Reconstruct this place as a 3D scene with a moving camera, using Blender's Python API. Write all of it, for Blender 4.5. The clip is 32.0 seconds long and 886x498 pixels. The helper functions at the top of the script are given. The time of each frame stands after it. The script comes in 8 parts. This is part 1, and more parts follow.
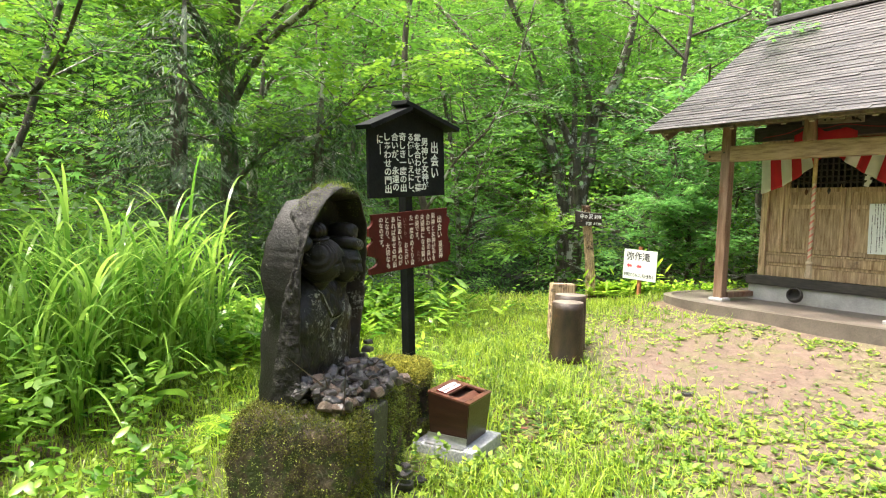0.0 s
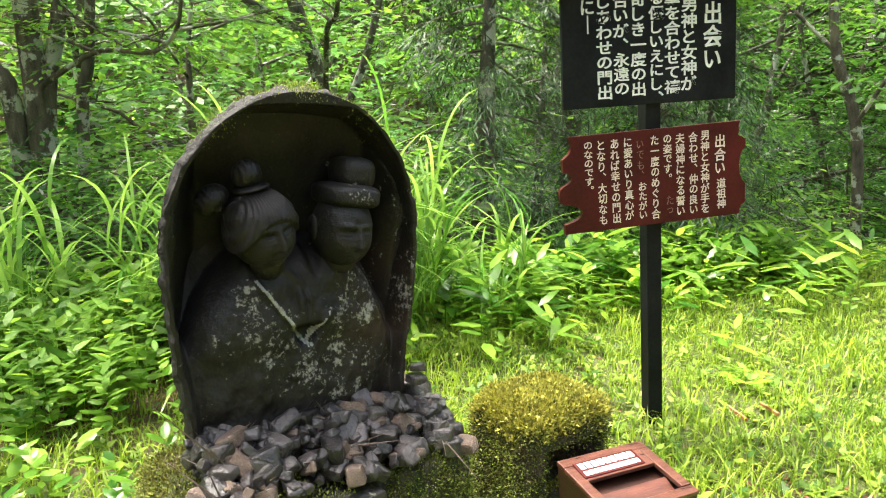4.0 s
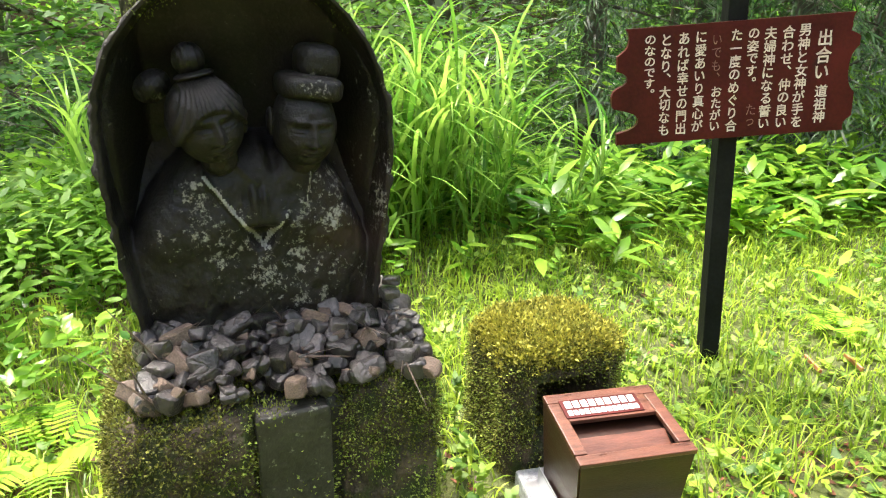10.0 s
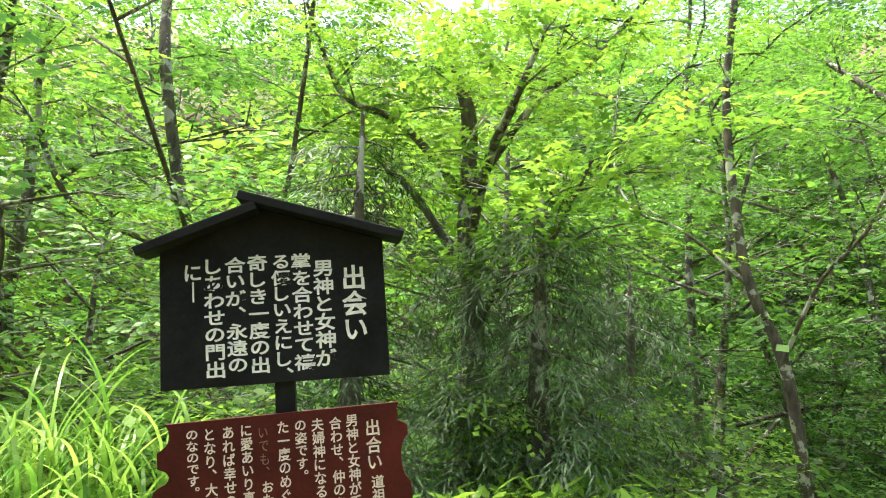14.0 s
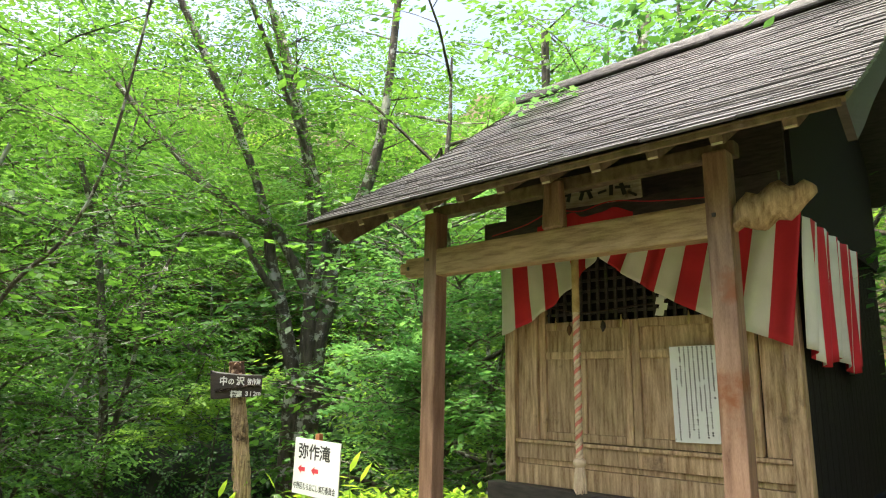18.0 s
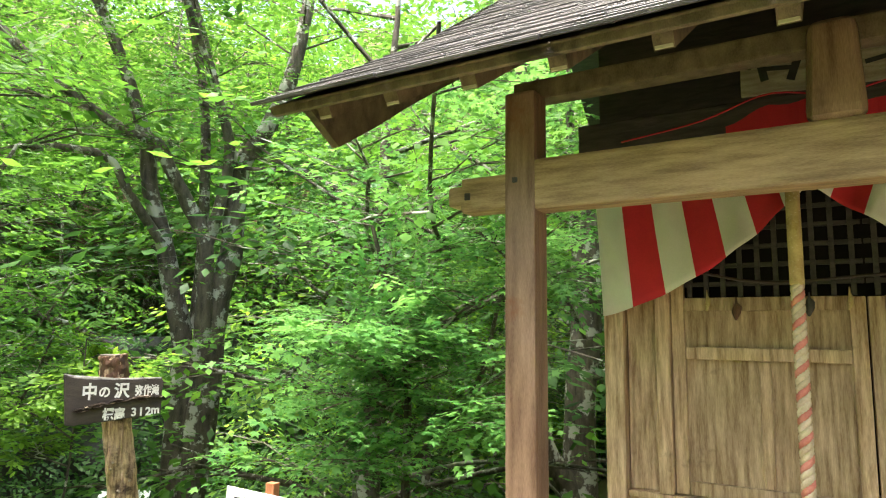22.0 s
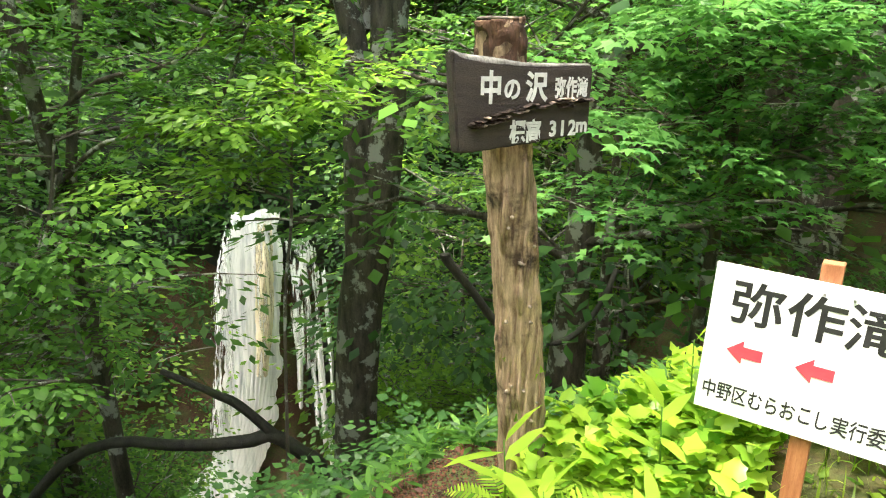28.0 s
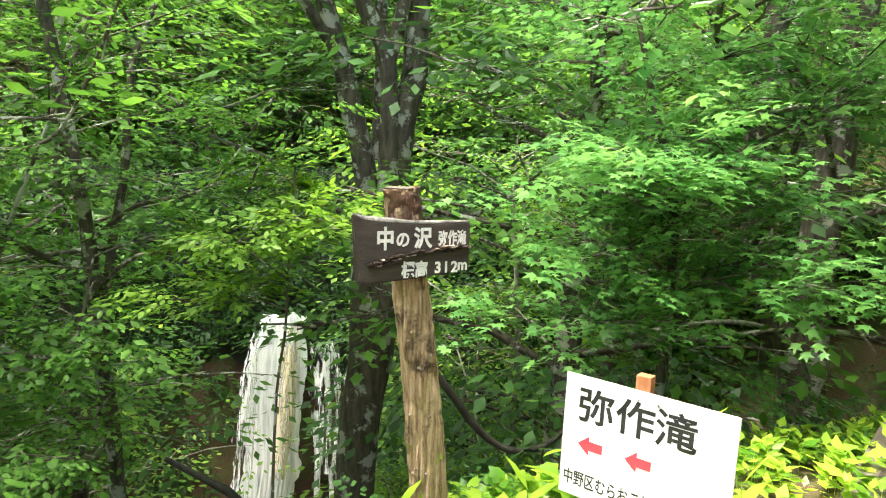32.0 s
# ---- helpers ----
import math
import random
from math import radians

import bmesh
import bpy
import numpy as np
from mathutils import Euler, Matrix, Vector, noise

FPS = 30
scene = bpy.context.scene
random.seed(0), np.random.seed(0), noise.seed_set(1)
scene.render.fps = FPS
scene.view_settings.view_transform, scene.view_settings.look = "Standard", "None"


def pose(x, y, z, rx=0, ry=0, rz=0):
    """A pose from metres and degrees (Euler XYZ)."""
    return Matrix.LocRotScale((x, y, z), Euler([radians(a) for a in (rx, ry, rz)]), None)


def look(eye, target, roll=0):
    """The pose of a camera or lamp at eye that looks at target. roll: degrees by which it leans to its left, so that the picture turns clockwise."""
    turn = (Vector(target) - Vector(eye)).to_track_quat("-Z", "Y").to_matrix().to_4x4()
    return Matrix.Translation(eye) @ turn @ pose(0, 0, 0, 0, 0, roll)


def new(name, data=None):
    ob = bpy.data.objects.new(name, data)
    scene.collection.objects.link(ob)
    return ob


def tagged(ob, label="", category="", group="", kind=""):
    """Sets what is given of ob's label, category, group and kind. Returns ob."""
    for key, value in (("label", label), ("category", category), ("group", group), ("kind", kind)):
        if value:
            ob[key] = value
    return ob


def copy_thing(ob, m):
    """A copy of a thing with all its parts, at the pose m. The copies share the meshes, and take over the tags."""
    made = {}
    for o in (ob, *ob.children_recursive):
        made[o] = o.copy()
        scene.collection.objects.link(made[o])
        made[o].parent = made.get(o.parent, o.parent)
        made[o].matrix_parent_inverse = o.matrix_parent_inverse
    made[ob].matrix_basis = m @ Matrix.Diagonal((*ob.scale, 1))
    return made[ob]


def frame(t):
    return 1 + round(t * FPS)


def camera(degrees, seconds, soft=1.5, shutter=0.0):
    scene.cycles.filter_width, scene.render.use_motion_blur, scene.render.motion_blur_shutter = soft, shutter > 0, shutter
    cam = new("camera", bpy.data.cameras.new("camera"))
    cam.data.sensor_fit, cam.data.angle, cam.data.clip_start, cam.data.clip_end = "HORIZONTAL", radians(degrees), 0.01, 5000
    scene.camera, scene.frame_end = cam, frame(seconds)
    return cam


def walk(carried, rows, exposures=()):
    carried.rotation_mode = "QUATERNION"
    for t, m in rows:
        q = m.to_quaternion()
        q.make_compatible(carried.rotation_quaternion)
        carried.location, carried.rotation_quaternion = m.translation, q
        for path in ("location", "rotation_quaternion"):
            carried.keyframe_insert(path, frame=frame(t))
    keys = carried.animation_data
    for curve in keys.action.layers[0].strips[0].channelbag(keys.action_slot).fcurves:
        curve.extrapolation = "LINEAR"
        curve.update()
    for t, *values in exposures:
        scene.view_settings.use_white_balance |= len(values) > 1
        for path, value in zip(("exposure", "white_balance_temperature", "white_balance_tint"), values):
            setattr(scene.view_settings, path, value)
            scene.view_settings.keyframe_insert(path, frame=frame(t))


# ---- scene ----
# camera and walk
cam = camera(68.40, 32.0, soft=1.1)
PATH = [
    (0, (0.482, 0.247, 1.306), (0.333, 2.239, 1.210), 2.36),
    (1, (0.688, 0.924, 1.309), (0.171, 2.849, 1.145), 1.82),
    (1.5, (0.760, 1.219, 1.319), (0.090, 3.088, 1.075), 1.70),
    (2, (0.879, 1.451, 1.342), (0.065, 3.253, 1.047), 1.29),
    (2.5, (0.899, 1.679, 1.385), (-0.052, 3.404, 1.036), 1.56),
    (3, (0.940, 1.941, 1.346), (-0.166, 3.570, 0.998), 1.36),
    (3.5, (1.095, 2.252, 1.354), (-0.153, 3.768, 0.977), 1.00),
    (5.5, (1.432, 3.036, 1.416), (0.010, 4.399, 1.067), 0.23),
    (6, (1.419, 3.157, 1.464), (0.044, 4.562, 1.095), 0.69),
    (7, (1.405, 3.117, 1.478), (0.009, 4.504, 1.125), 0.87),
    (7.5, (1.393, 3.053, 1.493), (-0.042, 4.415, 1.202), 0.83),
    (8, (1.444, 3.023, 1.504), (-0.081, 4.294, 1.259), 1.21),
    (8.5, (1.475, 3.014, 1.489), (-0.128, 4.183, 1.240), 0.91),
    (9, (1.471, 3.028, 1.373), (-0.175, 4.118, 1.053), 1.80),
    (9.5, (1.435, 3.044, 1.183), (-0.129, 4.084, 0.496), 2.00),
    (10, (1.392, 3.015, 1.333), (-0.147, 4.101, 0.662), 1.50),
    (10.5, (1.374, 2.993, 1.446), (-0.242, 4.137, 1.158), 0.54),
    (11, (1.387, 2.992, 1.477), (-0.230, 4.138, 1.211), 0.84),
    (11.5, (1.438, 3.041, 1.517), (-0.214, 4.139, 1.260), 0.84),
    (12, (1.414, 3.104, 1.544), (-0.218, 4.238, 1.323), 1.00),
    (12.5, (1.528, 3.270, 1.573), (-0.101, 4.426, 1.463), 0.83),
    (13, (1.898, 3.585, 1.682), (0.204, 4.647, 1.670), 0.59),
    (13.5, (2.102, 3.862, 1.643), (0.461, 4.999, 1.766), 1.48),
    (14, (2.110, 4.139, 1.649), (0.695, 5.526, 1.920), 0.98),
    (14.5, (2.293, 4.227, 1.629), (1.235, 5.885, 1.995), 0.42),
    (15, (2.627, 4.411, 1.736), (1.760, 6.182, 2.073), 1.29),
    (15.5, (2.719, 4.149, 1.613), (2.075, 6.004, 1.994), 2.82),
    (17.5, (3.228, 4.865, 1.401), (3.395, 6.813, 1.820), 1.53),
    (18, (3.298, 5.202, 1.425), (3.593, 7.137, 1.836), 1.00),
    (18.5, (3.311, 5.605, 1.482), (3.753, 7.518, 1.864), 0.74),
    (19, (3.343, 5.967, 1.573), (3.858, 7.869, 1.916), 0.40),
    (19.5, (3.288, 6.385, 1.674), (3.847, 8.279, 1.986), 0.35),
    (20, (3.280, 6.777, 1.747), (3.878, 8.666, 2.024), 0.22),
    (20.5, (3.196, 7.114, 1.764), (3.826, 8.993, 2.033), 0.42),
    (21, (3.010, 7.442, 1.804), (3.667, 9.313, 2.066), 0.39),
    (21.5, (2.847, 7.744, 1.780), (3.518, 9.610, 2.040), 0.65),
    (22, (2.723, 8.094, 1.806), (3.393, 9.962, 2.057), 0.67),
    (22.5, (2.556, 8.487, 1.774), (3.225, 10.355, 2.025), 0.97),
    (23, (2.398, 8.880, 1.773), (3.065, 10.749, 2.019), 1.01),
    (23.5, (2.245, 9.292, 1.775), (2.913, 11.163, 2.009), 1.10),
    (24, (2.005, 9.667, 1.725), (2.672, 11.541, 1.933), 0.99),
    (24.5, (1.868, 9.948, 1.679), (2.527, 11.833, 1.780), 0.97),
    (25, (1.751, 10.208, 1.651), (2.404, 12.098, 1.658), 1.33),
    (25.5, (1.640, 10.345, 1.598), (2.273, 12.237, 1.455), 1.59),
    (26, (1.569, 10.468, 1.557), (2.168, 12.356, 1.282), 0.95),
    (26.5, (1.490, 10.513, 1.537), (2.050, 12.396, 1.160), 0.93),
    (28.5, (1.513, 10.518, 1.525), (1.971, 12.371, 0.929), 0.83),
    (29, (1.556, 10.518, 1.532), (2.009, 12.369, 0.924), 1.05),
    (29.5, (1.580, 10.461, 1.565), (2.026, 12.312, 0.954), 1.18),
    (30, (1.620, 10.409, 1.582), (2.066, 12.260, 0.967), 1.26),
    (30.5, (1.677, 10.344, 1.617), (2.114, 12.201, 1.016), 1.32),
    (31, (1.707, 10.214, 1.671), (2.122, 12.109, 1.188), 1.38),
    (31.5, (1.742, 9.981, 1.708), (2.132, 11.916, 1.386), 1.47),
    (32, (1.856, 9.749, 1.738), (2.221, 11.699, 1.486), 1.59),
]
EXPOSURES = [(0, 1.95), (3, 2.25), (8.7, 2.45), (9.5, 2.28), (10, 2.3), (10.8, 2.45), (12, 2.45), (14, 2.15), (15.5, 1.75), (17.5, 1.7), (18.3, 1.85), (20, 2.4), (23, 2.4), (26, 2.6), (29, 2.1), (31, 1.95), (32, 2.35)]
walk(cam, [(t, look(eye, target, roll)) for t, eye, target, roll in PATH], EXPOSURES)

# world, sun
world = bpy.data.worlds.new("sky")
scene.world = world
world.use_nodes = True
wn = world.node_tree.nodes
sky = wn.new("ShaderNodeTexSky")
sky.sky_type, sky.sun_disc = "NISHITA", False
SUN_EL, SUN_AZ = 73.0, -102.0          # degrees; azimuth from +y towards +x
sky.sun_elevation, sky.sun_rotation = radians(SUN_EL), radians(SUN_AZ)
sky.air_density, sky.dust_density, sky.ozone_density = 1.0, 8.0, 1.0
wn["Background"].inputs["Strength"].default_value = 0.15
world.node_tree.links.new(sky.outputs["Color"], wn["Background"].inputs["Color"])
sun_data = bpy.data.lights.new("sun", "SUN")
sun_data.energy, sun_data.angle, sun_data.color = 2.3, radians(16), (1.0, 0.95, 0.86)
sun = new("sun", sun_data)
sun_from = Vector((math.sin(radians(SUN_AZ)) * math.cos(radians(SUN_EL)), math.cos(radians(SUN_AZ)) * math.cos(radians(SUN_EL)), math.sin(radians(SUN_EL))))
sun.matrix_world = look(sun_from * 60, (0, 0, 0))

# ---------- building helpers ----------
rng = np.random.default_rng(7)


def nodes_of(name):
    m = bpy.data.materials.new(name)
    m.use_nodes = True
    return m, m.node_tree.nodes, m.node_tree.links, m.node_tree.nodes["Principled BSDF"]


def surface(name, dark, light, scale=6.0, rough=0.7, bump=0.3, stretch=(1, 1, 1), spots=None, spot_scale=2.0, spot_level=0.55, fine=60.0,
            metal=0.0, per_piece=0.0, world_space=False, wet=0.0, spot_sharp=0.08, spec=0.5, spot_patch=0.0):
    """A weathered surface: two scales of colour noise, optional spots (moss, lichen, worn paint), fine relief."""
    m, n, l, b = nodes_of(name)
    co = n.new("ShaderNodeNewGeometry" if world_space else "ShaderNodeTexCoord")
    mp = n.new("ShaderNodeMapping")
    mp.inputs["Scale"].default_value = stretch
    l.new(co.outputs["Position" if world_space else "Object"], mp.inputs["Vector"])
    big, small = n.new("ShaderNodeTexNoise"), n.new("ShaderNodeTexNoise")
    big.inputs["Scale"].default_value, big.inputs["Detail"].default_value = scale, 6
    small.inputs["Scale"].default_value, small.inputs["Detail"].default_value = fine, 4
    for t in (big, small):
        l.new(mp.outputs["Vector"], t.inputs["Vector"])
    add = n.new("ShaderNodeMath")
    add.operation = "MULTIPLY_ADD"
    add.inputs[1].default_value = 0.45
    l.new(small.outputs["Fac"], add.inputs[0])
    l.new(big.outputs["Fac"], add.inputs[2])
    ramp = n.new("ShaderNodeValToRGB")
    ramp.color_ramp.elements[0].position, ramp.color_ramp.elements[1].position = 0.5, 0.95
    ramp.color_ramp.elements[0].color, ramp.color_ramp.elements[1].color = (*dark, 1), (*light, 1)
    l.new(add.outputs[0], ramp.inputs["Fac"])
    colour = ramp.outputs["Color"]
    if per_piece:
        info = n.new("ShaderNodeObjectInfo")
        hsv = n.new("ShaderNodeHueSaturation")
        mr = n.new("ShaderNodeMapRange")
        mr.inputs["To Min"].default_value, mr.inputs["To Max"].default_value = 1 - per_piece, 1 + per_piece
        l.new(info.outputs["Random"], mr.inputs["Value"])
        l.new(mr.outputs["Result"], hsv.inputs["Value"])
        l.new(colour, hsv.inputs["Color"])
        colour = hsv.outputs["Color"]
    if spots:
        sn, sr, mix = n.new("ShaderNodeTexNoise"), n.new("ShaderNodeMapRange"), n.new("ShaderNodeMix")
        sn.inputs["Scale"].default_value, sn.inputs["Detail"].default_value, sn.inputs["Roughness"].default_value = spot_scale, 8, 0.65
        l.new(co.outputs["Position" if world_space else "Object"], sn.inputs["Vector"])
        sr.inputs["From Min"].default_value, sr.inputs["From Max"].default_value = spot_level, spot_level + spot_sharp
        l.new(sn.outputs["Fac"], sr.inputs["Value"])
        mix.data_type = "RGBA"
        share = sr.outputs["Result"]
        if spot_patch:
            pn, pr, pm = n.new("ShaderNodeTexNoise"), n.new("ShaderNodeMapRange"), n.new("ShaderNodeMath")
            pn.inputs["Scale"].default_value, pn.inputs["Detail"].default_value = spot_patch, 3
            l.new(co.outputs["Position" if world_space else "Object"], pn.inputs["Vector"])
            pr.inputs["From Min"].default_value, pr.inputs["From Max"].default_value = 0.47, 0.60
            l.new(pn.outputs["Fac"], pr.inputs["Value"])
            pm.operation = "MULTIPLY"
            l.new(share, pm.inputs[0])
            l.new(pr.outputs["Result"], pm.inputs[1])
            share = pm.outputs[0]
        l.new(share, mix.inputs["Factor"])
        l.new(colour, mix.inputs["A"])
        mix.inputs["B"].default_value = (*spots, 1)
        colour = mix.outputs["Result"]
    l.new(colour, b.inputs["Base Color"])
    rr = n.new("ShaderNodeMapRange")
    rr.inputs["To Min"].default_value, rr.inputs["To Max"].default_value = max(0.05, rough - 0.12 - wet), min(1, rough + 0.12)
    l.new(big.outputs["Fac"], rr.inputs["Value"])
    l.new(rr.outputs["Result"], b.inputs["Roughness"])
    b.inputs["Metallic"].default_value = metal
    b.inputs["Specular IOR Level"].default_value = spec
    bp = n.new("ShaderNodeBump")
    bp.inputs["Strength"].default_value, bp.inputs["Distance"].default_value = bump, 0.02
    l.new(add.outputs[0], bp.inputs["Height"])
    l.new(bp.outputs["Normal"], b.inputs["Normal"])
    return m


def leafy(name, dark, light, glow=0.55, rough=0.42, patch=0.35, vary=0.75):
    """Leaves: a colour per leaf, patches of lighter growth, light passing through."""
    m, n, l, b = nodes_of(name)
    geo = n.new("ShaderNodeNewGeometry")
    tex = n.new("ShaderNodeTexNoise")
    tex.inputs["Scale"].default_value, tex.inputs["Detail"].default_value = patch, 3
    l.new(geo.outputs["Position"], tex.inputs["Vector"])
    mul = n.new("ShaderNodeMath")
    mul.operation = "MULTIPLY_ADD"
    mul.inputs[1].default_value, mul.inputs[2].default_value = vary, 0.225 - 0.5 * vary
    l.new(geo.outputs["Random Per Island"], mul.inputs[0])
    add = n.new("ShaderNodeMath")
    add.operation = "MULTIPLY_ADD"
    add.inputs[1].default_value = 0.9
    l.new(tex.outputs["Fac"], add.inputs[0])
    l.new(mul.outputs[0], add.inputs[2])
    ramp = n.new("ShaderNodeValToRGB")
    ramp.color_ramp.elements[0].position, ramp.color_ramp.elements[1].position = 0.3, 0.95
    ramp.color_ramp.elements[0].color, ramp.color_ramp.elements[1].color = (*dark, 1), (*light, 1)
    l.new(add.outputs[0], ramp.inputs["Fac"])
    l.new(ramp.outputs["Color"], b.inputs["Base Color"])
    b.inputs["Roughness"].default_value = rough
    b.inputs["Specular IOR Level"].default_value = 0.38
    tr = n.new("ShaderNodeBsdfTranslucent")
    hs = n.new("ShaderNodeHueSaturation")
    hs.inputs["Hue"].default_value, hs.inputs["Saturation"].default_value, hs.inputs["Value"].default_value = 0.49, 1.02, 1.8
    l.new(ramp.outputs["Color"], hs.inputs["Color"])
    l.new(hs.outputs["Color"], tr.inputs["Color"])
    mix = n.new("ShaderNodeMixShader")
    mix.inputs["Fac"].default_value = glow
    l.new(b.outputs["BSDF"], mix.inputs[1])
    l.new(tr.outputs["BSDF"], mix.inputs[2])
    l.new(mix.outputs["Shader"], n["Material Output"].inputs["Surface"])
    return m


def mesh_np(name, verts, faces):
    """A mesh from arrays: verts (n, 3), faces (m, k)."""
    me = bpy.data.meshes.new(name)
    verts, faces = np.asarray(verts, np.float32), np.asarray(faces, np.int32)
    me.vertices.add(len(verts))
    me.vertices.foreach_set("co", verts.ravel())
    me.loops.add(faces.size)
    me.loops.foreach_set("vertex_index", faces.ravel())
    me.polygons.add(len(faces))
    me.polygons.foreach_set("loop_start", np.arange(0, faces.size, faces.shape[1], dtype=np.int32))
    me.update(calc_edges=True)
    return me


def smooth(me):
    me.polygons.foreach_set("use_smooth", np.ones(len(me.polygons), bool))
    return me


def thing(name, label, category, m=None, group="", kind=""):
    """An empty at the base of a thing with parts."""
    ob = tagged(new(name), label, category, group, kind)
    ob.matrix_basis = m or Matrix()
    return ob


def part(name, shape, material, parent=None, label="", m=None):
    """Links a bmesh or mesh as one object under a thing or a part."""
    if isinstance(shape, bmesh.types.BMesh):
        me = bpy.data.meshes.new(name)
        shape.to_mesh(me)
        shape.free()
    else:
        me = shape
    if material and not me.materials:
        me.materials.append(material)
    ob = new(name, me)
    ob.parent = parent
    if m is not None:
        ob.matrix_basis = m
    return tagged(ob, label)


def solo(name, shape, material, label, category, m=None, group="", kind=""):
    return tagged(part(name, shape, material, None, "", m), label, category, group, kind)


def box(sx, sy, sz, bevel=0.0, at=(0, 0, 0), bm=None, turn=None, taper=1.0, segs=2):
    """A box with its base centre at the given place, with rounded edges."""
    one = bmesh.new()
    bmesh.ops.create_cube(one, size=1)
    for v in one.verts:
        k = taper if v.co.z > 0 else 1.0
        v.co = Vector((v.co.x * sx * k, v.co.y * sy * k, (v.co.z + 0.5) * sz))
    if bevel:
        bmesh.ops.bevel(one, geom=one.edges[:], offset=bevel, segments=segs, affect="EDGES", profile=0.6)
    mat = Matrix.Translation(at) @ (turn or Matrix())
    bmesh.ops.transform(one, matrix=mat, verts=one.verts)
    if bm is None:
        return one
    me = bpy.data.meshes.new("tmp")
    one.to_mesh(me)
    one.free()
    bm.from_mesh(me)
    bpy.data.meshes.remove(me)
    return bm


def tube_arrays(points, radii, sides=8, cap=True, wobble=0.0, seed=0):
    """Rings round a line of points: verts and quads."""
    pts, rad = np.asarray(points, float), np.asarray(radii, float)
    n = len(pts)
    tan = np.gradient(pts, axis=0)
    tan /= np.linalg.norm(tan, axis=1, keepdims=True) + 1e-9
    ref = np.array([0.0, 0, 1]) if abs(tan[0, 2]) < 0.9 else np.array([1.0, 0, 0])
    a = np.cross(tan, ref)
    a /= np.linalg.norm(a, axis=1, keepdims=True) + 1e-9
    b = np.cross(tan, a)
    ang = np.linspace(0, 2 * np.pi, sides, endpoint=False)
    r = rad[:, None] * np.ones(sides)
    if wobble:
        g = np.random.default_rng(seed)
        ph, k = g.uniform(0, 6.28, 3), np.linspace(0, n * 0.6, n)[:, None]
        r = r * (1 + wobble * (np.sin(2 * ang + ph[0] + k) + 0.6 * np.sin(3 * ang + ph[1] - 1.7 * k) + 0.5 * np.sin(5 * ang + ph[2] + 2.3 * k)))
    v = pts[:, None] + r[..., None] * (np.cos(ang)[None, :, None] * a[:, None] + np.sin(ang)[None, :, None] * b[:, None])
    i = np.arange(n - 1)[:, None] * sides
    j = np.arange(sides)[None]
    q = np.stack([i + j, i + (j + 1) % sides, i + sides + (j + 1) % sides, i + sides + j], -1).reshape(-1, 4)
    v = v.reshape(-1, 3)
    if cap:
        for ring, flip in ((0, True), (n - 1, False)):
            c = len(v)
            v = np.vstack([v, pts[ring][None]])
            base = ring * sides
            f = [(base + (s + 1) % sides, base + s, c, c) if flip else (base + s, base + (s + 1) % sides, c, c) for s in range(sides)]
            q = np.vstack([q, np.array(f)])
    return v, q


def tubes(name, lines, sides=8, wobble=0.0):
    """One mesh of several tubes; lines: (points, radii)."""
    vs, qs, off = [], [], 0
    for k, (p, r) in enumerate(lines):
        v, q = tube_arrays(p, r, sides, False, wobble, k)
        vs.append(v)
        qs.append(q + off)
        off += len(v)
    return smooth(mesh_np(name, np.vstack(vs), np.vstack(qs)))


def tube(name, points, radii, sides=8, wobble=0.0, seed=0):
    """One capped tube."""
    bm = bmesh.new()
    v, q = tube_arrays(points, radii, sides, True, wobble, seed)
    vs = [bm.verts.new(p) for p in v]
    for f in q:
        ids = list(dict.fromkeys(int(k) for k in f))
        bm.faces.new([vs[k] for k in ids]).smooth = True
    return bm


def curve_through(points, count):
    """Points evenly along a smooth line through the given ones."""
    p = np.asarray(points, float)
    t = np.linspace(0, len(p) - 1, count)
    out = []
    for s in t:
        i = min(int(s), len(p) - 2)
        u = s - i
        p0, p1, p2, p3 = p[max(i - 1, 0)], p[i], p[i + 1], p[min(i + 2, len(p) - 1)]
        out.append(0.5 * (2 * p1 + (p2 - p0) * u + (2 * p0 - 5 * p1 + 4 * p2 - p3) * u * u + (3 * p1 - p0 - 3 * p2 + p3) * u ** 3))
    return np.array(out)


def sstep(a, b, x):
    t = np.clip((x - a) / (b - a), 0, 1)
    return t * t * (3 - 2 * t)

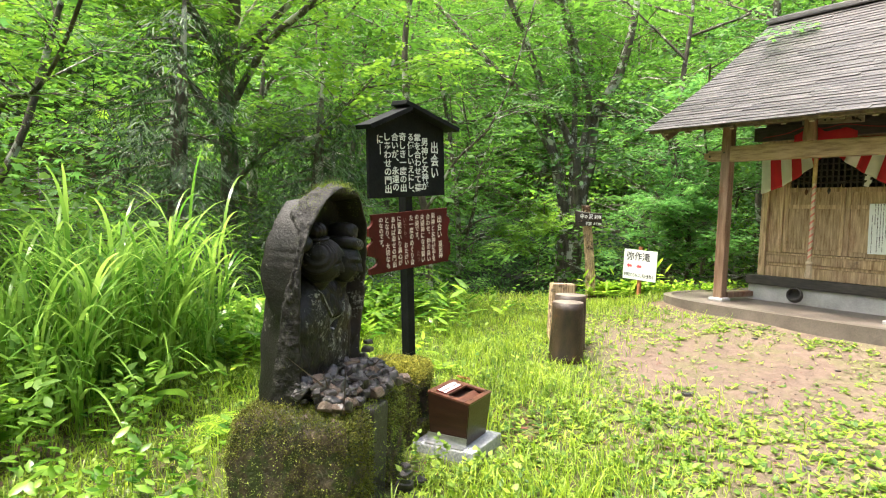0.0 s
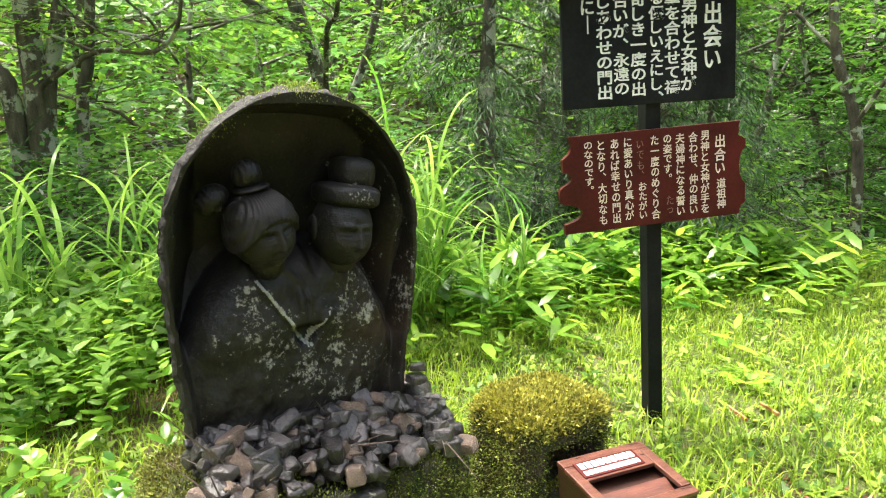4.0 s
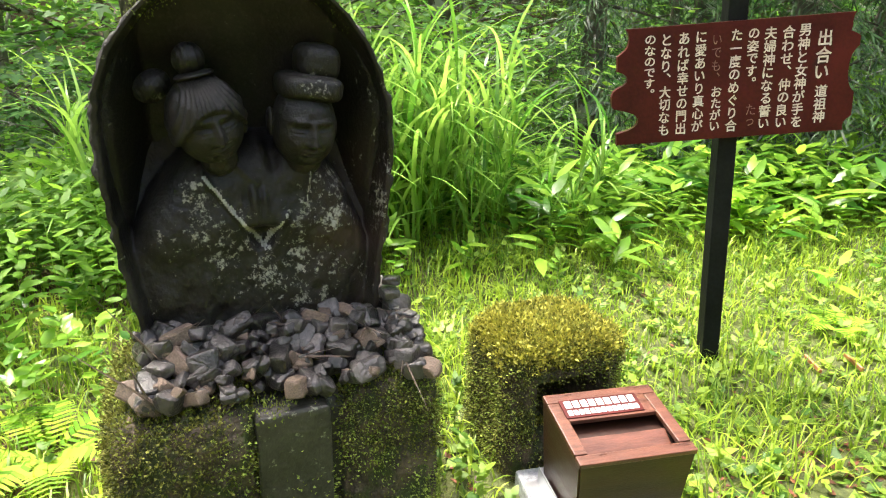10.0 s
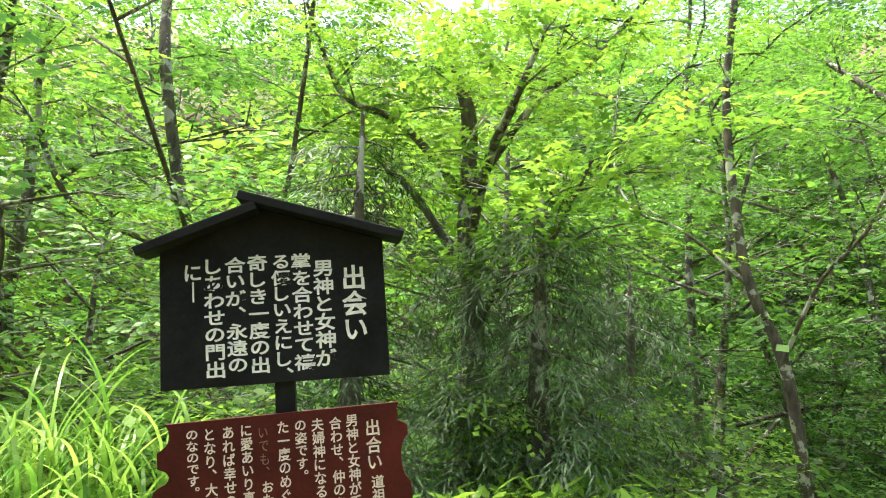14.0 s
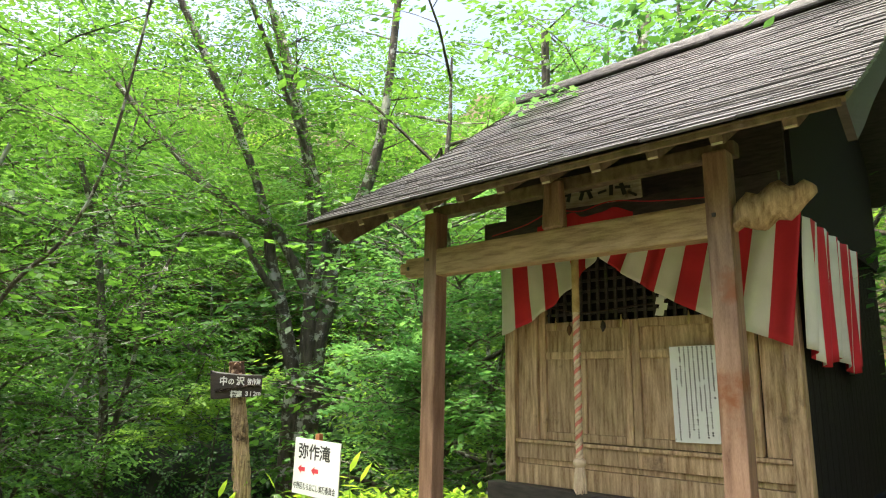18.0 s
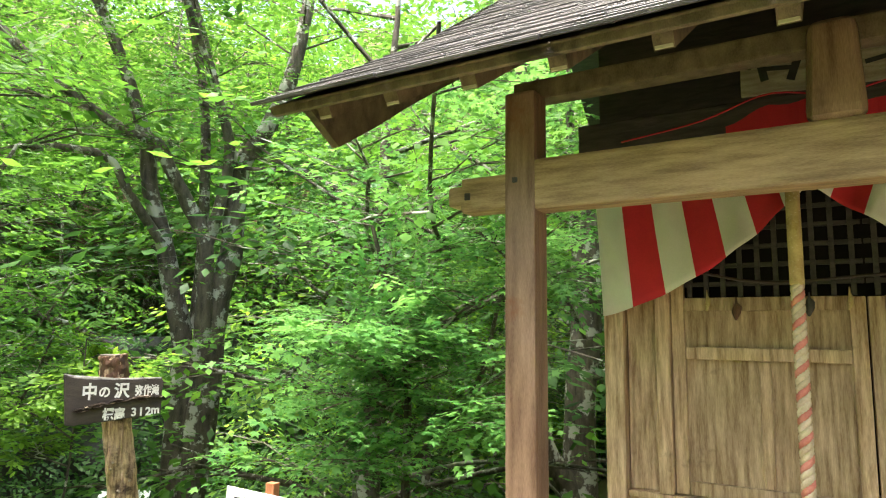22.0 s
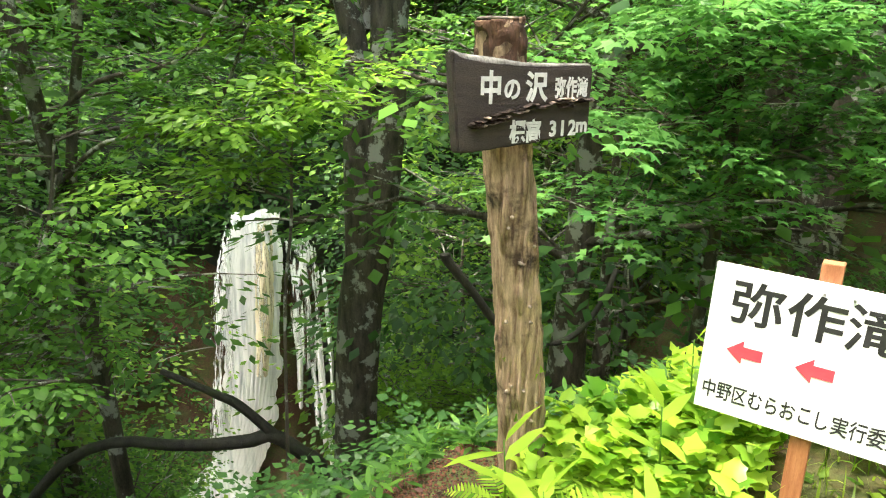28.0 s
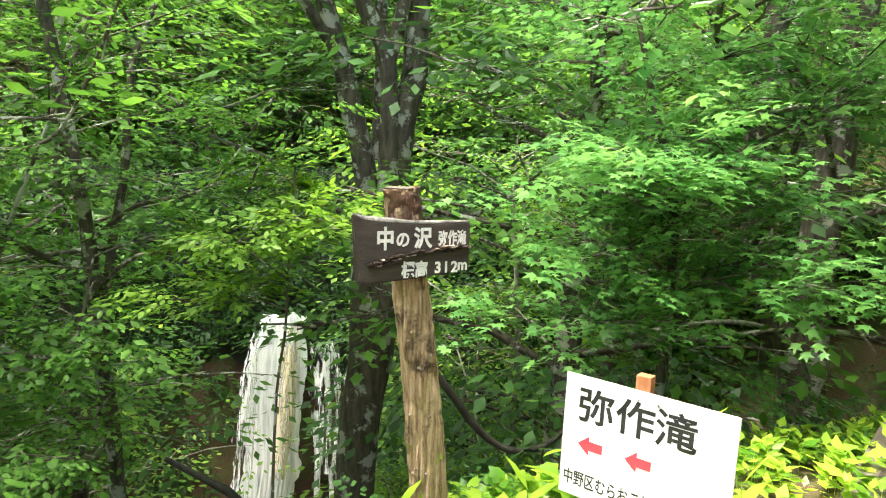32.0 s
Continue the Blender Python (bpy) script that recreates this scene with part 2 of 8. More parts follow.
# ---------- materials ----------
def figure_stone():
    """Dark damp stone, browner to one side, with pale lichen specks gathered on breast, hat and foot."""
    m, n, l, b = nodes_of("dark_wet_stone")
    co = n.new("ShaderNodeTexCoord").outputs["Object"]

    def tex(scale, detail=6, rough=0.6):
        t = n.new("ShaderNodeTexNoise")
        t.inputs["Scale"].default_value, t.inputs["Detail"].default_value, t.inputs["Roughness"].default_value = scale, detail, rough
        l.new(co, t.inputs["Vector"])
        return t.outputs["Fac"]

    def math_(op, a, c):
        k = n.new("ShaderNodeMath")
        k.operation = op
        for slot, v in ((0, a), (1, c)):
            if isinstance(v, float):
                k.inputs[slot].default_value = v
            else:
                l.new(v, k.inputs[slot])
        return k.outputs[0]

    def blob(x, z, rx, rz):
        """1 at a place on the face, falling to 0 round it."""
        mp = n.new("ShaderNodeMapping")
        mp.inputs["Location"].default_value, mp.inputs["Scale"].default_value = (-x / rx, 0, -z / rz), (1 / rx, 0, 1 / rz)
        l.new(co, mp.inputs["Vector"])
        ln = n.new("ShaderNodeVectorMath")
        ln.operation = "LENGTH"
        l.new(mp.outputs["Vector"], ln.inputs[0])
        mr = n.new("ShaderNodeMapRange")
        mr.inputs["From Min"].default_value, mr.inputs["From Max"].default_value, mr.inputs["To Min"].default_value, mr.inputs["To Max"].default_value = 0.2, 1.0, 1.0, 0.0
        l.new(ln.outputs["Value"], mr.inputs["Value"])
        return mr.outputs["Result"]

    def mix(fac, a, z):
        k = n.new("ShaderNodeMix")
        k.data_type = "RGBA"
        l.new(fac, k.inputs["Factor"])
        for name, v in (("A", a), ("B", z)):
            if isinstance(v, tuple):
                k.inputs[name].default_value = (*v, 1)
            else:
                l.new(v, k.inputs[name])
        return k.outputs["Result"]

    def step(v, lo, hi):
        mr = n.new("ShaderNodeMapRange")
        mr.inputs["From Min"].default_value, mr.inputs["From Max"].default_value = lo, hi
        l.new(v, mr.inputs["Value"])
        return mr.outputs["Result"]

    grain, mid = tex(85.0, 5), tex(9.0, 7)
    stone = mix(step(mid, 0.35, 0.75), (0.0050, 0.0046, 0.0042), (0.020, 0.0175, 0.015))
    stone = mix(math_("MULTIPLY", step(grain, 0.5, 0.8), 0.5), stone, (0.042, 0.038, 0.035))
    brown = math_("MULTIPLY", blob(0.30, 0.42, 0.22, 0.42), step(tex(6.0), 0.35, 0.65))
    stone = mix(math_("MULTIPLY", brown, 0.6), stone, (0.060, 0.035, 0.026))
    where = math_("MAXIMUM", math_("MAXIMUM", blob(-0.17, 0.49, 0.20, 0.17), blob(0.22, 0.54, 0.17, 0.20)), math_("MAXIMUM", blob(0.08, 0.36, 0.34, 0.24), blob(0.185, 0.855, 0.10, 0.06)))
    where = math_("MAXIMUM", where, math_("MULTIPLY", blob(0.405, 0.62, 0.05, 0.5), 0.8))
    speck = math_("ADD", math_("MULTIPLY", tex(60.0, 8, 0.75), 0.7), math_("MULTIPLY", tex(11.0, 4), 0.5))
    cover_ = step(math_("ADD", speck, math_("MULTIPLY", where, 0.135)), 0.735, 0.80)
    stone = mix(math_("MULTIPLY", cover_, 0.9), stone, (0.34, 0.33, 0.30))
    l.new(stone, b.inputs["Base Color"])
    rr = n.new("ShaderNodeMapRange")
    rr.inputs["To Min"].default_value, rr.inputs["To Max"].default_value = 0.36, 0.70
    b.inputs["Specular IOR Level"].default_value = 0.32
    l.new(mid, rr.inputs["Value"])
    l.new(rr.outputs["Result"], b.inputs["Roughness"])
    bp = n.new("ShaderNodeBump")
    bp.inputs["Strength"].default_value, bp.inputs["Distance"].default_value = 0.55, 0.012
    l.new(math_("ADD", math_("MULTIPLY", grain, 0.6), math_("ADD", mid, math_("MULTIPLY", cover_, 0.3))), bp.inputs["Height"])
    l.new(bp.outputs["Normal"], b.inputs["Normal"])
    return m


m_wood_old = surface("weathered_wood", (0.22, 0.130, 0.060), (0.64, 0.47, 0.29), 4.5, 0.7, 0.7, (9, 9, 0.8), (0.085, 0.055, 0.030), 3.2, 0.60, 40, per_piece=0.16, spot_sharp=0.14)
m_wood_beam = surface("beam_wood", (0.20, 0.125, 0.06), (0.48, 0.34, 0.19), 3.0, 0.6, 0.35, (1.6, 12, 12), (0.10, 0.06, 0.03), 2.0, 0.64, 40, per_piece=0.1)
m_wood_post = surface("post_wood", (0.13, 0.068, 0.04), (0.34, 0.22, 0.15), 2.5, 0.5, 0.35, (10, 10, 1.0), (0.20, 0.07, 0.025), 1.3, 0.56, 40, per_piece=0.06)
# dark timber; also lends painted shade to the rear slope and right barge board
m_wood_dark = surface("dark_and_shaded_timber", (0.020, 0.018, 0.016), (0.07, 0.06, 0.052), 4.0, 0.6, 0.4, (2, 10, 10), None, fine=50)
m_wood_eave = surface("eave_wood", (0.09, 0.065, 0.042), (0.24, 0.18, 0.12), 3.0, 0.75, 0.4, (6, 6, 3), (0.05, 0.04, 0.03), 2.0, 0.6, 40, per_piece=0.1)
m_plaque = surface("grey_plaque_wood", (0.22, 0.18, 0.13), (0.50, 0.44, 0.35), 4.0, 0.75, 0.4, (2, 12, 12), (0.12, 0.09, 0.06), 5.0, 0.62, 50)
# dark boards of the right side, with the deep roof shade put into the colour
m_wood_shade_side = surface("shade_darkened_boards", (0.006, 0.0055, 0.005), (0.022, 0.020, 0.017), 4.0, 0.8, 0.4, (2, 10, 10), None, fine=50, spec=0.2)
m_rafter_end = surface("rafter_end_paint", (0.45, 0.40, 0.30), (0.68, 0.62, 0.5), 8.0, 0.7, 0.2, fine=70)
m_shingle = surface("roof_board", (0.024, 0.0215, 0.0205), (0.100, 0.090, 0.084), 4.0, 0.45, 0.5, (1.3, 9, 9), (0.33, 0.31, 0.29), 1.5, 0.60, 40, per_piece=0.38, wet=0.15)
m_black_paint = surface("black_paint", (0.004, 0.0045, 0.005), (0.014, 0.015, 0.016), 5.0, 0.6, 0.15, (1, 1, 1), (0.03, 0.033, 0.033), 3.0, 0.68, 60, spec=0.12)
m_red_paint = surface("dark_red_paint", (0.035, 0.004, 0.0035), (0.085, 0.010, 0.008), 4.0, 0.55, 0.15, (1, 1, 1), (0.035, 0.01, 0.008), 5.0, 0.62, 70, spec=0.2)
m_white_letter = surface("white_lettering", (0.55, 0.56, 0.53), (0.85, 0.85, 0.82), 20.0, 0.5, 0.1)
m_pink_letter = surface("faded_lettering", (0.50, 0.38, 0.33), (0.80, 0.70, 0.62), 14.0, 0.5, 0.1)
m_worn_letter = surface("worn_lettering", (0.10, 0.035, 0.03), (0.30, 0.17, 0.14), 30.0, 0.55, 0.1)
m_ink = surface("black_ink", (0.012, 0.012, 0.013), (0.03, 0.03, 0.032), 20.0, 0.5, 0.05)
m_sheet_white = surface("white_sign_sheet", (0.76, 0.77, 0.78), (0.84, 0.84, 0.84), 2.0, 0.35, 0.03, fine=30)
m_paper = surface("white_paper", (0.70, 0.71, 0.69), (0.80, 0.80, 0.78), 3.0, 0.55, 0.05, fine=40)
m_arrow_red = surface("red_arrow_paint", (0.62, 0.05, 0.08), (0.75, 0.08, 0.11), 6.0, 0.4, 0.03)
m_cloth_red = surface("red_cloth", (0.42, 0.012, 0.022), (0.62, 0.025, 0.04), 3.0, 0.8, 0.12, fine=180)
m_cloth_white = surface("white_cloth", (0.56, 0.56, 0.48), (0.74, 0.74, 0.66), 3.0, 0.85, 0.12, (1, 1, 1), (0.44, 0.43, 0.34), 1.6, 0.62, 180, spot_sharp=0.3)
m_rope_white = surface("rope_white", (0.46, 0.36, 0.24), (0.70, 0.58, 0.42), 14.0, 0.85, 0.4, fine=120)
m_rope_red = surface("rope_red", (0.52, 0.15, 0.11), (0.68, 0.29, 0.22), 14.0, 0.85, 0.4, fine=120)
m_rope_yellow = surface("rope_straw", (0.36, 0.26, 0.10), (0.58, 0.46, 0.22), 14.0, 0.85, 0.4, fine=120)
m_stone_dark = figure_stone()
m_stone_rim = surface("stone_rim", (0.007, 0.0065, 0.006), (0.034, 0.032, 0.029), 14.0, 0.75, 1.0, (1, 1, 1), (0.12, 0.12, 0.10), 34.0, 0.61, 70, spec=0.3)
m_lichen = surface("pale_lichen", (0.16, 0.155, 0.14), (0.42, 0.41, 0.38), 60.0, 0.8, 0.5, fine=160)
m_moss_rock = surface("mossy_rock", (0.016, 0.011, 0.007), (0.125, 0.092, 0.060), 16.0, 0.8, 1.0, (1, 1, 1), (0.036, 0.046, 0.011), 11.0, 0.47, 90, spot_sharp=0.10)
m_panel_rock = surface("smooth_damp_rock", (0.010, 0.009, 0.008), (0.048, 0.043, 0.036), 6.0, 0.55, 0.6, (1, 1, 1), (0.17, 0.18, 0.13), 34.0, 0.62, 70, spot_sharp=0.06)
m_moss = leafy("moss", (0.030, 0.036, 0.007), (0.165, 0.170, 0.030), 0.16, 0.9, 25.0)
m_moss_pale = leafy("pale_moss", (0.070, 0.105, 0.016), (0.28, 0.34, 0.070), 0.2, 0.9, 25.0)
m_moss_gold = leafy("golden_moss", (0.10, 0.105, 0.015), (0.38, 0.37, 0.06), 0.2, 0.9, 12.0)
m_pebble = surface("pebble_stone", (0.010, 0.009, 0.009), (0.066, 0.058, 0.056), 14.0, 0.42, 0.6, (1, 1, 1), (0.17, 0.155, 0.15), 9.0, 0.62, per_piece=0.7, wet=0.12, fine=90, world_space=True, spot_sharp=0.2)
m_pebble_tan = surface("pebble_tan", (0.055, 0.038, 0.029), (0.19, 0.135, 0.10), 9.0, 0.5, 0.5, per_piece=0.3, fine=60)
m_granite = surface("granite_slab", (0.17, 0.18, 0.19), (0.42, 0.43, 0.45), 60.0, 0.55, 0.2, fine=160)
m_brown_lacquer = surface("brown_box_paint", (0.013, 0.005, 0.003), (0.038, 0.014, 0.008), 4.0, 0.35, 0.15, (1, 1, 6), None, fine=50)
m_lid = surface("reddish_lid_wood", (0.050, 0.017, 0.010), (0.135, 0.050, 0.030), 4.0, 0.32, 0.25, (2, 14, 14), None, fine=50)
m_metal_sheet = surface("zinc_sheet", (0.35, 0.36, 0.38), (0.55, 0.56, 0.58), 5.0, 0.35, 0.08, metal=0.9, fine=60)
m_concrete = surface("wet_concrete", (0.07, 0.058, 0.048), (0.19, 0.16, 0.135), 2.0, 0.55, 0.25, (1, 1, 1), (0.07, 0.06, 0.05), 1.5, 0.55, 60, wet=0.2, world_space=True, spot_sharp=0.2)
m_concrete_pale = surface("pale_concrete", (0.32, 0.31, 0.30), (0.55, 0.54, 0.52), 3.0, 0.8, 0.25, (1, 1, 1), (0.25, 0.24, 0.2), 2.0, 0.6, 60)
m_log = surface("debarked_log", (0.16, 0.080, 0.038), (0.80, 0.59, 0.37), 5.0, 0.75, 1.0, (13, 13, 0.9), (0.05, 0.026, 0.014), 5.0, 0.55, 60, spot_sharp=0.10)
m_log_bark = surface("red_brown_bark", (0.045, 0.022, 0.012), (0.20, 0.10, 0.055), 5.0, 0.8, 1.0, (7, 7, 1.2), (0.36, 0.18, 0.07), 3.0, 0.62, 60, spot_sharp=0.08)
m_fungus = surface("fungus_rim", (0.16, 0.11, 0.07), (0.50, 0.42, 0.32), 30.0, 0.8, 0.2)
m_log_end = surface("cut_log_end", (0.08, 0.065, 0.05), (0.24, 0.2, 0.155), 10.0, 0.75, 0.5, fine=60)
m_log_dark = surface("old_log_bark", (0.010, 0.007, 0.005), (0.050, 0.029, 0.017), 4.0, 0.5, 0.5, (3, 3, 1.2), (0.14, 0.055, 0.016), 4.0, 0.57, 45, spot_sharp=0.2)
m_board_brown = surface("brown_sign_board", (0.018, 0.013, 0.010), (0.06, 0.045, 0.034), 4.0, 0.65, 0.6, (2, 9, 9), (0.15, 0.11, 0.085), 4.0, 0.66, 60)
m_stake = surface("reddish_stake", (0.26, 0.09, 0.035), (0.46, 0.2, 0.09), 4.0, 0.6, 0.3, (12, 12, 1.2), fine=50)
m_bark = surface("tree_bark", (0.026, 0.021, 0.016), (0.15, 0.125, 0.095), 3.0, 0.8, 1.0, (5, 5, 1.5), (0.42, 0.42, 0.37), 3.6, 0.535, 30, world_space=True, spot_sharp=0.04)
m_bark_wet = surface("wet_dark_bark", (0.010, 0.009, 0.007), (0.05, 0.045, 0.035), 3.0, 0.6, 1.0, (5, 5, 1.5), (0.03, 0.05, 0.012), 2.3, 0.6, 30, world_space=True)
m_bark_pale = surface("pale_bark", (0.07, 0.065, 0.055), (0.33, 0.32, 0.28), 3.0, 0.85, 0.8, (5, 5, 1.0), (0.06, 0.06, 0.045), 2.0, 0.57, 30, world_space=True)
m_bark_dead = surface("bleached_wood", (0.30, 0.26, 0.22), (0.62, 0.57, 0.50), 8.0, 0.8, 0.4, fine=60)
m_leaf = leafy("broadleaf", (0.024, 0.085, 0.014), (0.115, 0.265, 0.034), 0.46, 0.52, 0.6, 0.5)
m_leaf_bright = leafy("young_leaf", (0.040, 0.125, 0.014), (0.19, 0.34, 0.040), 0.50, 0.52, 0.7, 0.45)
m_leaf_maple = leafy("maple_leaf", (0.042, 0.16, 0.040), (0.165, 0.35, 0.085), 0.42, 0.42, 0.8, 0.45)
m_leaf_dark = leafy("dark_leaf", (0.014, 0.052, 0.014), (0.055, 0.145, 0.028), 0.38, 0.5, 0.6, 0.5)
m_needle = leafy("cedar_needle", (0.010, 0.028, 0.010), (0.060, 0.13, 0.035), 0.2, 0.5, 1.6)
m_grass = leafy("grass_blade", (0.065, 0.145, 0.012), (0.32, 0.43, 0.05), 0.40, 0.40, 2.2)
m_reed = leafy("reed_blade", (0.065, 0.19, 0.022), (0.27, 0.43, 0.085), 0.42, 0.26, 1.5)
m_sasa = leafy("bamboo_grass_leaf", (0.040, 0.135, 0.014), (0.23, 0.39, 0.05), 0.45, 0.27, 1.4)
m_weed = leafy("weed_leaf", (0.050, 0.125, 0.014), (0.26, 0.37, 0.045), 0.40, 0.5, 2.5)
m_lime = leafy("lime_leaf", (0.09, 0.23, 0.02), (0.36, 0.52, 0.06), 0.45, 0.26, 3.0)
m_mulch = leafy("rotted_leaf", (0.030, 0.012, 0.008), (0.175, 0.062, 0.036), 0.05, 0.6, 6.0)
m_dead_leaf = leafy("fallen_leaf", (0.030, 0.011, 0.007), (0.17, 0.058, 0.034), 0.1, 0.5, 6.0)
def water_material(name, gaps, muddy=False):
    """White or muddy tan falling water, streaked downwards; gaps: share that lets the rock show."""
    m, n, l, b = nodes_of(name)
    geo = n.new("ShaderNodeNewGeometry")

    def tex(scale, detail, stretch):
        mp, t = n.new("ShaderNodeMapping"), n.new("ShaderNodeTexNoise")
        mp.inputs["Scale"].default_value = stretch
        l.new(geo.outputs["Position"], mp.inputs["Vector"])
        t.inputs["Scale"].default_value, t.inputs["Detail"].default_value, t.inputs["Roughness"].default_value = scale, detail, 0.65
        l.new(mp.outputs["Vector"], t.inputs["Vector"])
        return t.outputs["Fac"]

    def ramp(fac, a, ca, z, cz):
        r = n.new("ShaderNodeValToRGB")
        e = r.color_ramp.elements
        e[0].position, e[1].position, e[0].color, e[1].color = a, z, (*ca, 1), (*cz, 1)
        l.new(fac, r.inputs["Fac"])
        return r.outputs["Color"]

    streak = tex(3.2, 5, (2.2, 2.2, 0.13))
    white = ramp(streak, 0.30, (0.55, 0.58, 0.60), 0.56, (0.97, 0.97, 0.97))
    tan = ramp(streak, 0.36, (0.46, 0.38, 0.22), 0.62, (0.86, 0.79, 0.60))
    l.new(tan if muddy else white, b.inputs["Base Color"])
    b.inputs["Roughness"].default_value = 0.5
    bp = n.new("ShaderNodeBump")
    bp.inputs["Strength"].default_value, bp.inputs["Distance"].default_value = 0.25, 0.03
    l.new(streak, bp.inputs["Height"])
    l.new(bp.outputs["Normal"], b.inputs["Normal"])
    l.new(ramp(streak, gaps, (0, 0, 0), gaps + 0.07, (1, 1, 1)), b.inputs["Alpha"])
    return m


m_water = water_material("falling_water", 0.22)
m_water_thin = water_material("thin_falling_water", 0.50)
m_foam = water_material("foam", 0.0)
m_water_tan = water_material("muddy_falling_water", 0.44, True)
m_cliff = surface("wet_cliff", (0.012, 0.013, 0.011), (0.06, 0.058, 0.048), 1.2, 0.5, 0.9, (1, 1, 0.6), (0.03, 0.045, 0.012), 1.0, 0.55, 12, world_space=True, spot_sharp=0.2)
# near-black colour that stands for the shade inside the shrine
m_inner_shade = surface("painted_inner_shade", (0.008, 0.007, 0.006), (0.02, 0.017, 0.014), 3.0, 0.9, 0.1)
m_tarp = surface("dark_blue_tarpaulin", (0.006, 0.008, 0.014), (0.022, 0.026, 0.04), 4.0, 0.45, 0.3)
m_block = surface("grey_block", (0.14, 0.14, 0.135), (0.32, 0.32, 0.30), 4.0, 0.8, 0.4, fine=50)
m_brick = surface("red_brick", (0.22, 0.06, 0.035), (0.42, 0.14, 0.08), 6.0, 0.8, 0.3, fine=60)


def ground_material():
    """Forest soil with leaf litter, trodden earth in the yard and green growth, by place."""
    m, n, l, b = nodes_of("forest_ground")
    geo = n.new("ShaderNodeNewGeometry")

    def tex(scale, detail=6, rough=0.6):
        t = n.new("ShaderNodeTexNoise")
        t.inputs["Scale"].default_value, t.inputs["Detail"].default_value, t.inputs["Roughness"].default_value = scale, detail, rough
        l.new(geo.outputs["Position"], t.inputs["Vector"])
        return t.outputs["Fac"]

    def ramp(fac, a, ca, z, cz):
        r = n.new("ShaderNodeValToRGB")
        e = r.color_ramp.elements
        e[0].position, e[1].position, e[0].color, e[1].color = a, z, (*ca, 1), (*cz, 1)
        l.new(fac, r.inputs["Fac"])
        return r.outputs["Color"]

    def mix(fac, a, z):
        k = n.new("ShaderNodeMix")
        k.data_type = "RGBA"
        l.new(fac, k.inputs["Factor"])
        l.new(a, k.inputs["A"])
        l.new(z, k.inputs["B"])
        return k.outputs["Result"]

    earth = ramp(tex(9.0, 8, 0.7), 0.3, (0.085, 0.056, 0.041), 0.75, (0.205, 0.145, 0.108))
    litter = ramp(tex(26.0, 6, 0.7), 0.35, (0.040, 0.020, 0.012), 0.7, (0.16, 0.075, 0.045))
    green = ramp(tex(18.0, 6, 0.7), 0.3, (0.030, 0.048, 0.012), 0.75, (0.12, 0.15, 0.03))
    near = ramp(tex(2.3, 8, 0.7), 0.47, (0, 0, 0), 0.58, (1, 1, 1))
    some = ramp(tex(1.1, 7, 0.7), 0.42, (0, 0, 0), 0.62, (1, 1, 1))
    bank = mix(some, litter, green)
    # the trodden yard: distance from its middle, with a ragged edge
    sub = n.new("ShaderNodeVectorMath")
    sub.operation = "SUBTRACT"
    sub.inputs[1].default_value = (3.3, 7.0, 0)
    l.new(geo.outputs["Position"], sub.inputs[0])
    sc = n.new("ShaderNodeVectorMath")
    sc.operation = "MULTIPLY"
    sc.inputs[1].default_value = (0.9, 0.75, 0)
    l.new(sub.outputs[0], sc.inputs[0])
    ln = n.new("ShaderNodeVectorMath")
    ln.operation = "LENGTH"
    l.new(sc.outputs[0], ln.inputs[0])
    wob = n.new("ShaderNodeMath")
    wob.operation = "MULTIPLY_ADD"
    wob.inputs[1].default_value, wob.inputs[2].default_value = 3.0, -1.5
    l.new(tex(0.9, 6), wob.inputs[0])
    tot = n.new("ShaderNodeMath")
    l.new(ln.outputs["Value"], tot.inputs[0])
    l.new(wob.outputs[0], tot.inputs[1])
    mr = n.new("ShaderNodeMapRange")
    mr.inputs["From Min"].default_value, mr.inputs["From Max"].default_value = 2.0, 3.4
    l.new(tot.outputs[0], mr.inputs["Value"])
    # short green turf between the carved stone and the wood's edge
    sub2 = n.new("ShaderNodeVectorMath")
    sub2.operation = "SUBTRACT"
    sub2.inputs[1].default_value = (-0.2, 6.4, 0)
    l.new(geo.outputs["Position"], sub2.inputs[0])
    sc2 = n.new("ShaderNodeVectorMath")
    sc2.operation = "MULTIPLY"
    sc2.inputs[1].default_value = (1.0, 0.5, 0)
    l.new(sub2.outputs[0], sc2.inputs[0])
    ln2 = n.new("ShaderNodeVectorMath")
    ln2.operation = "LENGTH"
    l.new(sc2.outputs[0], ln2.inputs[0])
    tot2 = n.new("ShaderNodeMath")
    l.new(ln2.outputs["Value"], tot2.inputs[0])
    l.new(wob.outputs[0], tot2.inputs[1])
    mr2 = n.new("ShaderNodeMapRange")
    mr2.inputs["From Min"].default_value, mr2.inputs["From Max"].default_value = 1.3, 2.1
    l.new(tot2.outputs[0], mr2.inputs["Value"])
    turf = ramp(tex(22.0, 6, 0.7), 0.3, (0.035, 0.045, 0.012), 0.75, (0.12, 0.14, 0.03))
    yard = mix(near, earth, ramp(tex(30.0), 0.35, (0.10, 0.075, 0.045), 0.7, (0.17, 0.16, 0.07)))
    l.new(mix(mr2.outputs["Result"], turf, mix(mr.outputs["Result"], yard, bank)), b.inputs["Base Color"])
    b.inputs["Roughness"].default_value = 0.85
    bp = n.new("ShaderNodeBump")
    bp.inputs["Strength"].default_value, bp.inputs["Distance"].default_value = 0.7, 0.04
    l.new(tex(30.0, 8, 0.7), bp.inputs["Height"])
    l.new(bp.outputs["Normal"], b.inputs["Normal"])
    return m


m_ground = ground_material()

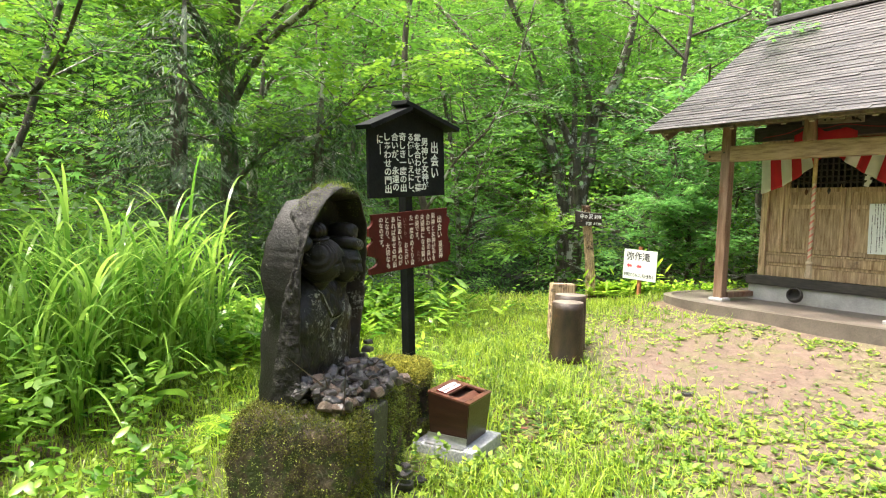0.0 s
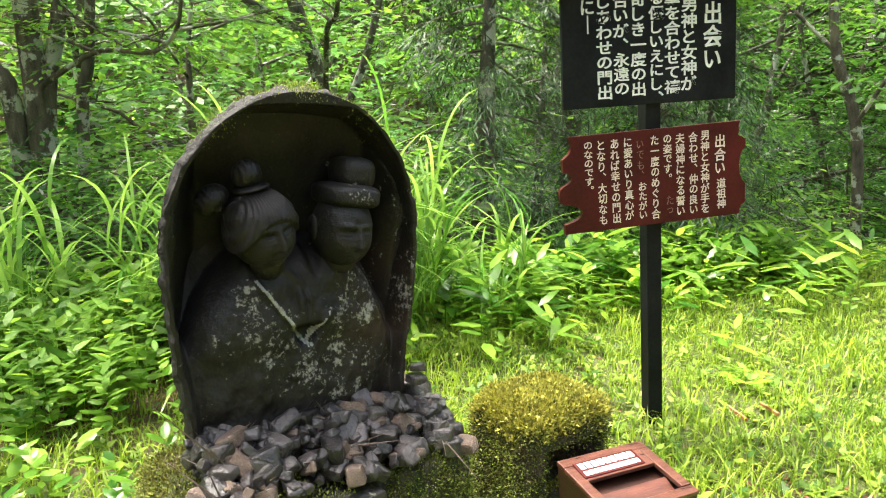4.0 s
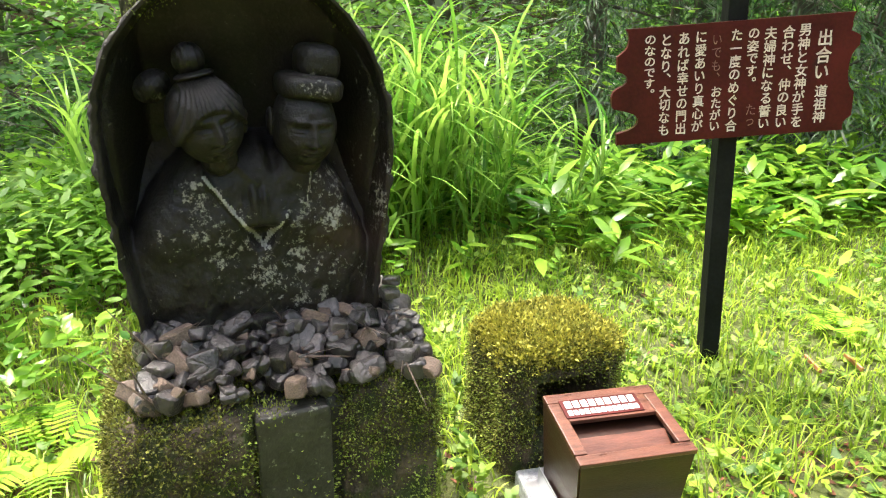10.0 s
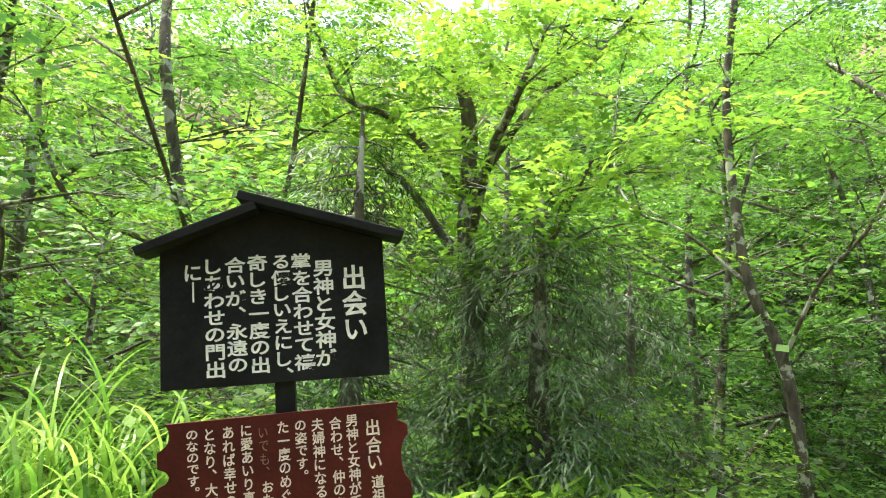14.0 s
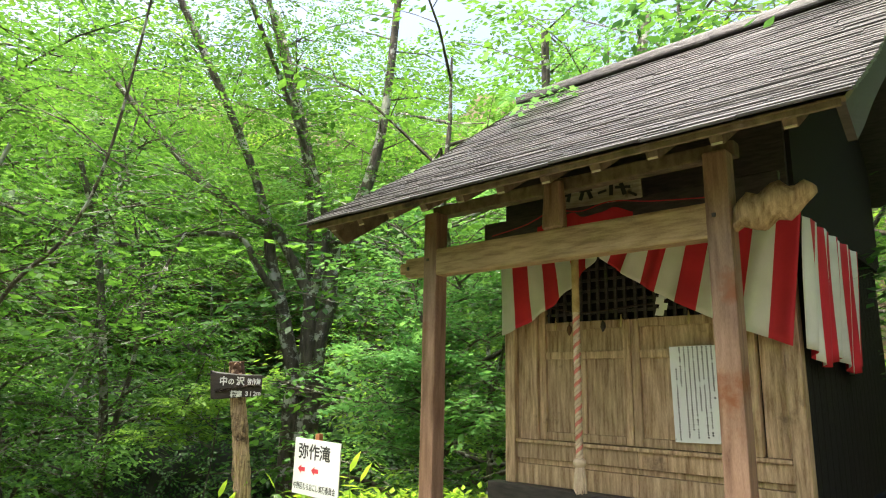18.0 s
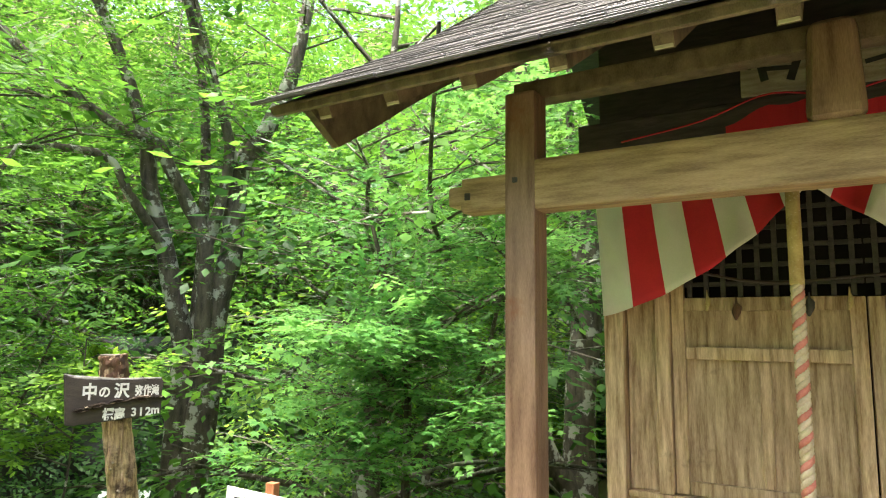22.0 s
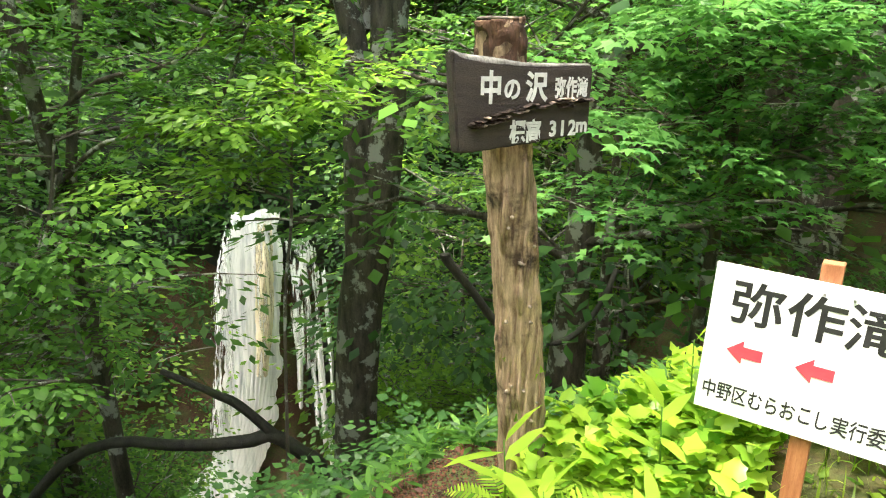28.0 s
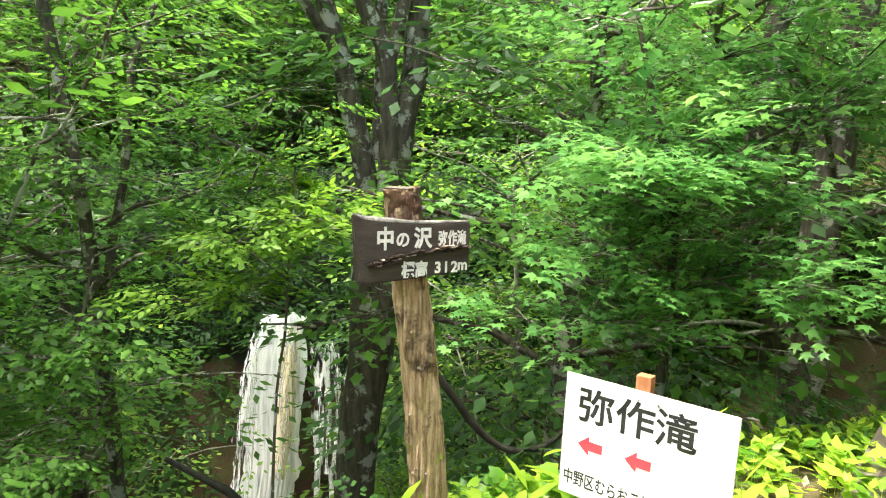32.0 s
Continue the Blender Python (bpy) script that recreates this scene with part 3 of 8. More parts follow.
# ---------- ground ----------
def rim(x, y):
    """Metres beyond the edge of the yard, towards the gorge (negative on the yard)."""
    west = -0.89 * (x + 1.15) + 0.456 * (y - 8.7)
    west = west + 0.45 * sstep(11.0, 12.4, y)
    north = 0.97 * (y - 12.35) - 0.12 * (x - 2.0) + 0.30 * (1 - sstep(1.5, 2.3, x))
    return np.logaddexp(west * 2.0, north * 2.0) / 2.0


def ground_z(x, y):
    x, y = np.asarray(x, float), np.asarray(y, float)
    s = rim(x, y)
    terrace = 0.10 * (1 - sstep(2.3, 3.9, np.hypot(x - 5.735, y - 10.384)))
    yard = terrace - 0.19 + 0.17 * sstep(6.5, 11.0, y) + 0.02 * np.sin(1.7 * x + 0.6 * y) + 0.012 * np.sin(3.1 * y - 2.2 * x)
    steep = 0.70 + 0.16 * sstep(11.0, 14.0, y)
    lip = sstep(10.5, 12.5, y)
    start, sharp = 0.9 - 0.35 * lip, 2.2 + 2.8 * lip
    gorge = -steep * np.log1p(np.exp(np.minimum((s - start) * sharp, 60))) / sharp
    gorge = np.where((s - start) * sharp > 30, -steep * (s - start), gorge)
    gorge = np.maximum(gorge, -12.6)
    east = sstep(4.5, 10.0, x - 0.15 * (y - 13))
    gorge = gorge * (1 - 0.8 * east)
    far = 0.85 * np.maximum(s - 19.3, 0) + 7.5 * sstep(17.5, 18.7, s) * (1 - east)
    hill = 0.45 * np.maximum(x - 10.5 - 0.2 * np.maximum(y - 10, 0), 0) + 0.30 * np.maximum(-y - 5, 0)
    lumps = 0.25 * sstep(1, 6, s) * (np.sin(0.9 * x + 1.3 * y) + np.sin(1.9 * x - 0.7 * y + 1))
    return yard + gorge + np.minimum(far, 45) + np.minimum(hill, 30) + lumps


def axis(lo, hi, near_lo, near_hi, fine, coarse):
    a = np.arange(near_lo, near_hi, fine)
    left = near_lo - np.cumsum(np.geomspace(fine, coarse, 40))
    right = near_hi + np.cumsum(np.geomspace(fine, coarse, 40)) - fine
    return np.concatenate([left[left > lo][::-1], a, right[right < hi], [hi]])


gx, gy = axis(-150, 150, -9, 14, 0.16, 9.0), axis(-150, 150, -3, 22, 0.16, 9.0)
GX, GY = np.meshgrid(gx, gy)
GZ = ground_z(GX, GY)
idx = np.arange(GX.size).reshape(GX.shape)
quads = np.stack([idx[:-1, :-1], idx[:-1, 1:], idx[1:, 1:], idx[1:, :-1]], -1).reshape(-1, 4)
tagged(part("ground", smooth(mesh_np("ground", np.stack([GX, GY, GZ], -1).reshape(-1, 3), quads)), m_ground),
       "trodden brown earth with grass and leaf litter falling into a gorge", "ground", kind="structure")

# ---------- lettering ----------
def letters(text, size, vertical=True, spread=1.0, bold=0.0):
    """A flat mesh of characters in the x-z plane, facing -y; its top centre (vertical) or left middle at the origin."""
    cu = bpy.data.curves.new("letters", "FONT")
    cu.body = "\n".join(text) if vertical else text
    cu.size, cu.space_line, cu.offset, cu.extrude = size, spread, bold, 0.0012
    cu.resolution_u = 3
    cu.align_x, cu.align_y = ("CENTER", "TOP") if vertical else ("LEFT", "CENTER")
    ob = bpy.data.objects.new("letters", cu)
    scene.collection.objects.link(ob)
    bpy.context.view_layer.update()
    me = bpy.data.meshes.new_from_object(ob.evaluated_get(bpy.context.evaluated_depsgraph_get()))
    bpy.data.objects.remove(ob)
    bpy.data.curves.remove(cu)
    me.transform(Matrix.Rotation(radians(90), 4, "X"))
    me.materials.clear()
    return me


def fitted(me, width=None, height=None):
    """Scales lettering to a width or height."""
    co = np.zeros(len(me.vertices) * 3, np.float32)
    me.vertices.foreach_get("co", co)
    co = co.reshape(-1, 3)
    span = co.max(0) - co.min(0)
    mid = (co.max(0) + co.min(0)) / 2
    me.transform(Matrix.Translation((-mid[0], 0, -mid[2])))
    me.transform(Matrix.Diagonal(((width / span[0]) if width else height / span[2], 1, (height / span[2]) if height else width / span[0], 1)))
    return me


def bars(count, length, thick, gap, seed):
    """Unreadable small print: short upright bars down a column."""
    g = random.Random(seed)
    bm, z = bmesh.new(), 0.0
    for k in range(count):
        h = thick * g.uniform(0.6, 1.0)
        if g.random() > 0.06:
            box(thick * g.uniform(0.55, 0.95), 0.0016, h, 0, (g.uniform(-0.1, 0.1) * thick, 0, z - h), bm)
        z -= thick + gap
        if -z > length:
            break
    return bm


glyphs = {}


def glyph(ch, bold):
    """One character centred in a unit cell, in the x-z plane; cached."""
    key = (ch, bold)
    if key not in glyphs:
        me = letters(ch, 1.0, True, 1.0, bold)
        co = np.zeros(len(me.vertices) * 3, np.float32)
        me.vertices.foreach_get("co", co)
        co = co.reshape(-1, 3)
        glyphs[key] = (co, me)
    return glyphs[key]


def write(text, x, top, w, h, y, material, parent, bold=0.02, across=False, tilt=0.0, name="character"):
    """Characters as parts: down a column from its top centre, or across from its left middle, filling w by h."""
    n = len(text)
    cw, chh = (w / n, h) if across else (w, h / n)
    for k, ch in enumerate(text):
        if ch in " \u3000":
            continue
        co, me = glyph(ch, bold)
        half = ch in "0123456789m"
        sx, sz = cw / (0.62 if half else 1.0), chh
        mid = (co[:, 0].max() + co[:, 0].min()) / 2
        cx, cz = (x + (k + 0.5) * cw, top) if across else (x, top - (k + 0.5) * chh)
        one = me.copy()
        zmid = (co[:, 2].max() + co[:, 2].min()) / 2
        one.transform(Matrix.Translation((-mid if ch not in "、。" else -mid + 0.28, 0, -zmid + (0.30 if ch in "、。" else 0))))
        one.transform(Matrix.Diagonal((sx, 0.6, sz, 1)))
        m = Matrix.Translation((cx, y, cz)) @ Matrix.Rotation(tilt, 4, "Y")
        part(name, one, material, parent, "", m)

# ---------- the wooden shrine ----------
SHRINE = Matrix.Translation((4.059, 10.866, 0.10)) @ Matrix.Rotation(radians(-51.0), 4, "Z")   # x along the front, y inwards
shrine = thing("shrine", "small weathered wooden shrine with board roof and festive curtain", "shrine", SHRINE)
WALL_D, WALL_L, WALL_R, BACK_D = 0.90, 0.17, 2.70, 4.20
EAVE_L, EAVE_R, EAVE_D, EAVE_Z = -0.95, 3.41, -0.69, 2.74
RIDGE_D, RIDGE_Z = 2.80, 5.13
POST_L, POST_R, POST_D = 0.105, 2.55, -0.06

base = part("base", box(2.75, 3.45, 0.42, 0.01, (1.43, 2.55, -0.08)), m_concrete_pale, shrine, "pale concrete plinth")
part("floor_beam", box(2.85, 0.16, 0.15, 0.012, (1.45, 0.86, 0.335)), m_wood_dark, shrine, "dark timber sill beam")
for u in (POST_L, POST_R):
    post = part("porch_post", box(0.15, 0.15, 2.68, 0.018, (u, POST_D, 0.13)), m_wood_post, shrine)
    part("post_foot", box(0.24, 0.24, 0.06, 0.02, (u, POST_D, 0.08)), m_concrete_pale, post)
    part("peg", box(0.025, 0.012, 0.025, 0.004, (u - 0.02, POST_D - 0.08, 2.38)), m_wood_dark, post)
part("foot_rail", box(0.10, 0.75, 0.09, 0.015, (0.12, 0.42, 0.13)), m_wood_post, shrine)


def porch_beam():
    bm = box(POST_R - POST_L - 0.05, 0.135, 0.235, 0.02, ((POST_L + POST_R) / 2, POST_D, 2.25))
    for x, w, z, h in ((-0.08, 0.26, 2.265, 0.17), (-0.22, 0.12, 2.30, 0.10)):
        box(w, 0.12, h, 0.02, (x, POST_D, z), bm)
    return bm


beam = part("porch_beam", porch_beam(), m_wood_beam, shrine, "pale golden cross beam")
part("knot_hole", box(0.03, 0.012, 0.035, 0.006, (-0.17, POST_D - 0.062, 2.325)), m_wood_dark, beam)
# carved nose at the end of the beam
nose = bmesh.new()
bmesh.ops.create_icosphere(nose, subdivisions=3, radius=1)
for v in nose.verts:
    n1 = noise.noise(v.co * 2.6)
    v.co = Vector((2.83 + v.co.x * 0.25 * (1 + 0.25 * n1), POST_D + v.co.y * 0.075, 2.41 + v.co.z * (0.115 + 0.03 * n1) + 0.05 * v.co.x + 0.03 * math.sin(9 * v.co.x)))
for f in nose.faces:
    f.smooth = True
part("beam_nose", nose, m_wood_old, beam, "carved animal head beam end")
part("strut", box(0.20, 0.10, 0.39, 0.05, (1.345, POST_D - 0.03, 2.478), taper=0.80, segs=3), m_wood_post, shrine)
part("porch_purlin", box(2.62, 0.11, 0.10, 0.012, (1.33, POST_D + 0.10, 2.80)), m_wood_eave, shrine, "pale eave beam under the rafters")
# tie board and upper wall in a darker tone than the front boards
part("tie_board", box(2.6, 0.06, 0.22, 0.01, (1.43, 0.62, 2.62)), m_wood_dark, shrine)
part("lintel", box(2.60, 0.12, 0.16, 0.012, (1.43, 0.90, 2.50)), m_wood_old, shrine)
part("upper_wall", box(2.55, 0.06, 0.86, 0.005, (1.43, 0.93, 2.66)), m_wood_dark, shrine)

# front wall, board by board
for x, w in ((0.225, 0.11), (2.645, 0.11)):
    part("corner_post", box(w, 0.12, 2.05, 0.012, (x, 0.92, 0.485)), m_wood_old, shrine)
for z, h, dep in ((0.487, 0.17, 0.05), (0.66, 0.045, 0.03), (0.708, 0.13, 0.055), (0.84, 0.03, 0.08)):
    for k, (a, b2) in enumerate(((0.285, 1.45), (1.453, 2.585))):
        part("sill_board", box(b2 - a, dep, h, 0.006, ((a + b2) / 2, 0.925 - dep / 2 + 0.025, z)), m_wood_old, shrine)
for x, w in ((0.365, 0.155), (2.445, 0.06), (2.525, 0.12)):
    part("side_panel", box(w, 0.035, 1.62, 0.005, (x, 0.935, 0.872)), m_wood_old, shrine)
for x, w in ((0.488, 0.075), (2.365, 0.075)):
    part("door_jamb", box(w, 0.09, 1.62, 0.008, (x, 0.912, 0.872)), m_wood_old, shrine)


def door_leaf(x0, x1):
    door = part("door", box(x1 - x0, 0.025, 1.02, 0.003, ((x0 + x1) / 2, 0.945, 0.875)), m_wood_old, shrine)
    mid = (x0 + x1) / 2
    for x in (x0 + 0.035, x1 - 0.035):
        inner = abs(x - 1.43) < 0.1
        part("stile", box(0.066, 0.05, 1.02 if inner else 1.60, 0.006, (x, 0.925, 0.876)), m_wood_old, door)
    for z, h in ((0.876, 0.07), (1.575, 0.065), (1.83, 0.07)):
        part("rail", box(x1 - x0 - 0.14, 0.046, h, 0.006, (mid, 0.927, z)), m_wood_old, door)
    part("muntin", box(0.055, 0.044, 0.62, 0.006, (mid, 0.928, 0.95)), m_wood_old, door)
    for x in np.linspace(x0 + 0.10, x1 - 0.045, 10) if x0 < 1 else np.linspace(x0 + 0.045, x1 - 0.10, 10):
        part("lattice_bar", box(0.024, 0.024, 0.60, 0.003, (x, 0.925, 1.902)), m_wood_dark, door)
    for z in np.linspace(1.96, 2.44, 6):
        part("lattice_bar", box(x1 - x0 - 0.07, 0.018, 0.024, 0.003, (mid + (0.033 if x0 < 1 else -0.033), 0.936, z)), m_wood_dark, door)
    return door


door_left, door_right = door_leaf(0.528, 1.425), door_leaf(1.43, 2.325)
# added sheet: the shade of the room is painted on, no interior built
part("door_backing", box(1.8, 0.02, 0.64, 0, (1.43, 1.12, 1.89)), m_inner_shade, shrine, "near-black sheet standing in for the unlit room behind the lattice")
# side and back walls of upright boards; the right side carries its shade as colour
for k in range(18):
    w = (BACK_D - 0.98) / 18
    part("wall_board", box(0.04, w - 0.006, 2.35, 0.004, (WALL_R - 0.03, 0.98 + w * (k + 0.5), 0.345)), m_wood_shade_side, shrine)
    part("wall_board", box(0.04, w - 0.006, 2.35, 0.004, (WALL_L + 0.03, 0.98 + w * (k + 0.5), 0.345)), m_wood_old, shrine)
part("back_wall", box(2.5, 0.05, 3.35, 0.005, (1.43, BACK_D, 0.345)), m_wood_dark, shrine)
for u in (WALL_L, WALL_R):
    g = bmesh.new()
    a = [g.verts.new(p) for p in ((u, 0.95, 2.6), (u, BACK_D, 2.6), (u, BACK_D, 3.75), (u, RIDGE_D, 4.85), (u, 0.95, 3.55))]
    g.faces.new(a)
    r = bmesh.ops.extrude_face_region(g, geom=g.faces[:])
    bmesh.ops.translate(g, verts=[e for e in r["geom"] if isinstance(e, bmesh.types.BMVert)], vec=(0.04, 0, 0))
    # right gable takes the shade-dark colour, the left one plain weathered wood
    part("gable_wall", g, m_wood_old if u == WALL_L else m_wood_shade_side, shrine)

# roof
roof = thing("roof", "", "", Matrix())
roof.parent = shrine
roof["label"] = "grey weathered overlapping roof boards"
SLOPE = math.atan2(RIDGE_Z - EAVE_Z, RIDGE_D - EAVE_D)
LEN = math.hypot(RIDGE_Z - EAVE_Z, RIDGE_D - EAVE_D)


def sag(v):
    """The hollow of the roof slope."""
    return -0.10 * math.sin(math.pi * v)


def on_roof(u, v, up=0.0):
    return Vector((u, EAVE_D + v * (RIDGE_D - EAVE_D) - up * math.sin(SLOPE), EAVE_Z + v * (RIDGE_Z - EAVE_Z) + sag(v) + up * math.cos(SLOPE)))


def slope_sheet(u0, u1, up, thick, name, mat, back=False):
    bm = bmesh.new()
    vs = np.linspace(0, 1, 9)
    rows = [[bm.verts.new(on_roof(u, v, up + k)) for u in (u0, u1)] for v in vs for k in (0, thick)]
    for i in range(8):
        a, b2, c, d = rows[2 * i], rows[2 * i + 1], rows[2 * i + 2], rows[2 * i + 3]
        bm.faces.new((a[0], c[0], c[1], a[1]))
        bm.faces.new((b2[0], b2[1], d[1], d[0]))
        bm.faces.new((a[0], b2[0], d[0], c[0]))
        bm.faces.new((a[1], c[1], d[1], b2[1]))
    bm.faces.new((rows[0][0], rows[0][1], rows[1][1], rows[1][0]))
    bm.faces.new((rows[-2][0], rows[-1][0], rows[-1][1], rows[-2][1]))
    if back:
        for v in bm.verts:
            v.co.y, v.co.z = RIDGE_D + 0.55 * (RIDGE_D - v.co.y), RIDGE_Z - 0.70 * (RIDGE_Z - v.co.z)
        bmesh.ops.reverse_faces(bm, faces=bm.faces[:])
    return part(name, bm, mat, roof)


slope_sheet(EAVE_L + 0.03, EAVE_R - 0.03, -0.035, 0.03, "roof_deck", m_wood_eave)
# rear slope coloured dark to stand for the shade on that side
slope_sheet(EAVE_L, EAVE_R, 0.0, 0.05, "rear_slope", m_wood_dark, True)
for k in range(11):
    u = EAVE_L + 0.30 + k * (EAVE_R - EAVE_L - 0.6) / 10
    rb = bmesh.new()
    for v0, v1 in ((0.010, 0.16), (0.16, 0.42)):
        q = [on_roof(u + s, v, up) for v in (v0, v1) for s in (-0.035, 0.035) for up in (-0.115, -0.037)]
        w = [rb.verts.new(p) for p in q]
        for f in ((0, 1, 3, 2), (4, 6, 7, 5), (0, 2, 6, 4), (1, 5, 7, 3), (0, 4, 5, 1), (2, 3, 7, 6)):
            rb.faces.new([w[i] for i in f])
    raf = part("rafter", rb, m_wood_eave, roof)
    p = on_roof(u, 0.010, -0.112)
    part("rafter_tip", box(0.062, 0.008, 0.07, 0.002, (p.x, p.y - 0.004, p.z)), m_rafter_end, raf, "pale painted rafter end")
part("eave_board", box(EAVE_R - EAVE_L - 0.1, 0.025, 0.05, 0.004, ((EAVE_L + EAVE_R) / 2, EAVE_D + 0.02, EAVE_Z - 0.045)), m_wood_eave, roof)
for u in (EAVE_L + 0.10, EAVE_R - 0.10):
    bb = bmesh.new()
    line = []
    for v in np.linspace(0.03, 1, 10):
        drop = 0.29 - 0.07 * math.sin(math.pi * min(1, v * 1.6)) if v > 0.05 else 0.25
        line.append((on_roof(u, v, -0.04), on_roof(u, v + (0.03 if v < 0.05 else 0), -0.04 - drop)))
    front = [[bb.verts.new(p + Vector((o, 0, 0))) for p in pair] for pair in line for o in (0.0, 0.045)]
    for i in range(len(line) - 1):
        a, b2, c, d = front[2 * i], front[2 * i + 1], front[2 * i + 2], front[2 * i + 3]
        bb.faces.new((a[0], a[1], c[1], c[0]))
        bb.faces.new((b2[0], d[0], d[1], b2[1]))
        bb.faces.new((a[1], b2[1], d[1], c[1]))
        bb.faces.new((a[0], c[0], d[0], b2[0]))
    bb.faces.new((front[0][0], front[1][0], front[1][1], front[0][1]))
    # right barge board has its shade painted in; the left stays brown
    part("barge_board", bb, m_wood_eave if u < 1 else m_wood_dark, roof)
part("ridge_cap", box(EAVE_R - EAVE_L + 0.1, 0.26, 0.12, 0.03, ((EAVE_L + EAVE_R) / 2, RIDGE_D, RIDGE_Z + 0.0)), m_shingle, roof)
# overlapping boards of the front slope, row by row
ROWS = 38
shapes = {}
for r in range(ROWS):
    v = r / ROWS
    u, right = EAVE_L - 0.02, EAVE_R + 0.02
    g = random.Random(r)
    while u < right - 0.07:
        w = min(g.choice((0.46, 0.54, 0.62, 0.72)), right - u)
        w = round(w, 2)
        if w not in shapes:
            sb = box(w - 0.006, LEN / ROWS * 1.75, 0.019, 0.002, (0, 0, 0), segs=1)
            me = bpy.data.meshes.new("roof_board")
            sb.to_mesh(me)
            sb.free()
            me.materials.append(m_shingle)
            shapes[w] = me
        a, b2 = on_roof(0, v), on_roof(0, min(1, v + 1 / ROWS))
        tilt = math.atan2(b2.z - a.z, b2.y - a.y)
        p = on_roof(0, v + 0.30 / ROWS, 0.012 + g.uniform(-0.003, 0.006))
        p.x = u + w / 2
        m = Matrix.Translation(p) @ Matrix.Rotation(tilt - 0.10 + g.uniform(-0.02, 0.02), 4, "X") @ Matrix.Rotation(g.uniform(-0.008, 0.008), 4, "Z")
        part("roof_board", shapes[w], m_shingle, roof, "", m)
        u += w


# curtain in red and white, gathered up over the door
def drape(u0, u1, foot, stripes, d0, lean, seed, top=2.60, side=False):
    """Cloth between u0 and u1; foot(s) is the height of its lower edge."""
    bm = bmesh.new()
    nu, nv = stripes * 6, 14
    grid = []
    for i in range(nu + 1):
        s = i / nu
        col = []
        for j in range(nv + 1):
            q = j / nv
            zf = foot(s)
            z = top + (zf - top) * q
            u = u0 + (u1 - u0) * s + lean * (top - z) * (0.25 + 0.75 * s if lean > 0 else 1 - 0.7 * s)
            fold = 0.022 * math.sin(s * stripes * 4.1 + seed) * (0.3 + q) + 0.012 * math.sin(s * 31 + 3 * q + seed)
            d = d0 - 0.03 - 0.05 * q + fold
            col.append(bm.verts.new((d, u, z) if side else (u, d, z)))
        grid.append(col)
    for i in range(nu):
        for j in range(nv):
            f = bm.faces.new((grid[i][j], grid[i + 1][j], grid[i + 1][j + 1], grid[i][j + 1]))
            f.material_index = 0 if (i // 6) % 2 else 1
            f.smooth = True
            if j == 0 and top > 2.6:
                f.material_index = 0
    return bm


def curtain(name, bm, label):
    me = bpy.data.meshes.new(name)
    bm.to_mesh(me)
    bm.free()
    me.materials.append(m_cloth_red)
    me.materials.append(m_cloth_white)
    ob = solo(name, me, None, label, "curtain", SHRINE, "festive curtain")
    md = ob.modifiers.new("cloth", "SOLIDIFY")
    md.thickness = 0.003
    return ob


curtain("curtain", drape(0.14, 1.22, lambda s: 1.80 + 0.66 * s ** 1.15 - 0.05 * math.sin(math.pi * s), 7, 0.86, 0.30, 0.3, 2.50),
        "red and white striped cloth curtain gathered to one side")
curtain("curtain", drape(1.24, 2.80, lambda s: 2.47 - 0.84 * s ** 0.95 - 0.04 * math.sin(math.pi * s), 10, 0.86, -0.38, 1.9, 2.62),
        "red and white striped cloth curtain sweeping down to the corner")
curtain("curtain", drape(0.84, 2.6, lambda s: 1.62 - 0.10 * math.sin(math.pi * s * 2) ** 2 - 0.06 * s, 14, 2.84, 0.0, 4.0, 2.55, True),
        "red and white striped cloth curtain along the side wall")
band = bmesh.new()
for k, t in enumerate(np.linspace(0.92, 1.78, 25)):
    crest = float(np.interp(t, (0.92, 1.10, 1.27, 1.36, 1.45, 1.62, 1.78), (2.64, 2.70, 2.71, 2.66, 2.66, 2.695, 2.64)))
    a = [band.verts.new((t, 0.30 + 0.012 * math.sin(22 * t), z)) for z in (2.52, crest + 0.006 * math.sin(31 * t))]
    if k:
        band.faces.new((prev[0], a[0], a[1], prev[1]))
    prev = a
solo("curtain_band", band, m_cloth_red, "plain red cloth tied behind the cross beam", "cloth", SHRINE).modifiers.new("cloth", "SOLIDIFY").thickness = 0.004

# bell rope
rope = thing("bell_rope", "thick twisted red and white bell rope with a tassel", "rope", SHRINE @ Matrix.Translation((1.16, 0.50, 0)))
zs = np.linspace(2.52, 0.74, 190)
for k, mt in enumerate((m_rope_white, m_rope_red, m_rope_white)):
    a = zs * 62 + k * 2.094
    pts = np.stack([0.015 * np.cos(a), 0.015 * np.sin(a), zs], 1)
    lower = pts[zs < 1.95] if mt is m_rope_red else pts
    strand = part("strand", tube("strand", lower, np.full(len(lower), 0.0165), 7), mt, rope)
part("upper_binding", tube("upper_binding", [(0, 0, 2.52), (0, 0, 2.2), (0, 0, 1.93)], [0.030, 0.031, 0.031], 10), m_rope_yellow, rope, "straw coloured upper length")
part("knot", tube("knot", [(0, 0, 0.80), (0, 0, 0.775), (0, 0, 0.745), (0, 0, 0.72)], [0.02, 0.05, 0.05, 0.03], 12), m_rope_white, rope)
tas = []
for k in range(40):
    a, r = k * 2.4, 0.012 + 0.03 * math.sqrt(k / 40)
    tas.append((np.array([[r * 0.7 * math.cos(a), r * 0.7 * math.sin(a), 0.74], [r * math.cos(a), r * math.sin(a), 0.66], [1.25 * r * math.cos(a), 1.25 * r * math.sin(a), 0.545 + 0.02 * math.sin(k)]]),
                [0.006, 0.007, 0.005]))
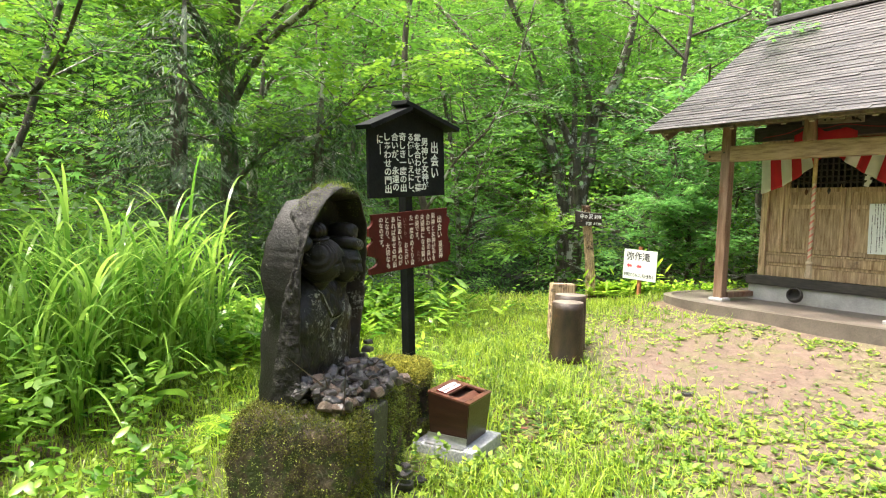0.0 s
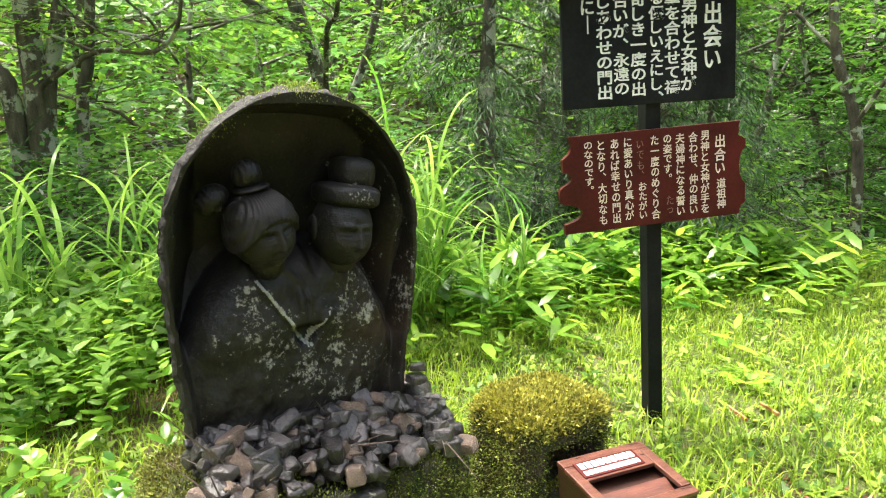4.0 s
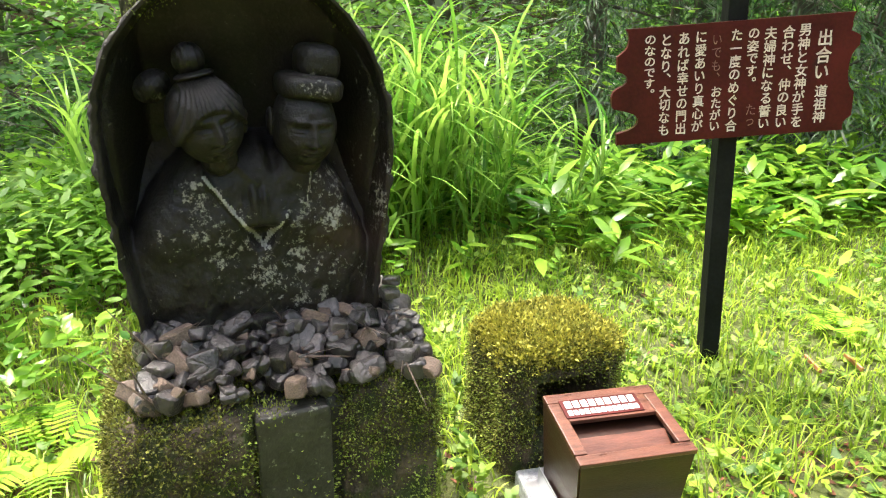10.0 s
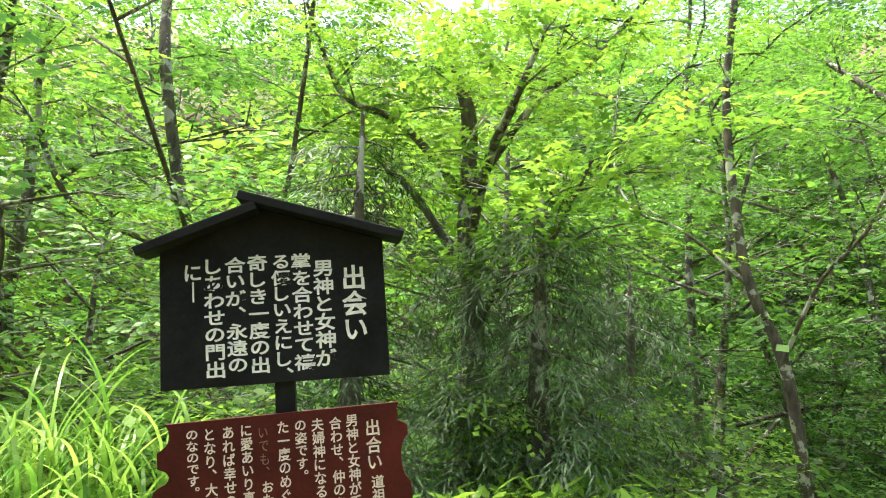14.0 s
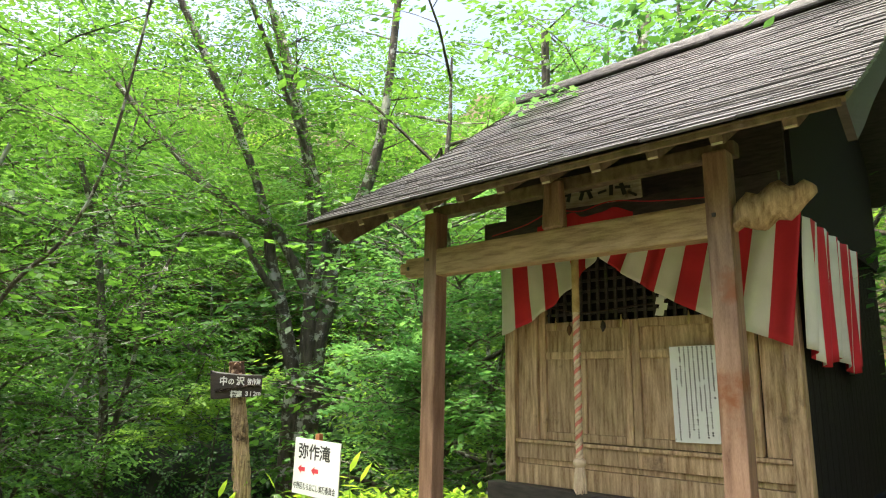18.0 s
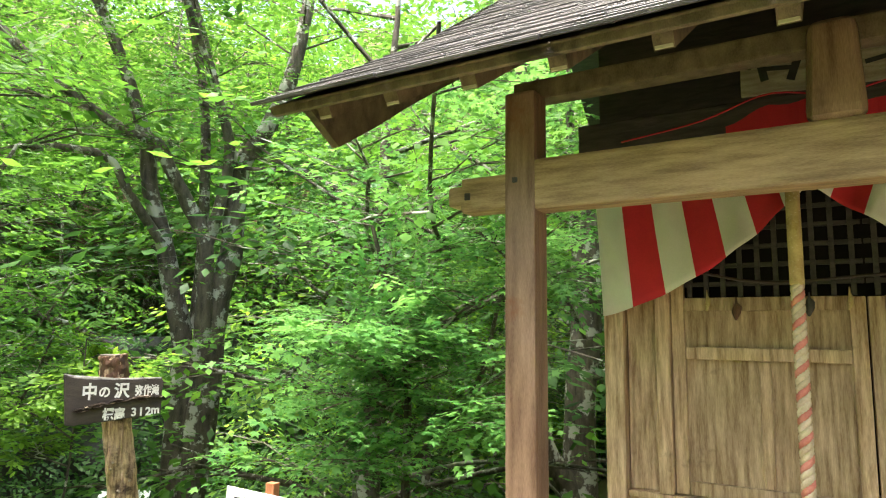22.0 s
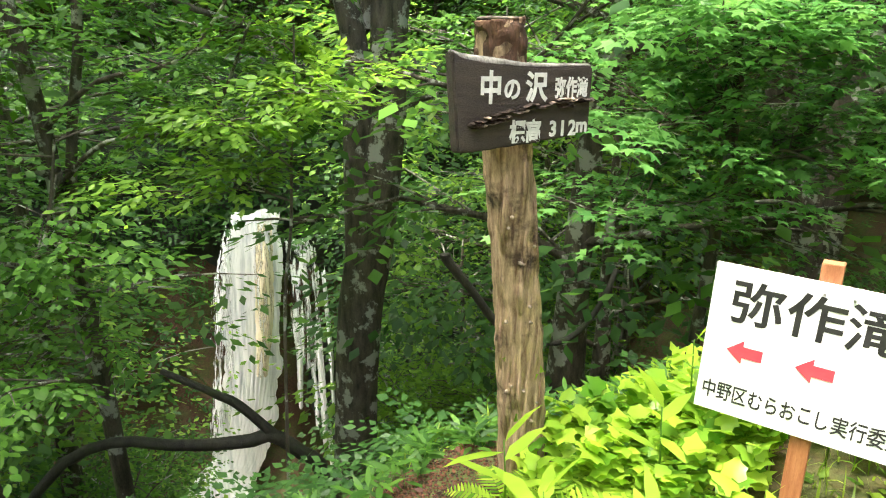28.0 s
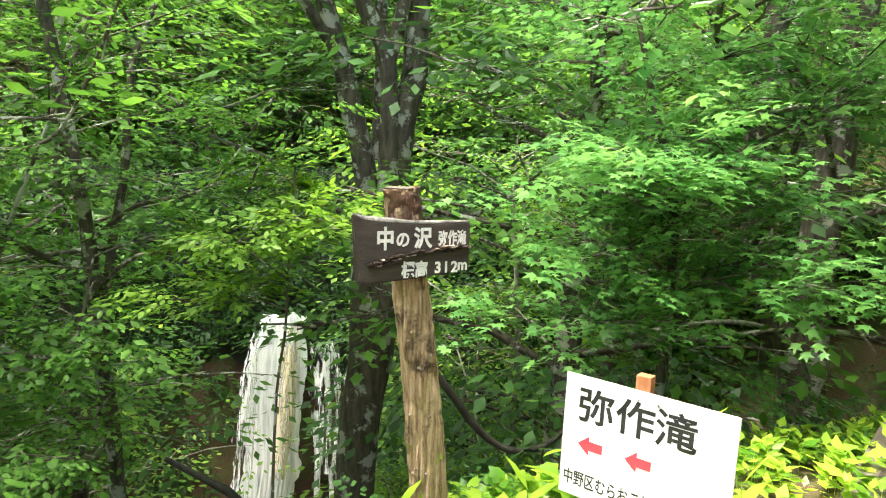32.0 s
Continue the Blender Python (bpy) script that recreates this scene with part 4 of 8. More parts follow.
part("tassel", tubes("tassel", tas, 5), m_rope_white, rope, "frayed pale tassel")


# paper streamer, charms on the lattice
def streamer():
    bm = bmesh.new()
    x, z = 0.0, 0.0
    for k in range(5):
        w, h = 0.07, 0.055
        c = [(x, -0.004 * k, z), (x + w, -0.004 * k - 0.006, z - 0.012), (x + w - 0.015, -0.004 * k - 0.006, z - h - 0.01), (x - 0.015, -0.004 * k, z - h)]
        bm.faces.new([bm.verts.new(p) for p in c])
        x += 0.028 * (1 if k % 2 == 0 else -1)
        z -= h * 0.82
    r = bmesh.ops.extrude_face_region(bm, geom=bm.faces[:])
    bmesh.ops.translate(bm, verts=[e for e in r["geom"] if isinstance(e, bmesh.types.BMVert)], vec=(0, 0.0015, 0))
    return bm


solo("paper_streamer", streamer(), m_paper, "folded white paper streamer hung before the lattice", "paper charm", SHRINE @ Matrix.Translation((1.70, 0.84, 2.14)))
solo("straw_rope", tube("straw_rope", curve_through([(0.62, 0.88, 2.05), (1.0, 0.86, 1.97), (1.43, 0.85, 1.99), (1.9, 0.86, 2.02), (2.25, 0.87, 2.0)], 40), np.full(40, 0.008), 6, 0.15),
     m_log_dark, "sagging old straw rope across the lattice", "rope", SHRINE)
for k, (u, z, mt, lab) in enumerate(((0.86, 1.80, m_log_bark, "small brown charm hanging from the lattice"), (1.19, 1.82, m_wood_dark, "small dark charm hanging from the lattice"),
                                     (0.72, 1.84, m_rope_yellow, "small straw charm hanging from the lattice"), (1.36, 1.84, m_rope_yellow, "small straw charm hanging from the lattice"),
                                     (1.93, 1.84, m_rope_yellow, "small straw charm hanging from the lattice"))):
    big = 1.0 if k < 2 else 0.6
    ch = tube("charm", [(0, 0, 0.10), (0, 0, 0.07), (0.004, 0, 0.05), (0, 0, 0.02), (-0.004, 0, -0.02 * big)], [0.003, 0.006, 0.02 * big, 0.022 * big, 0.005], 8, 0.1, k)
    solo("charm", ch, mt, lab, "charm", SHRINE @ Matrix.Translation((u, 0.885, z)), "charms on the lattice")


# name board under the eave and the paper notice
plaque = thing("name_board", "tilted weathered name board with worn black brush strokes", "sign", SHRINE @ pose(1.40, 0.40, 2.775, 10, 2))
part("board", box(0.84, 0.03, 0.26, 0.008), m_plaque, plaque)
for x, z, w, h, a in ((-0.27, 0.12, 0.026, 0.11, 8), (-0.25, 0.21, 0.06, 0.02, -14), (0.06, 0.15, 0.07, 0.022, 16), (0.07, 0.08, 0.06, 0.02, -10), (-0.20, 0.185, 0.11, 0.024, 10), (-0.22, 0.06, 0.026, 0.13, -12), (-0.15, 0.05, 0.026, 0.13, 18), (-0.19, 0.10, 0.10, 0.020, 4), (-0.06, 0.185, 0.10, 0.024, -8), (-0.07, 0.05, 0.026, 0.12, 25),
                      (0.0, 0.05, 0.026, 0.14, -20), (-0.03, 0.11, 0.09, 0.020, 0), (0.13, 0.185, 0.12, 0.024, 12), (0.12, 0.05, 0.026, 0.15, 5), (0.20, 0.15, 0.11, 0.022, -4), (0.19, 0.09, 0.10, 0.022, 6), (0.20, 0.04, 0.028, 0.10, -15), (0.24, 0.03, 0.06, 0.022, 30)):
    part("brush_stroke", box(w * 1.3, 0.004, h, 0.0015, (x * 1.45, -0.017, z), None, Matrix.Rotation(radians(a), 4, "Y"), segs=1), m_ink, plaque)
solo("cord", tube("cord", curve_through([(0.45, 0.30, 2.63), (0.82, 0.28, 2.67), (1.10, 0.27, 2.745), (1.36, 0.27, 2.70), (1.62, 0.27, 2.735), (1.95, 0.28, 2.68), (2.35, 0.30, 2.64)], 30), np.full(30, 0.004), 6), m_cloth_red,
     "thin twisted red cord strung above the beam", "cord", SHRINE)

# ---------- carved stone with two figures on a mossy base ----------
def sm(t):
    t = np.clip(t, 0, 1)
    return t * t * (3 - 2 * t)


STATUE = Matrix.Translation((-0.325, 3.60, 0.285)) @ Matrix.Rotation(radians(78.0), 4, "Z") @ Matrix.Diagonal((0.91, 1, 1, 1))   # x to the right seen from the front, -y to the front


def dome(x, z, cx, cz, rx, rz, base, h, tilt=0.0, p=2.0):
    """Height of a rounded form standing base above the niche."""
    c, s = math.cos(tilt), math.sin(tilt)
    dx, dz = x - cx, z - cz
    a, b2 = (c * dx + s * dz) / rx, (-s * dx + c * dz) / rz
    r = np.abs(a) ** p + np.abs(b2) ** p
    return np.where(r < 1, base + h * np.sqrt(np.clip(1 - r, 0, 1)), 0.0)


def seam(x, z, x0, z0, x1, z1, wide):
    """Nearness to a line on the face."""
    L = math.hypot(x1 - x0, z1 - z0)
    t = np.clip(((x - x0) * (x1 - x0) + (z - z0) * (z1 - z0)) / L ** 2, 0, 1)
    return np.exp(-(np.hypot(x - x0 - t * (x1 - x0), z - z0 - t * (z1 - z0)) / wide) ** 2)


def lattice(x, z, scale, seed):
    """Smooth noise between -1 and 1 over arrays."""
    g = np.random.default_rng(seed).uniform(-1, 1, (97, 97))
    a, b2 = x * scale + 40.0, z * scale + 40.0
    i, j = np.floor(a).astype(int), np.floor(b2).astype(int)
    u, v = sm(a - i), sm(b2 - j)
    at = lambda p, q: g[p % 97, q % 97]
    return (at(i, j) * (1 - u) + at(i + 1, j) * u) * (1 - v) + (at(i, j + 1) * (1 - u) + at(i + 1, j + 1) * u) * v


def relief(x, z, wid):
    """Depth of the carved face: a deep niche and two bodies standing shoulder to shoulder, palms joined."""
    edge = np.clip((wid - np.abs(x) - 0.012) / 0.032, 0, 1)
    top = np.clip((1.128 - z - 0.35 * x * x) / 0.045, 0, 1)
    inside = sm(np.minimum(edge, top))
    deep = 0.42 + 0.58 * sm((z - 0.34) / 0.36)
    d = -0.23 * inside * deep
    # bodies under one sloping line of shoulders
    line = np.interp(x, (-0.42, -0.375, -0.31, -0.25, -0.17, -0.06, 0.02, 0.10, 0.19, 0.26, 0.305, 0.355, 0.42), (0.30, 0.46, 0.57, 0.635, 0.70, 0.715, 0.72, 0.72, 0.70, 0.625, 0.545, 0.42, 0.25))
    q = np.clip((line - z) / 0.11, 0, 1)
    f = 0.185 * np.sqrt(np.clip(1 - (1 - q) ** 2, 0, 1)) * (1 - 0.45 * np.clip(np.abs(x + 0.01) / 0.36, 0, 1) ** 4)
    # arms coming round to the joined palms, sleeves falling below
    f = f + 0.020 * seam(x, z, -0.27, 0.47, -0.03, 0.49, 0.055) + 0.022 * seam(x, z, 0.26, 0.47, 0.06, 0.49, 0.055)
    f = f - 0.007 * seam(x, z, -0.30, 0.38, -0.05, 0.40, 0.03) - 0.007 * seam(x, z, 0.29, 0.38, 0.08, 0.41, 0.03)
    f = f - 0.030 * np.exp(-((x - 0.055) / 0.02) ** 2) * sm((z - 0.60) / 0.06) * (z < 0.72)
    for k in range(7):
        a = -0.27 + 0.09 * k
        f = f + 0.005 * seam(x, z, a, 0.36, a * 1.05, 0.02, 0.020)
    # staff beside the standing god
    for args in ((0.362, 0.83, 0.016, 0.135, 0.02, 0.035), (0.348, 0.965, 0.030, 0.014, 0.02, 0.035)):
        f = np.maximum(f, dome(x, z, *args))
    # collars
    for a in ((-0.153, 0.622, 0.007, 0.411), (0.077, 0.509, 0.007, 0.411), (0.165, 0.64, 0.145, 0.54), (-0.06, 0.66, 0.0, 0.60)):
        f = f + 0.012 * seam(x, z, *a, 0.009)
    f = f - 0.006 * seam(x, z, 0.175, 0.64, 0.155, 0.54, 0.008) - 0.008 * seam(x, z, -0.135, 0.585, 0.0, 0.40, 0.010)
    palms = np.maximum(dome(x, z, -0.010, 0.535, 0.020, 0.080, 0.165, 0.05, 0.10), dome(x, z, 0.020, 0.530, 0.018, 0.075, 0.165, 0.042, 0.04))
    f = np.maximum(f, palms - 0.006 * seam(x, z, 0.004, 0.61, 0.006, 0.47, 0.004))
    f = f - 0.09 * np.exp(-((x - 0.005) / (0.016 + 0.45 * np.clip(z - 0.40, 0, 0.1))) ** 4 - ((z - 0.445) / 0.032) ** 4)
    worn = 0.0035 * lattice(x, z, 30, 1) + 0.002 * lattice(x, z, 75, 2)
    return d + (1.15 * f * deep + worn) * inside


def ball(cx, cy, cz, rx, ry, rz, tilt=0.0, yaw=0.0, square=2.0, nod=0.0, shape=None, n=(48, 40)):
    """A rounded form set on the face; shape(direction, x, z) swells or cuts it along its radius."""
    th, ph = np.linspace(0.03, math.pi - 0.03, n[1]), np.linspace(0, 2 * math.pi, n[0], endpoint=False)
    T, P = np.meshgrid(th, ph, indexing="ij")
    d = np.stack([np.sin(T) * np.sin(P), -np.sin(T) * np.cos(P), np.cos(T)], -1)
    k = (np.abs(d) ** square).sum(-1) ** (-1 / square)
    p = d * k[..., None] * (rx, ry, rz)
    if shape is not None:
        p = p + d * shape(d, p[..., 0], p[..., 2])[..., None]
    turn = np.array((Matrix.Rotation(tilt, 3, "Y") @ Matrix.Rotation(yaw, 3, "Z") @ Matrix.Rotation(nod, 3, "X")))
    p = p.reshape(-1, 3) @ turn.T + (cx, cy, cz)
    i = np.arange(n[0] * n[1]).reshape(n[1], n[0])
    j = np.roll(i, -1, 1)
    return p, np.stack([i[:-1], i[1:], j[1:], j[:-1]], -1).reshape(-1, 4)


def features(d, x, z):
    """Brow, closed eyes, nose, mouth, cheeks and chin on the front of a head."""
    near = lambda cx, cz, rx, rz: np.exp(-((np.abs(x) - cx) / rx) ** 2 - ((z - cz) / rz) ** 2)
    mid = lambda cz, rx, rz: np.exp(-(x / rx) ** 2 - ((z - cz) / rz) ** 2)
    g = 0.020 * mid(-0.012, 0.012, 0.022) + 0.012 * mid(-0.026, 0.018, 0.009) + 0.006 * mid(0.018, 0.009, 0.02)
    g = g + 0.006 * near(0.036, 0.030, 0.026, 0.008) - 0.014 * near(0.036, 0.010, 0.024, 0.012) + 0.011 * near(0.037, 0.004, 0.019, 0.009) - 0.005 * near(0.037, 0.000, 0.020, 0.003)
    g = g + 0.006 * near(0.045, -0.028, 0.022, 0.022) - 0.008 * mid(-0.040, 0.020, 0.005)
    g = g + 0.009 * mid(-0.049, 0.021, 0.006) - 0.008 * mid(-0.0545, 0.022, 0.0028) + 0.008 * mid(-0.061, 0.017, 0.006) - 0.006 * mid(-0.071, 0.018, 0.006) + 0.006 * mid(-0.085, 0.020, 0.012)
    return g * sm((-d[..., 1] - 0.15) / 0.35)


def goddess(d, x, z):
    """A face under hair combed up from the brow."""
    hair = sm((z - 0.042 + 0.085 * np.abs(d[..., 0]) ** 2.2 + 0.03 * np.clip(d[..., 1], 0, 1)) / 0.008)
    comb = np.sin(np.arctan2(x, 0.16 - z) * 62)
    return features(d, x, z) * (1 - hair) + hair * (0.014 + 0.0030 * comb)


def combed(d, x, z):
    return 0.0022 * np.sin(x * 420) * sm((-d[..., 1]) / 0.4)


def carved_stone():
    """An arched slab with a hollowed face and two figures in high relief: one mesh."""
    nv, nu, ns = 250, 211, 9
    v = np.linspace(0, 1, nv)
    z = 1.155 * np.sin(v * math.pi / 2) ** 0.95
    wid = np.where(z < 0.70, 0.36 + 0.065 * sm(z / 0.70), 0.425 * np.sqrt(np.clip(1 - (np.clip(z - 0.70, 0, 1) / 0.457) ** 2.15, 0.0004, 1)))
    s = np.linspace(-1, 1, nu)
    s = np.sign(s) * np.abs(s) ** 0.88
    X, Z = wid[:, None] * s[None], np.repeat(z[:, None], nu, 1)
    Y = -relief(X, Z, np.repeat(wid[:, None], nu, 1) + 0 * X) - 0.006 * lattice(X, Z, 14, 3)
    front = np.stack([X, Y, Z], -1)
    # the hood leans forward a little
    front[..., 1] -= 0.045 * np.clip((Z - 0.75) / 0.4, 0, 1)
    ragged = np.stack([lattice(z, 0 * z + k, 14, 5) + 0.8 * lattice(z, 0 * z + k, 45, 6) for k in (0, 9)])
    front[..., 0] += 0.006 * np.where(X < 0, ragged[0][:, None], ragged[1][:, None]) * np.clip(np.abs(s)[None] - 0.90, 0, 1) / 0.10
    back = np.stack([X * 0.93, 0.245 + 0.03 * (1 - (Z / 1.2) ** 2) - 0.13 * sm((Z - 0.55) / 0.6) - 0.16 * sm((np.abs(X) / 0.42 - 0.70) / 0.3) + 0.012 * lattice(X, Z, 8, 7), Z * 0.985], -1)
    V = [front.reshape(-1, 3), back.reshape(-1, 3)]
    i = np.arange(nv * nu).reshape(nv, nu)
    j = i + nv * nu
    F = [np.stack([i[:-1, :-1], i[:-1, 1:], i[1:, 1:], i[1:, :-1]], -1).reshape(-1, 4), np.stack([j[:-1, :-1], j[1:, :-1], j[1:, 1:], j[:-1, 1:]], -1).reshape(-1, 4)]
    off = 2 * nv * nu
    # chipped side and top, in steps from front to back
    rim_front = np.concatenate([i[:, 0], i[-1, 1:-1], i[::-1, -1]])
    rim_back = rim_front + nv * nu
    flat = np.vstack(V)
    a, b2 = flat[rim_front], flat[rim_back]
    out = a - (0, 0, 0.55)
    out[:, 1] = 0
    out /= np.linalg.norm(out, axis=1, keepdims=True)
    along = np.cumsum(np.linalg.norm(np.diff(a, axis=0, prepend=a[:1]), axis=1))
    rings = [rim_front]
    for k in range(1, ns):
        u = k / ns
        chip = 0.012 + 0.016 * lattice(along, 0 * along + u, 16, 11) + 0.010 * lattice(along, 0 * along + 2 * u, 40, 12)
        V.append(a + (b2 - a) * u + out * chip[:, None] * math.sin(math.pi * u) ** 0.5)
        rings.append(off + np.arange(len(a)))
        off += len(a)
    rings.append(rim_back)
    n_rim = sum(len(f) for f in F)
    for p, q in zip(rings[:-1], rings[1:]):
        F.append(np.stack([p[:-1], p[1:], q[1:], q[:-1]], -1))
    F.append(np.stack([i[0, 1:], i[0, :-1], j[0, :-1], j[0, 1:]], -1))
    n_side = sum(len(f) for f in F)
    heads = [ball(-0.125, 0.035, 0.772, 0.097, 0.108, 0.107, -0.24, 0.16, 2.15, 0.16, goddess, (150, 120)),
             ball(0.152, 0.035, 0.755, 0.093, 0.104, 0.112, 0.05, 0.10, 2.25, 0.12, features, (150, 120)),
             ball(-0.160, 0.045, 0.930, 0.045, 0.050, 0.043, -0.2, shape=combed), ball(-0.150, 0.040, 0.892, 0.056, 0.060, 0.012, -0.2),
             ball(-0.262, 0.075, 0.862, 0.054, 0.052, 0.040, -0.5, shape=combed),
             ball(-0.030, 0.040, 0.772, 0.014, 0.030, 0.036, -0.24), ball(0.056, 0.050, 0.765, 0.013, 0.028, 0.040), ball(0.246, 0.050, 0.748, 0.013, 0.028, 0.040),
             ball(0.173, 0.045, 0.858, 0.097, 0.110, 0.038, 0.10, square=3.4), ball(0.203, 0.055, 0.922, 0.067, 0.080, 0.052, 0.08, square=3.0),
             ball(-0.10, 0.06, 0.675, 0.055, 0.06, 0.06), ball(0.150, 0.06, 0.660, 0.060, 0.06, 0.06)]
    for p, f in heads:
        p[:, 1] += 0.0022 * lattice(p[:, 0], p[:, 2], 45, 13)
        V.append(p)
        F.append(f + off)
        off += len(p)
    me = smooth(mesh_np("carved_stone", np.vstack(V), np.vstack(F)))
    for mt in (m_stone_dark, m_stone_rim, m_lichen):
        me.materials.append(mt)
    mi = np.zeros(len(me.polygons), np.int32)
    mi[n_rim:n_side] = 1
    # lichen along the worn edges of the collars
    fx, fz = X[:-1, :-1].ravel(), Z[:-1, :-1].ravel()
    crust = np.maximum(seam(fx, fz, -0.153, 0.622, 0.007, 0.411, 0.007), np.maximum(seam(fx, fz, 0.077, 0.509, 0.007, 0.411, 0.007), seam(fx, fz, 0.165, 0.64, 0.145, 0.54, 0.003)))
    mi[:len(fx)][(crust * (1 + 0.5 * lattice(fx, fz, 60, 21)) > 0.62)] = 2
    me.polygons.foreach_set("material_index", mi)
    return me


solo("stone_statue", carved_stone(), None, "dark weathered arched stone carved with a leaning pair, spotted with lichen", "statue", STATUE)


def boulder(sx, sy, sz, seed, flat=0.6, rough=0.10, sub=5, square=3.4):
    """A squarish worn rock standing on its base, with a flattened top."""
    bm = bmesh.new()
    bmesh.ops.create_icosphere(bm, subdivisions=sub, radius=1)
    off = Vector((seed * 3.1, seed * 1.7, seed))
    for v in bm.verts:
        c = v.co.normalized()
        k = (abs(c.x) ** square + abs(c.y) ** square + abs(c.z) ** square) ** (-1 / square)
        n1 = noise.fractal(c * 1.6 + off, 0.8, 2.0, 5)
        n2 = noise.noise(c * 9 + off)
        c = c * (k * (1 + rough * n1 + 0.018 * n2))
        v.co = Vector((c.x * sx / 2 * (1 - 0.12 * max(0, c.z)), c.y * sy / 2 * (1 - 0.10 * max(0, c.z)), max(-0.9, c.z) * sz / 2 + sz / 2))
    for f in bm.faces:
        f.smooth = True
    return bm


def worn_block(sx, sy, sz, cuts=26, seed=1, square=9.0, rough=0.03, taper=0.0, hole=None):
    """A hewn stone block on its base, edges worn round and faces uneven; hole: (x0, x1, z0, z1, depth) sunk into the front."""
    bm = bmesh.new()
    bmesh.ops.create_cube(bm, size=2)
    bmesh.ops.subdivide_edges(bm, edges=bm.edges[:], cuts=cuts, use_grid_fill=True)
    off = Vector((seed * 3.1, seed * 1.7, seed))
    for v in bm.verts:
        c = v.co.copy()
        k = (abs(c.x) ** square + abs(c.y) ** square + abs(c.z) ** square) ** (-1 / square)
        n1 = noise.fractal(c * 1.3 + off, 0.8, 2.0, 5) + 0.35 * noise.noise(c * 7 + off) + 0.25 * noise.noise(c * 17 + off)
        p = c * (k * (1 + rough * n1))
        t = 1 - taper * (p.z * 0.5 + 0.5)
        v.co = Vector((p.x * sx / 2 * t, p.y * sy / 2 * t, (p.z + 1) * sz / 2))
        if hole and c.y < -0.999 and hole[0] < v.co.x < hole[1] and hole[2] < v.co.z < hole[3]:
            v.co.y += hole[4]
    for f in bm.faces:
        f.smooth = True
    return bm


BASE = Matrix.Translation((-0.325, 3.60, -0.32)) @ Matrix.Rotation(radians(78), 4, "Z")
rock = thing("plinth", "mossy hewn plinth with a sunken front panel under the carved stone", "plinth", BASE)
part("base_core", worn_block(0.80, 0.56, 0.64, 22, 4, taper=0.03), m_panel_rock, rock, "smooth damp stone", Matrix.Translation((0.015, 0.06, 0)))
left_block = part("side_block", worn_block(0.40, 0.66, 0.665, 38, 2, 7.0, taper=0.07, rough=0.06), m_moss_rock, rock, "moss-covered stone block", Matrix.Translation((-0.260, 0.03, 0)))
right_block = part("side_block", worn_block(0.34, 0.60, 0.66, 38, 7, 7.0, taper=0.09, rough=0.06), m_moss_rock, rock, "moss-covered stone block", Matrix.Translation((0.305, 0.02, 0)))
front_panel = part("front_panel", worn_block(0.200, 0.10, 0.645, 24, 9, 26.0, 0.012, 0.0), m_panel_rock, rock, "sunken flat stone panel", Matrix.Translation((0.018, -0.225, 0)))


def moss_fur(shape_me, count, seed, low, high, upward=-0.4, keep=None):
    """Short moss tufts over a rock: tiny blades in clumps."""
    g = np.random.default_rng(seed)
    n = len(shape_me.polygons)
    cen, nor = np.zeros(n * 3, np.float32), np.zeros(n * 3, np.float32)
    shape_me.polygons.foreach_get("center", cen)
    shape_me.polygons.foreach_get("normal", nor)
    cen, nor = cen.reshape(-1, 3), nor.reshape(-1, 3)
    patch = np.array([noise.noise(Vector(c) * 4.5 + Vector((seed, 0, 0))) + 0.5 * noise.noise(Vector(c) * 21 + Vector((0, seed, 0))) for c in cen])
    ok = np.where((nor[:, 2] > upward) & (patch + 0.25 * nor[:, 2] > (0.0 if keep is None else keep)))[0]
    if shape_me.name.startswith("carved"):
        ok = ok[cen[ok, 2] > 1.02]
    pick = g.choice(ok, count)
    c = cen[pick] + g.normal(0, 0.014, (count, 3))
    d = nor[pick] + g.normal(0, 0.5, (count, 3)) + np.array([0, 0, 0.25])
    d /= np.linalg.norm(d, axis=1, keepdims=True)
    side = np.cross(d, g.normal(0, 1, (count, 3)))
    side /= np.linalg.norm(side, axis=1, keepdims=True) + 1e-9
    h = g.uniform(low, high, (count, 1))
    V = np.stack([c - side * h * 0.55 - 0.003 * nor[pick], c + side * h * 0.55 - 0.003 * nor[pick], c + d * h], 1).reshape(-1, 3)
    return mesh_np("moss", V, np.arange(count * 3).reshape(-1, 3))


for blk, mt, count, keep, seed, lab in ((left_block, m_moss, 52000, 0.02, 1, "olive green moss"), (right_block, m_moss, 26000, 0.05, 5, "olive green moss"), (right_block, m_moss_pale, 22000, 0.02, 6, "fresh pale green moss"),
                                       (left_block, m_moss_pale, 15000, 0.08, 9, "fresh pale green moss"), (front_panel, m_moss_pale, 900, 0.10, 7, "sparse pale moss")):
    part("moss_cover", moss_fur(blk.data, count, seed, 0.003, 0.009, -0.8, keep), mt, blk, lab)["kind"] = "stuff"
rock2 = thing("hollowed_stone", "mossy square-holed stone block capped with thick yellow-green moss", "stone block", Matrix.Translation((-0.11, 4.535, -0.26)) @ Matrix.Rotation(radians(79), 4, "Z"))
hollow = part("block", worn_block(0.45, 0.38, 0.575, 38, 5, 7.0, 0.045, 0.03, (-0.135, 0.145, 0.20, 0.455, 0.26)), m_moss_rock, rock2)
part("moss_cover", moss_fur(hollow.data, 46000, 3, 0.005, 0.014, 0.35, -0.6), m_moss_gold, hollow, "thick yellow-green moss cap")["kind"] = "stuff"
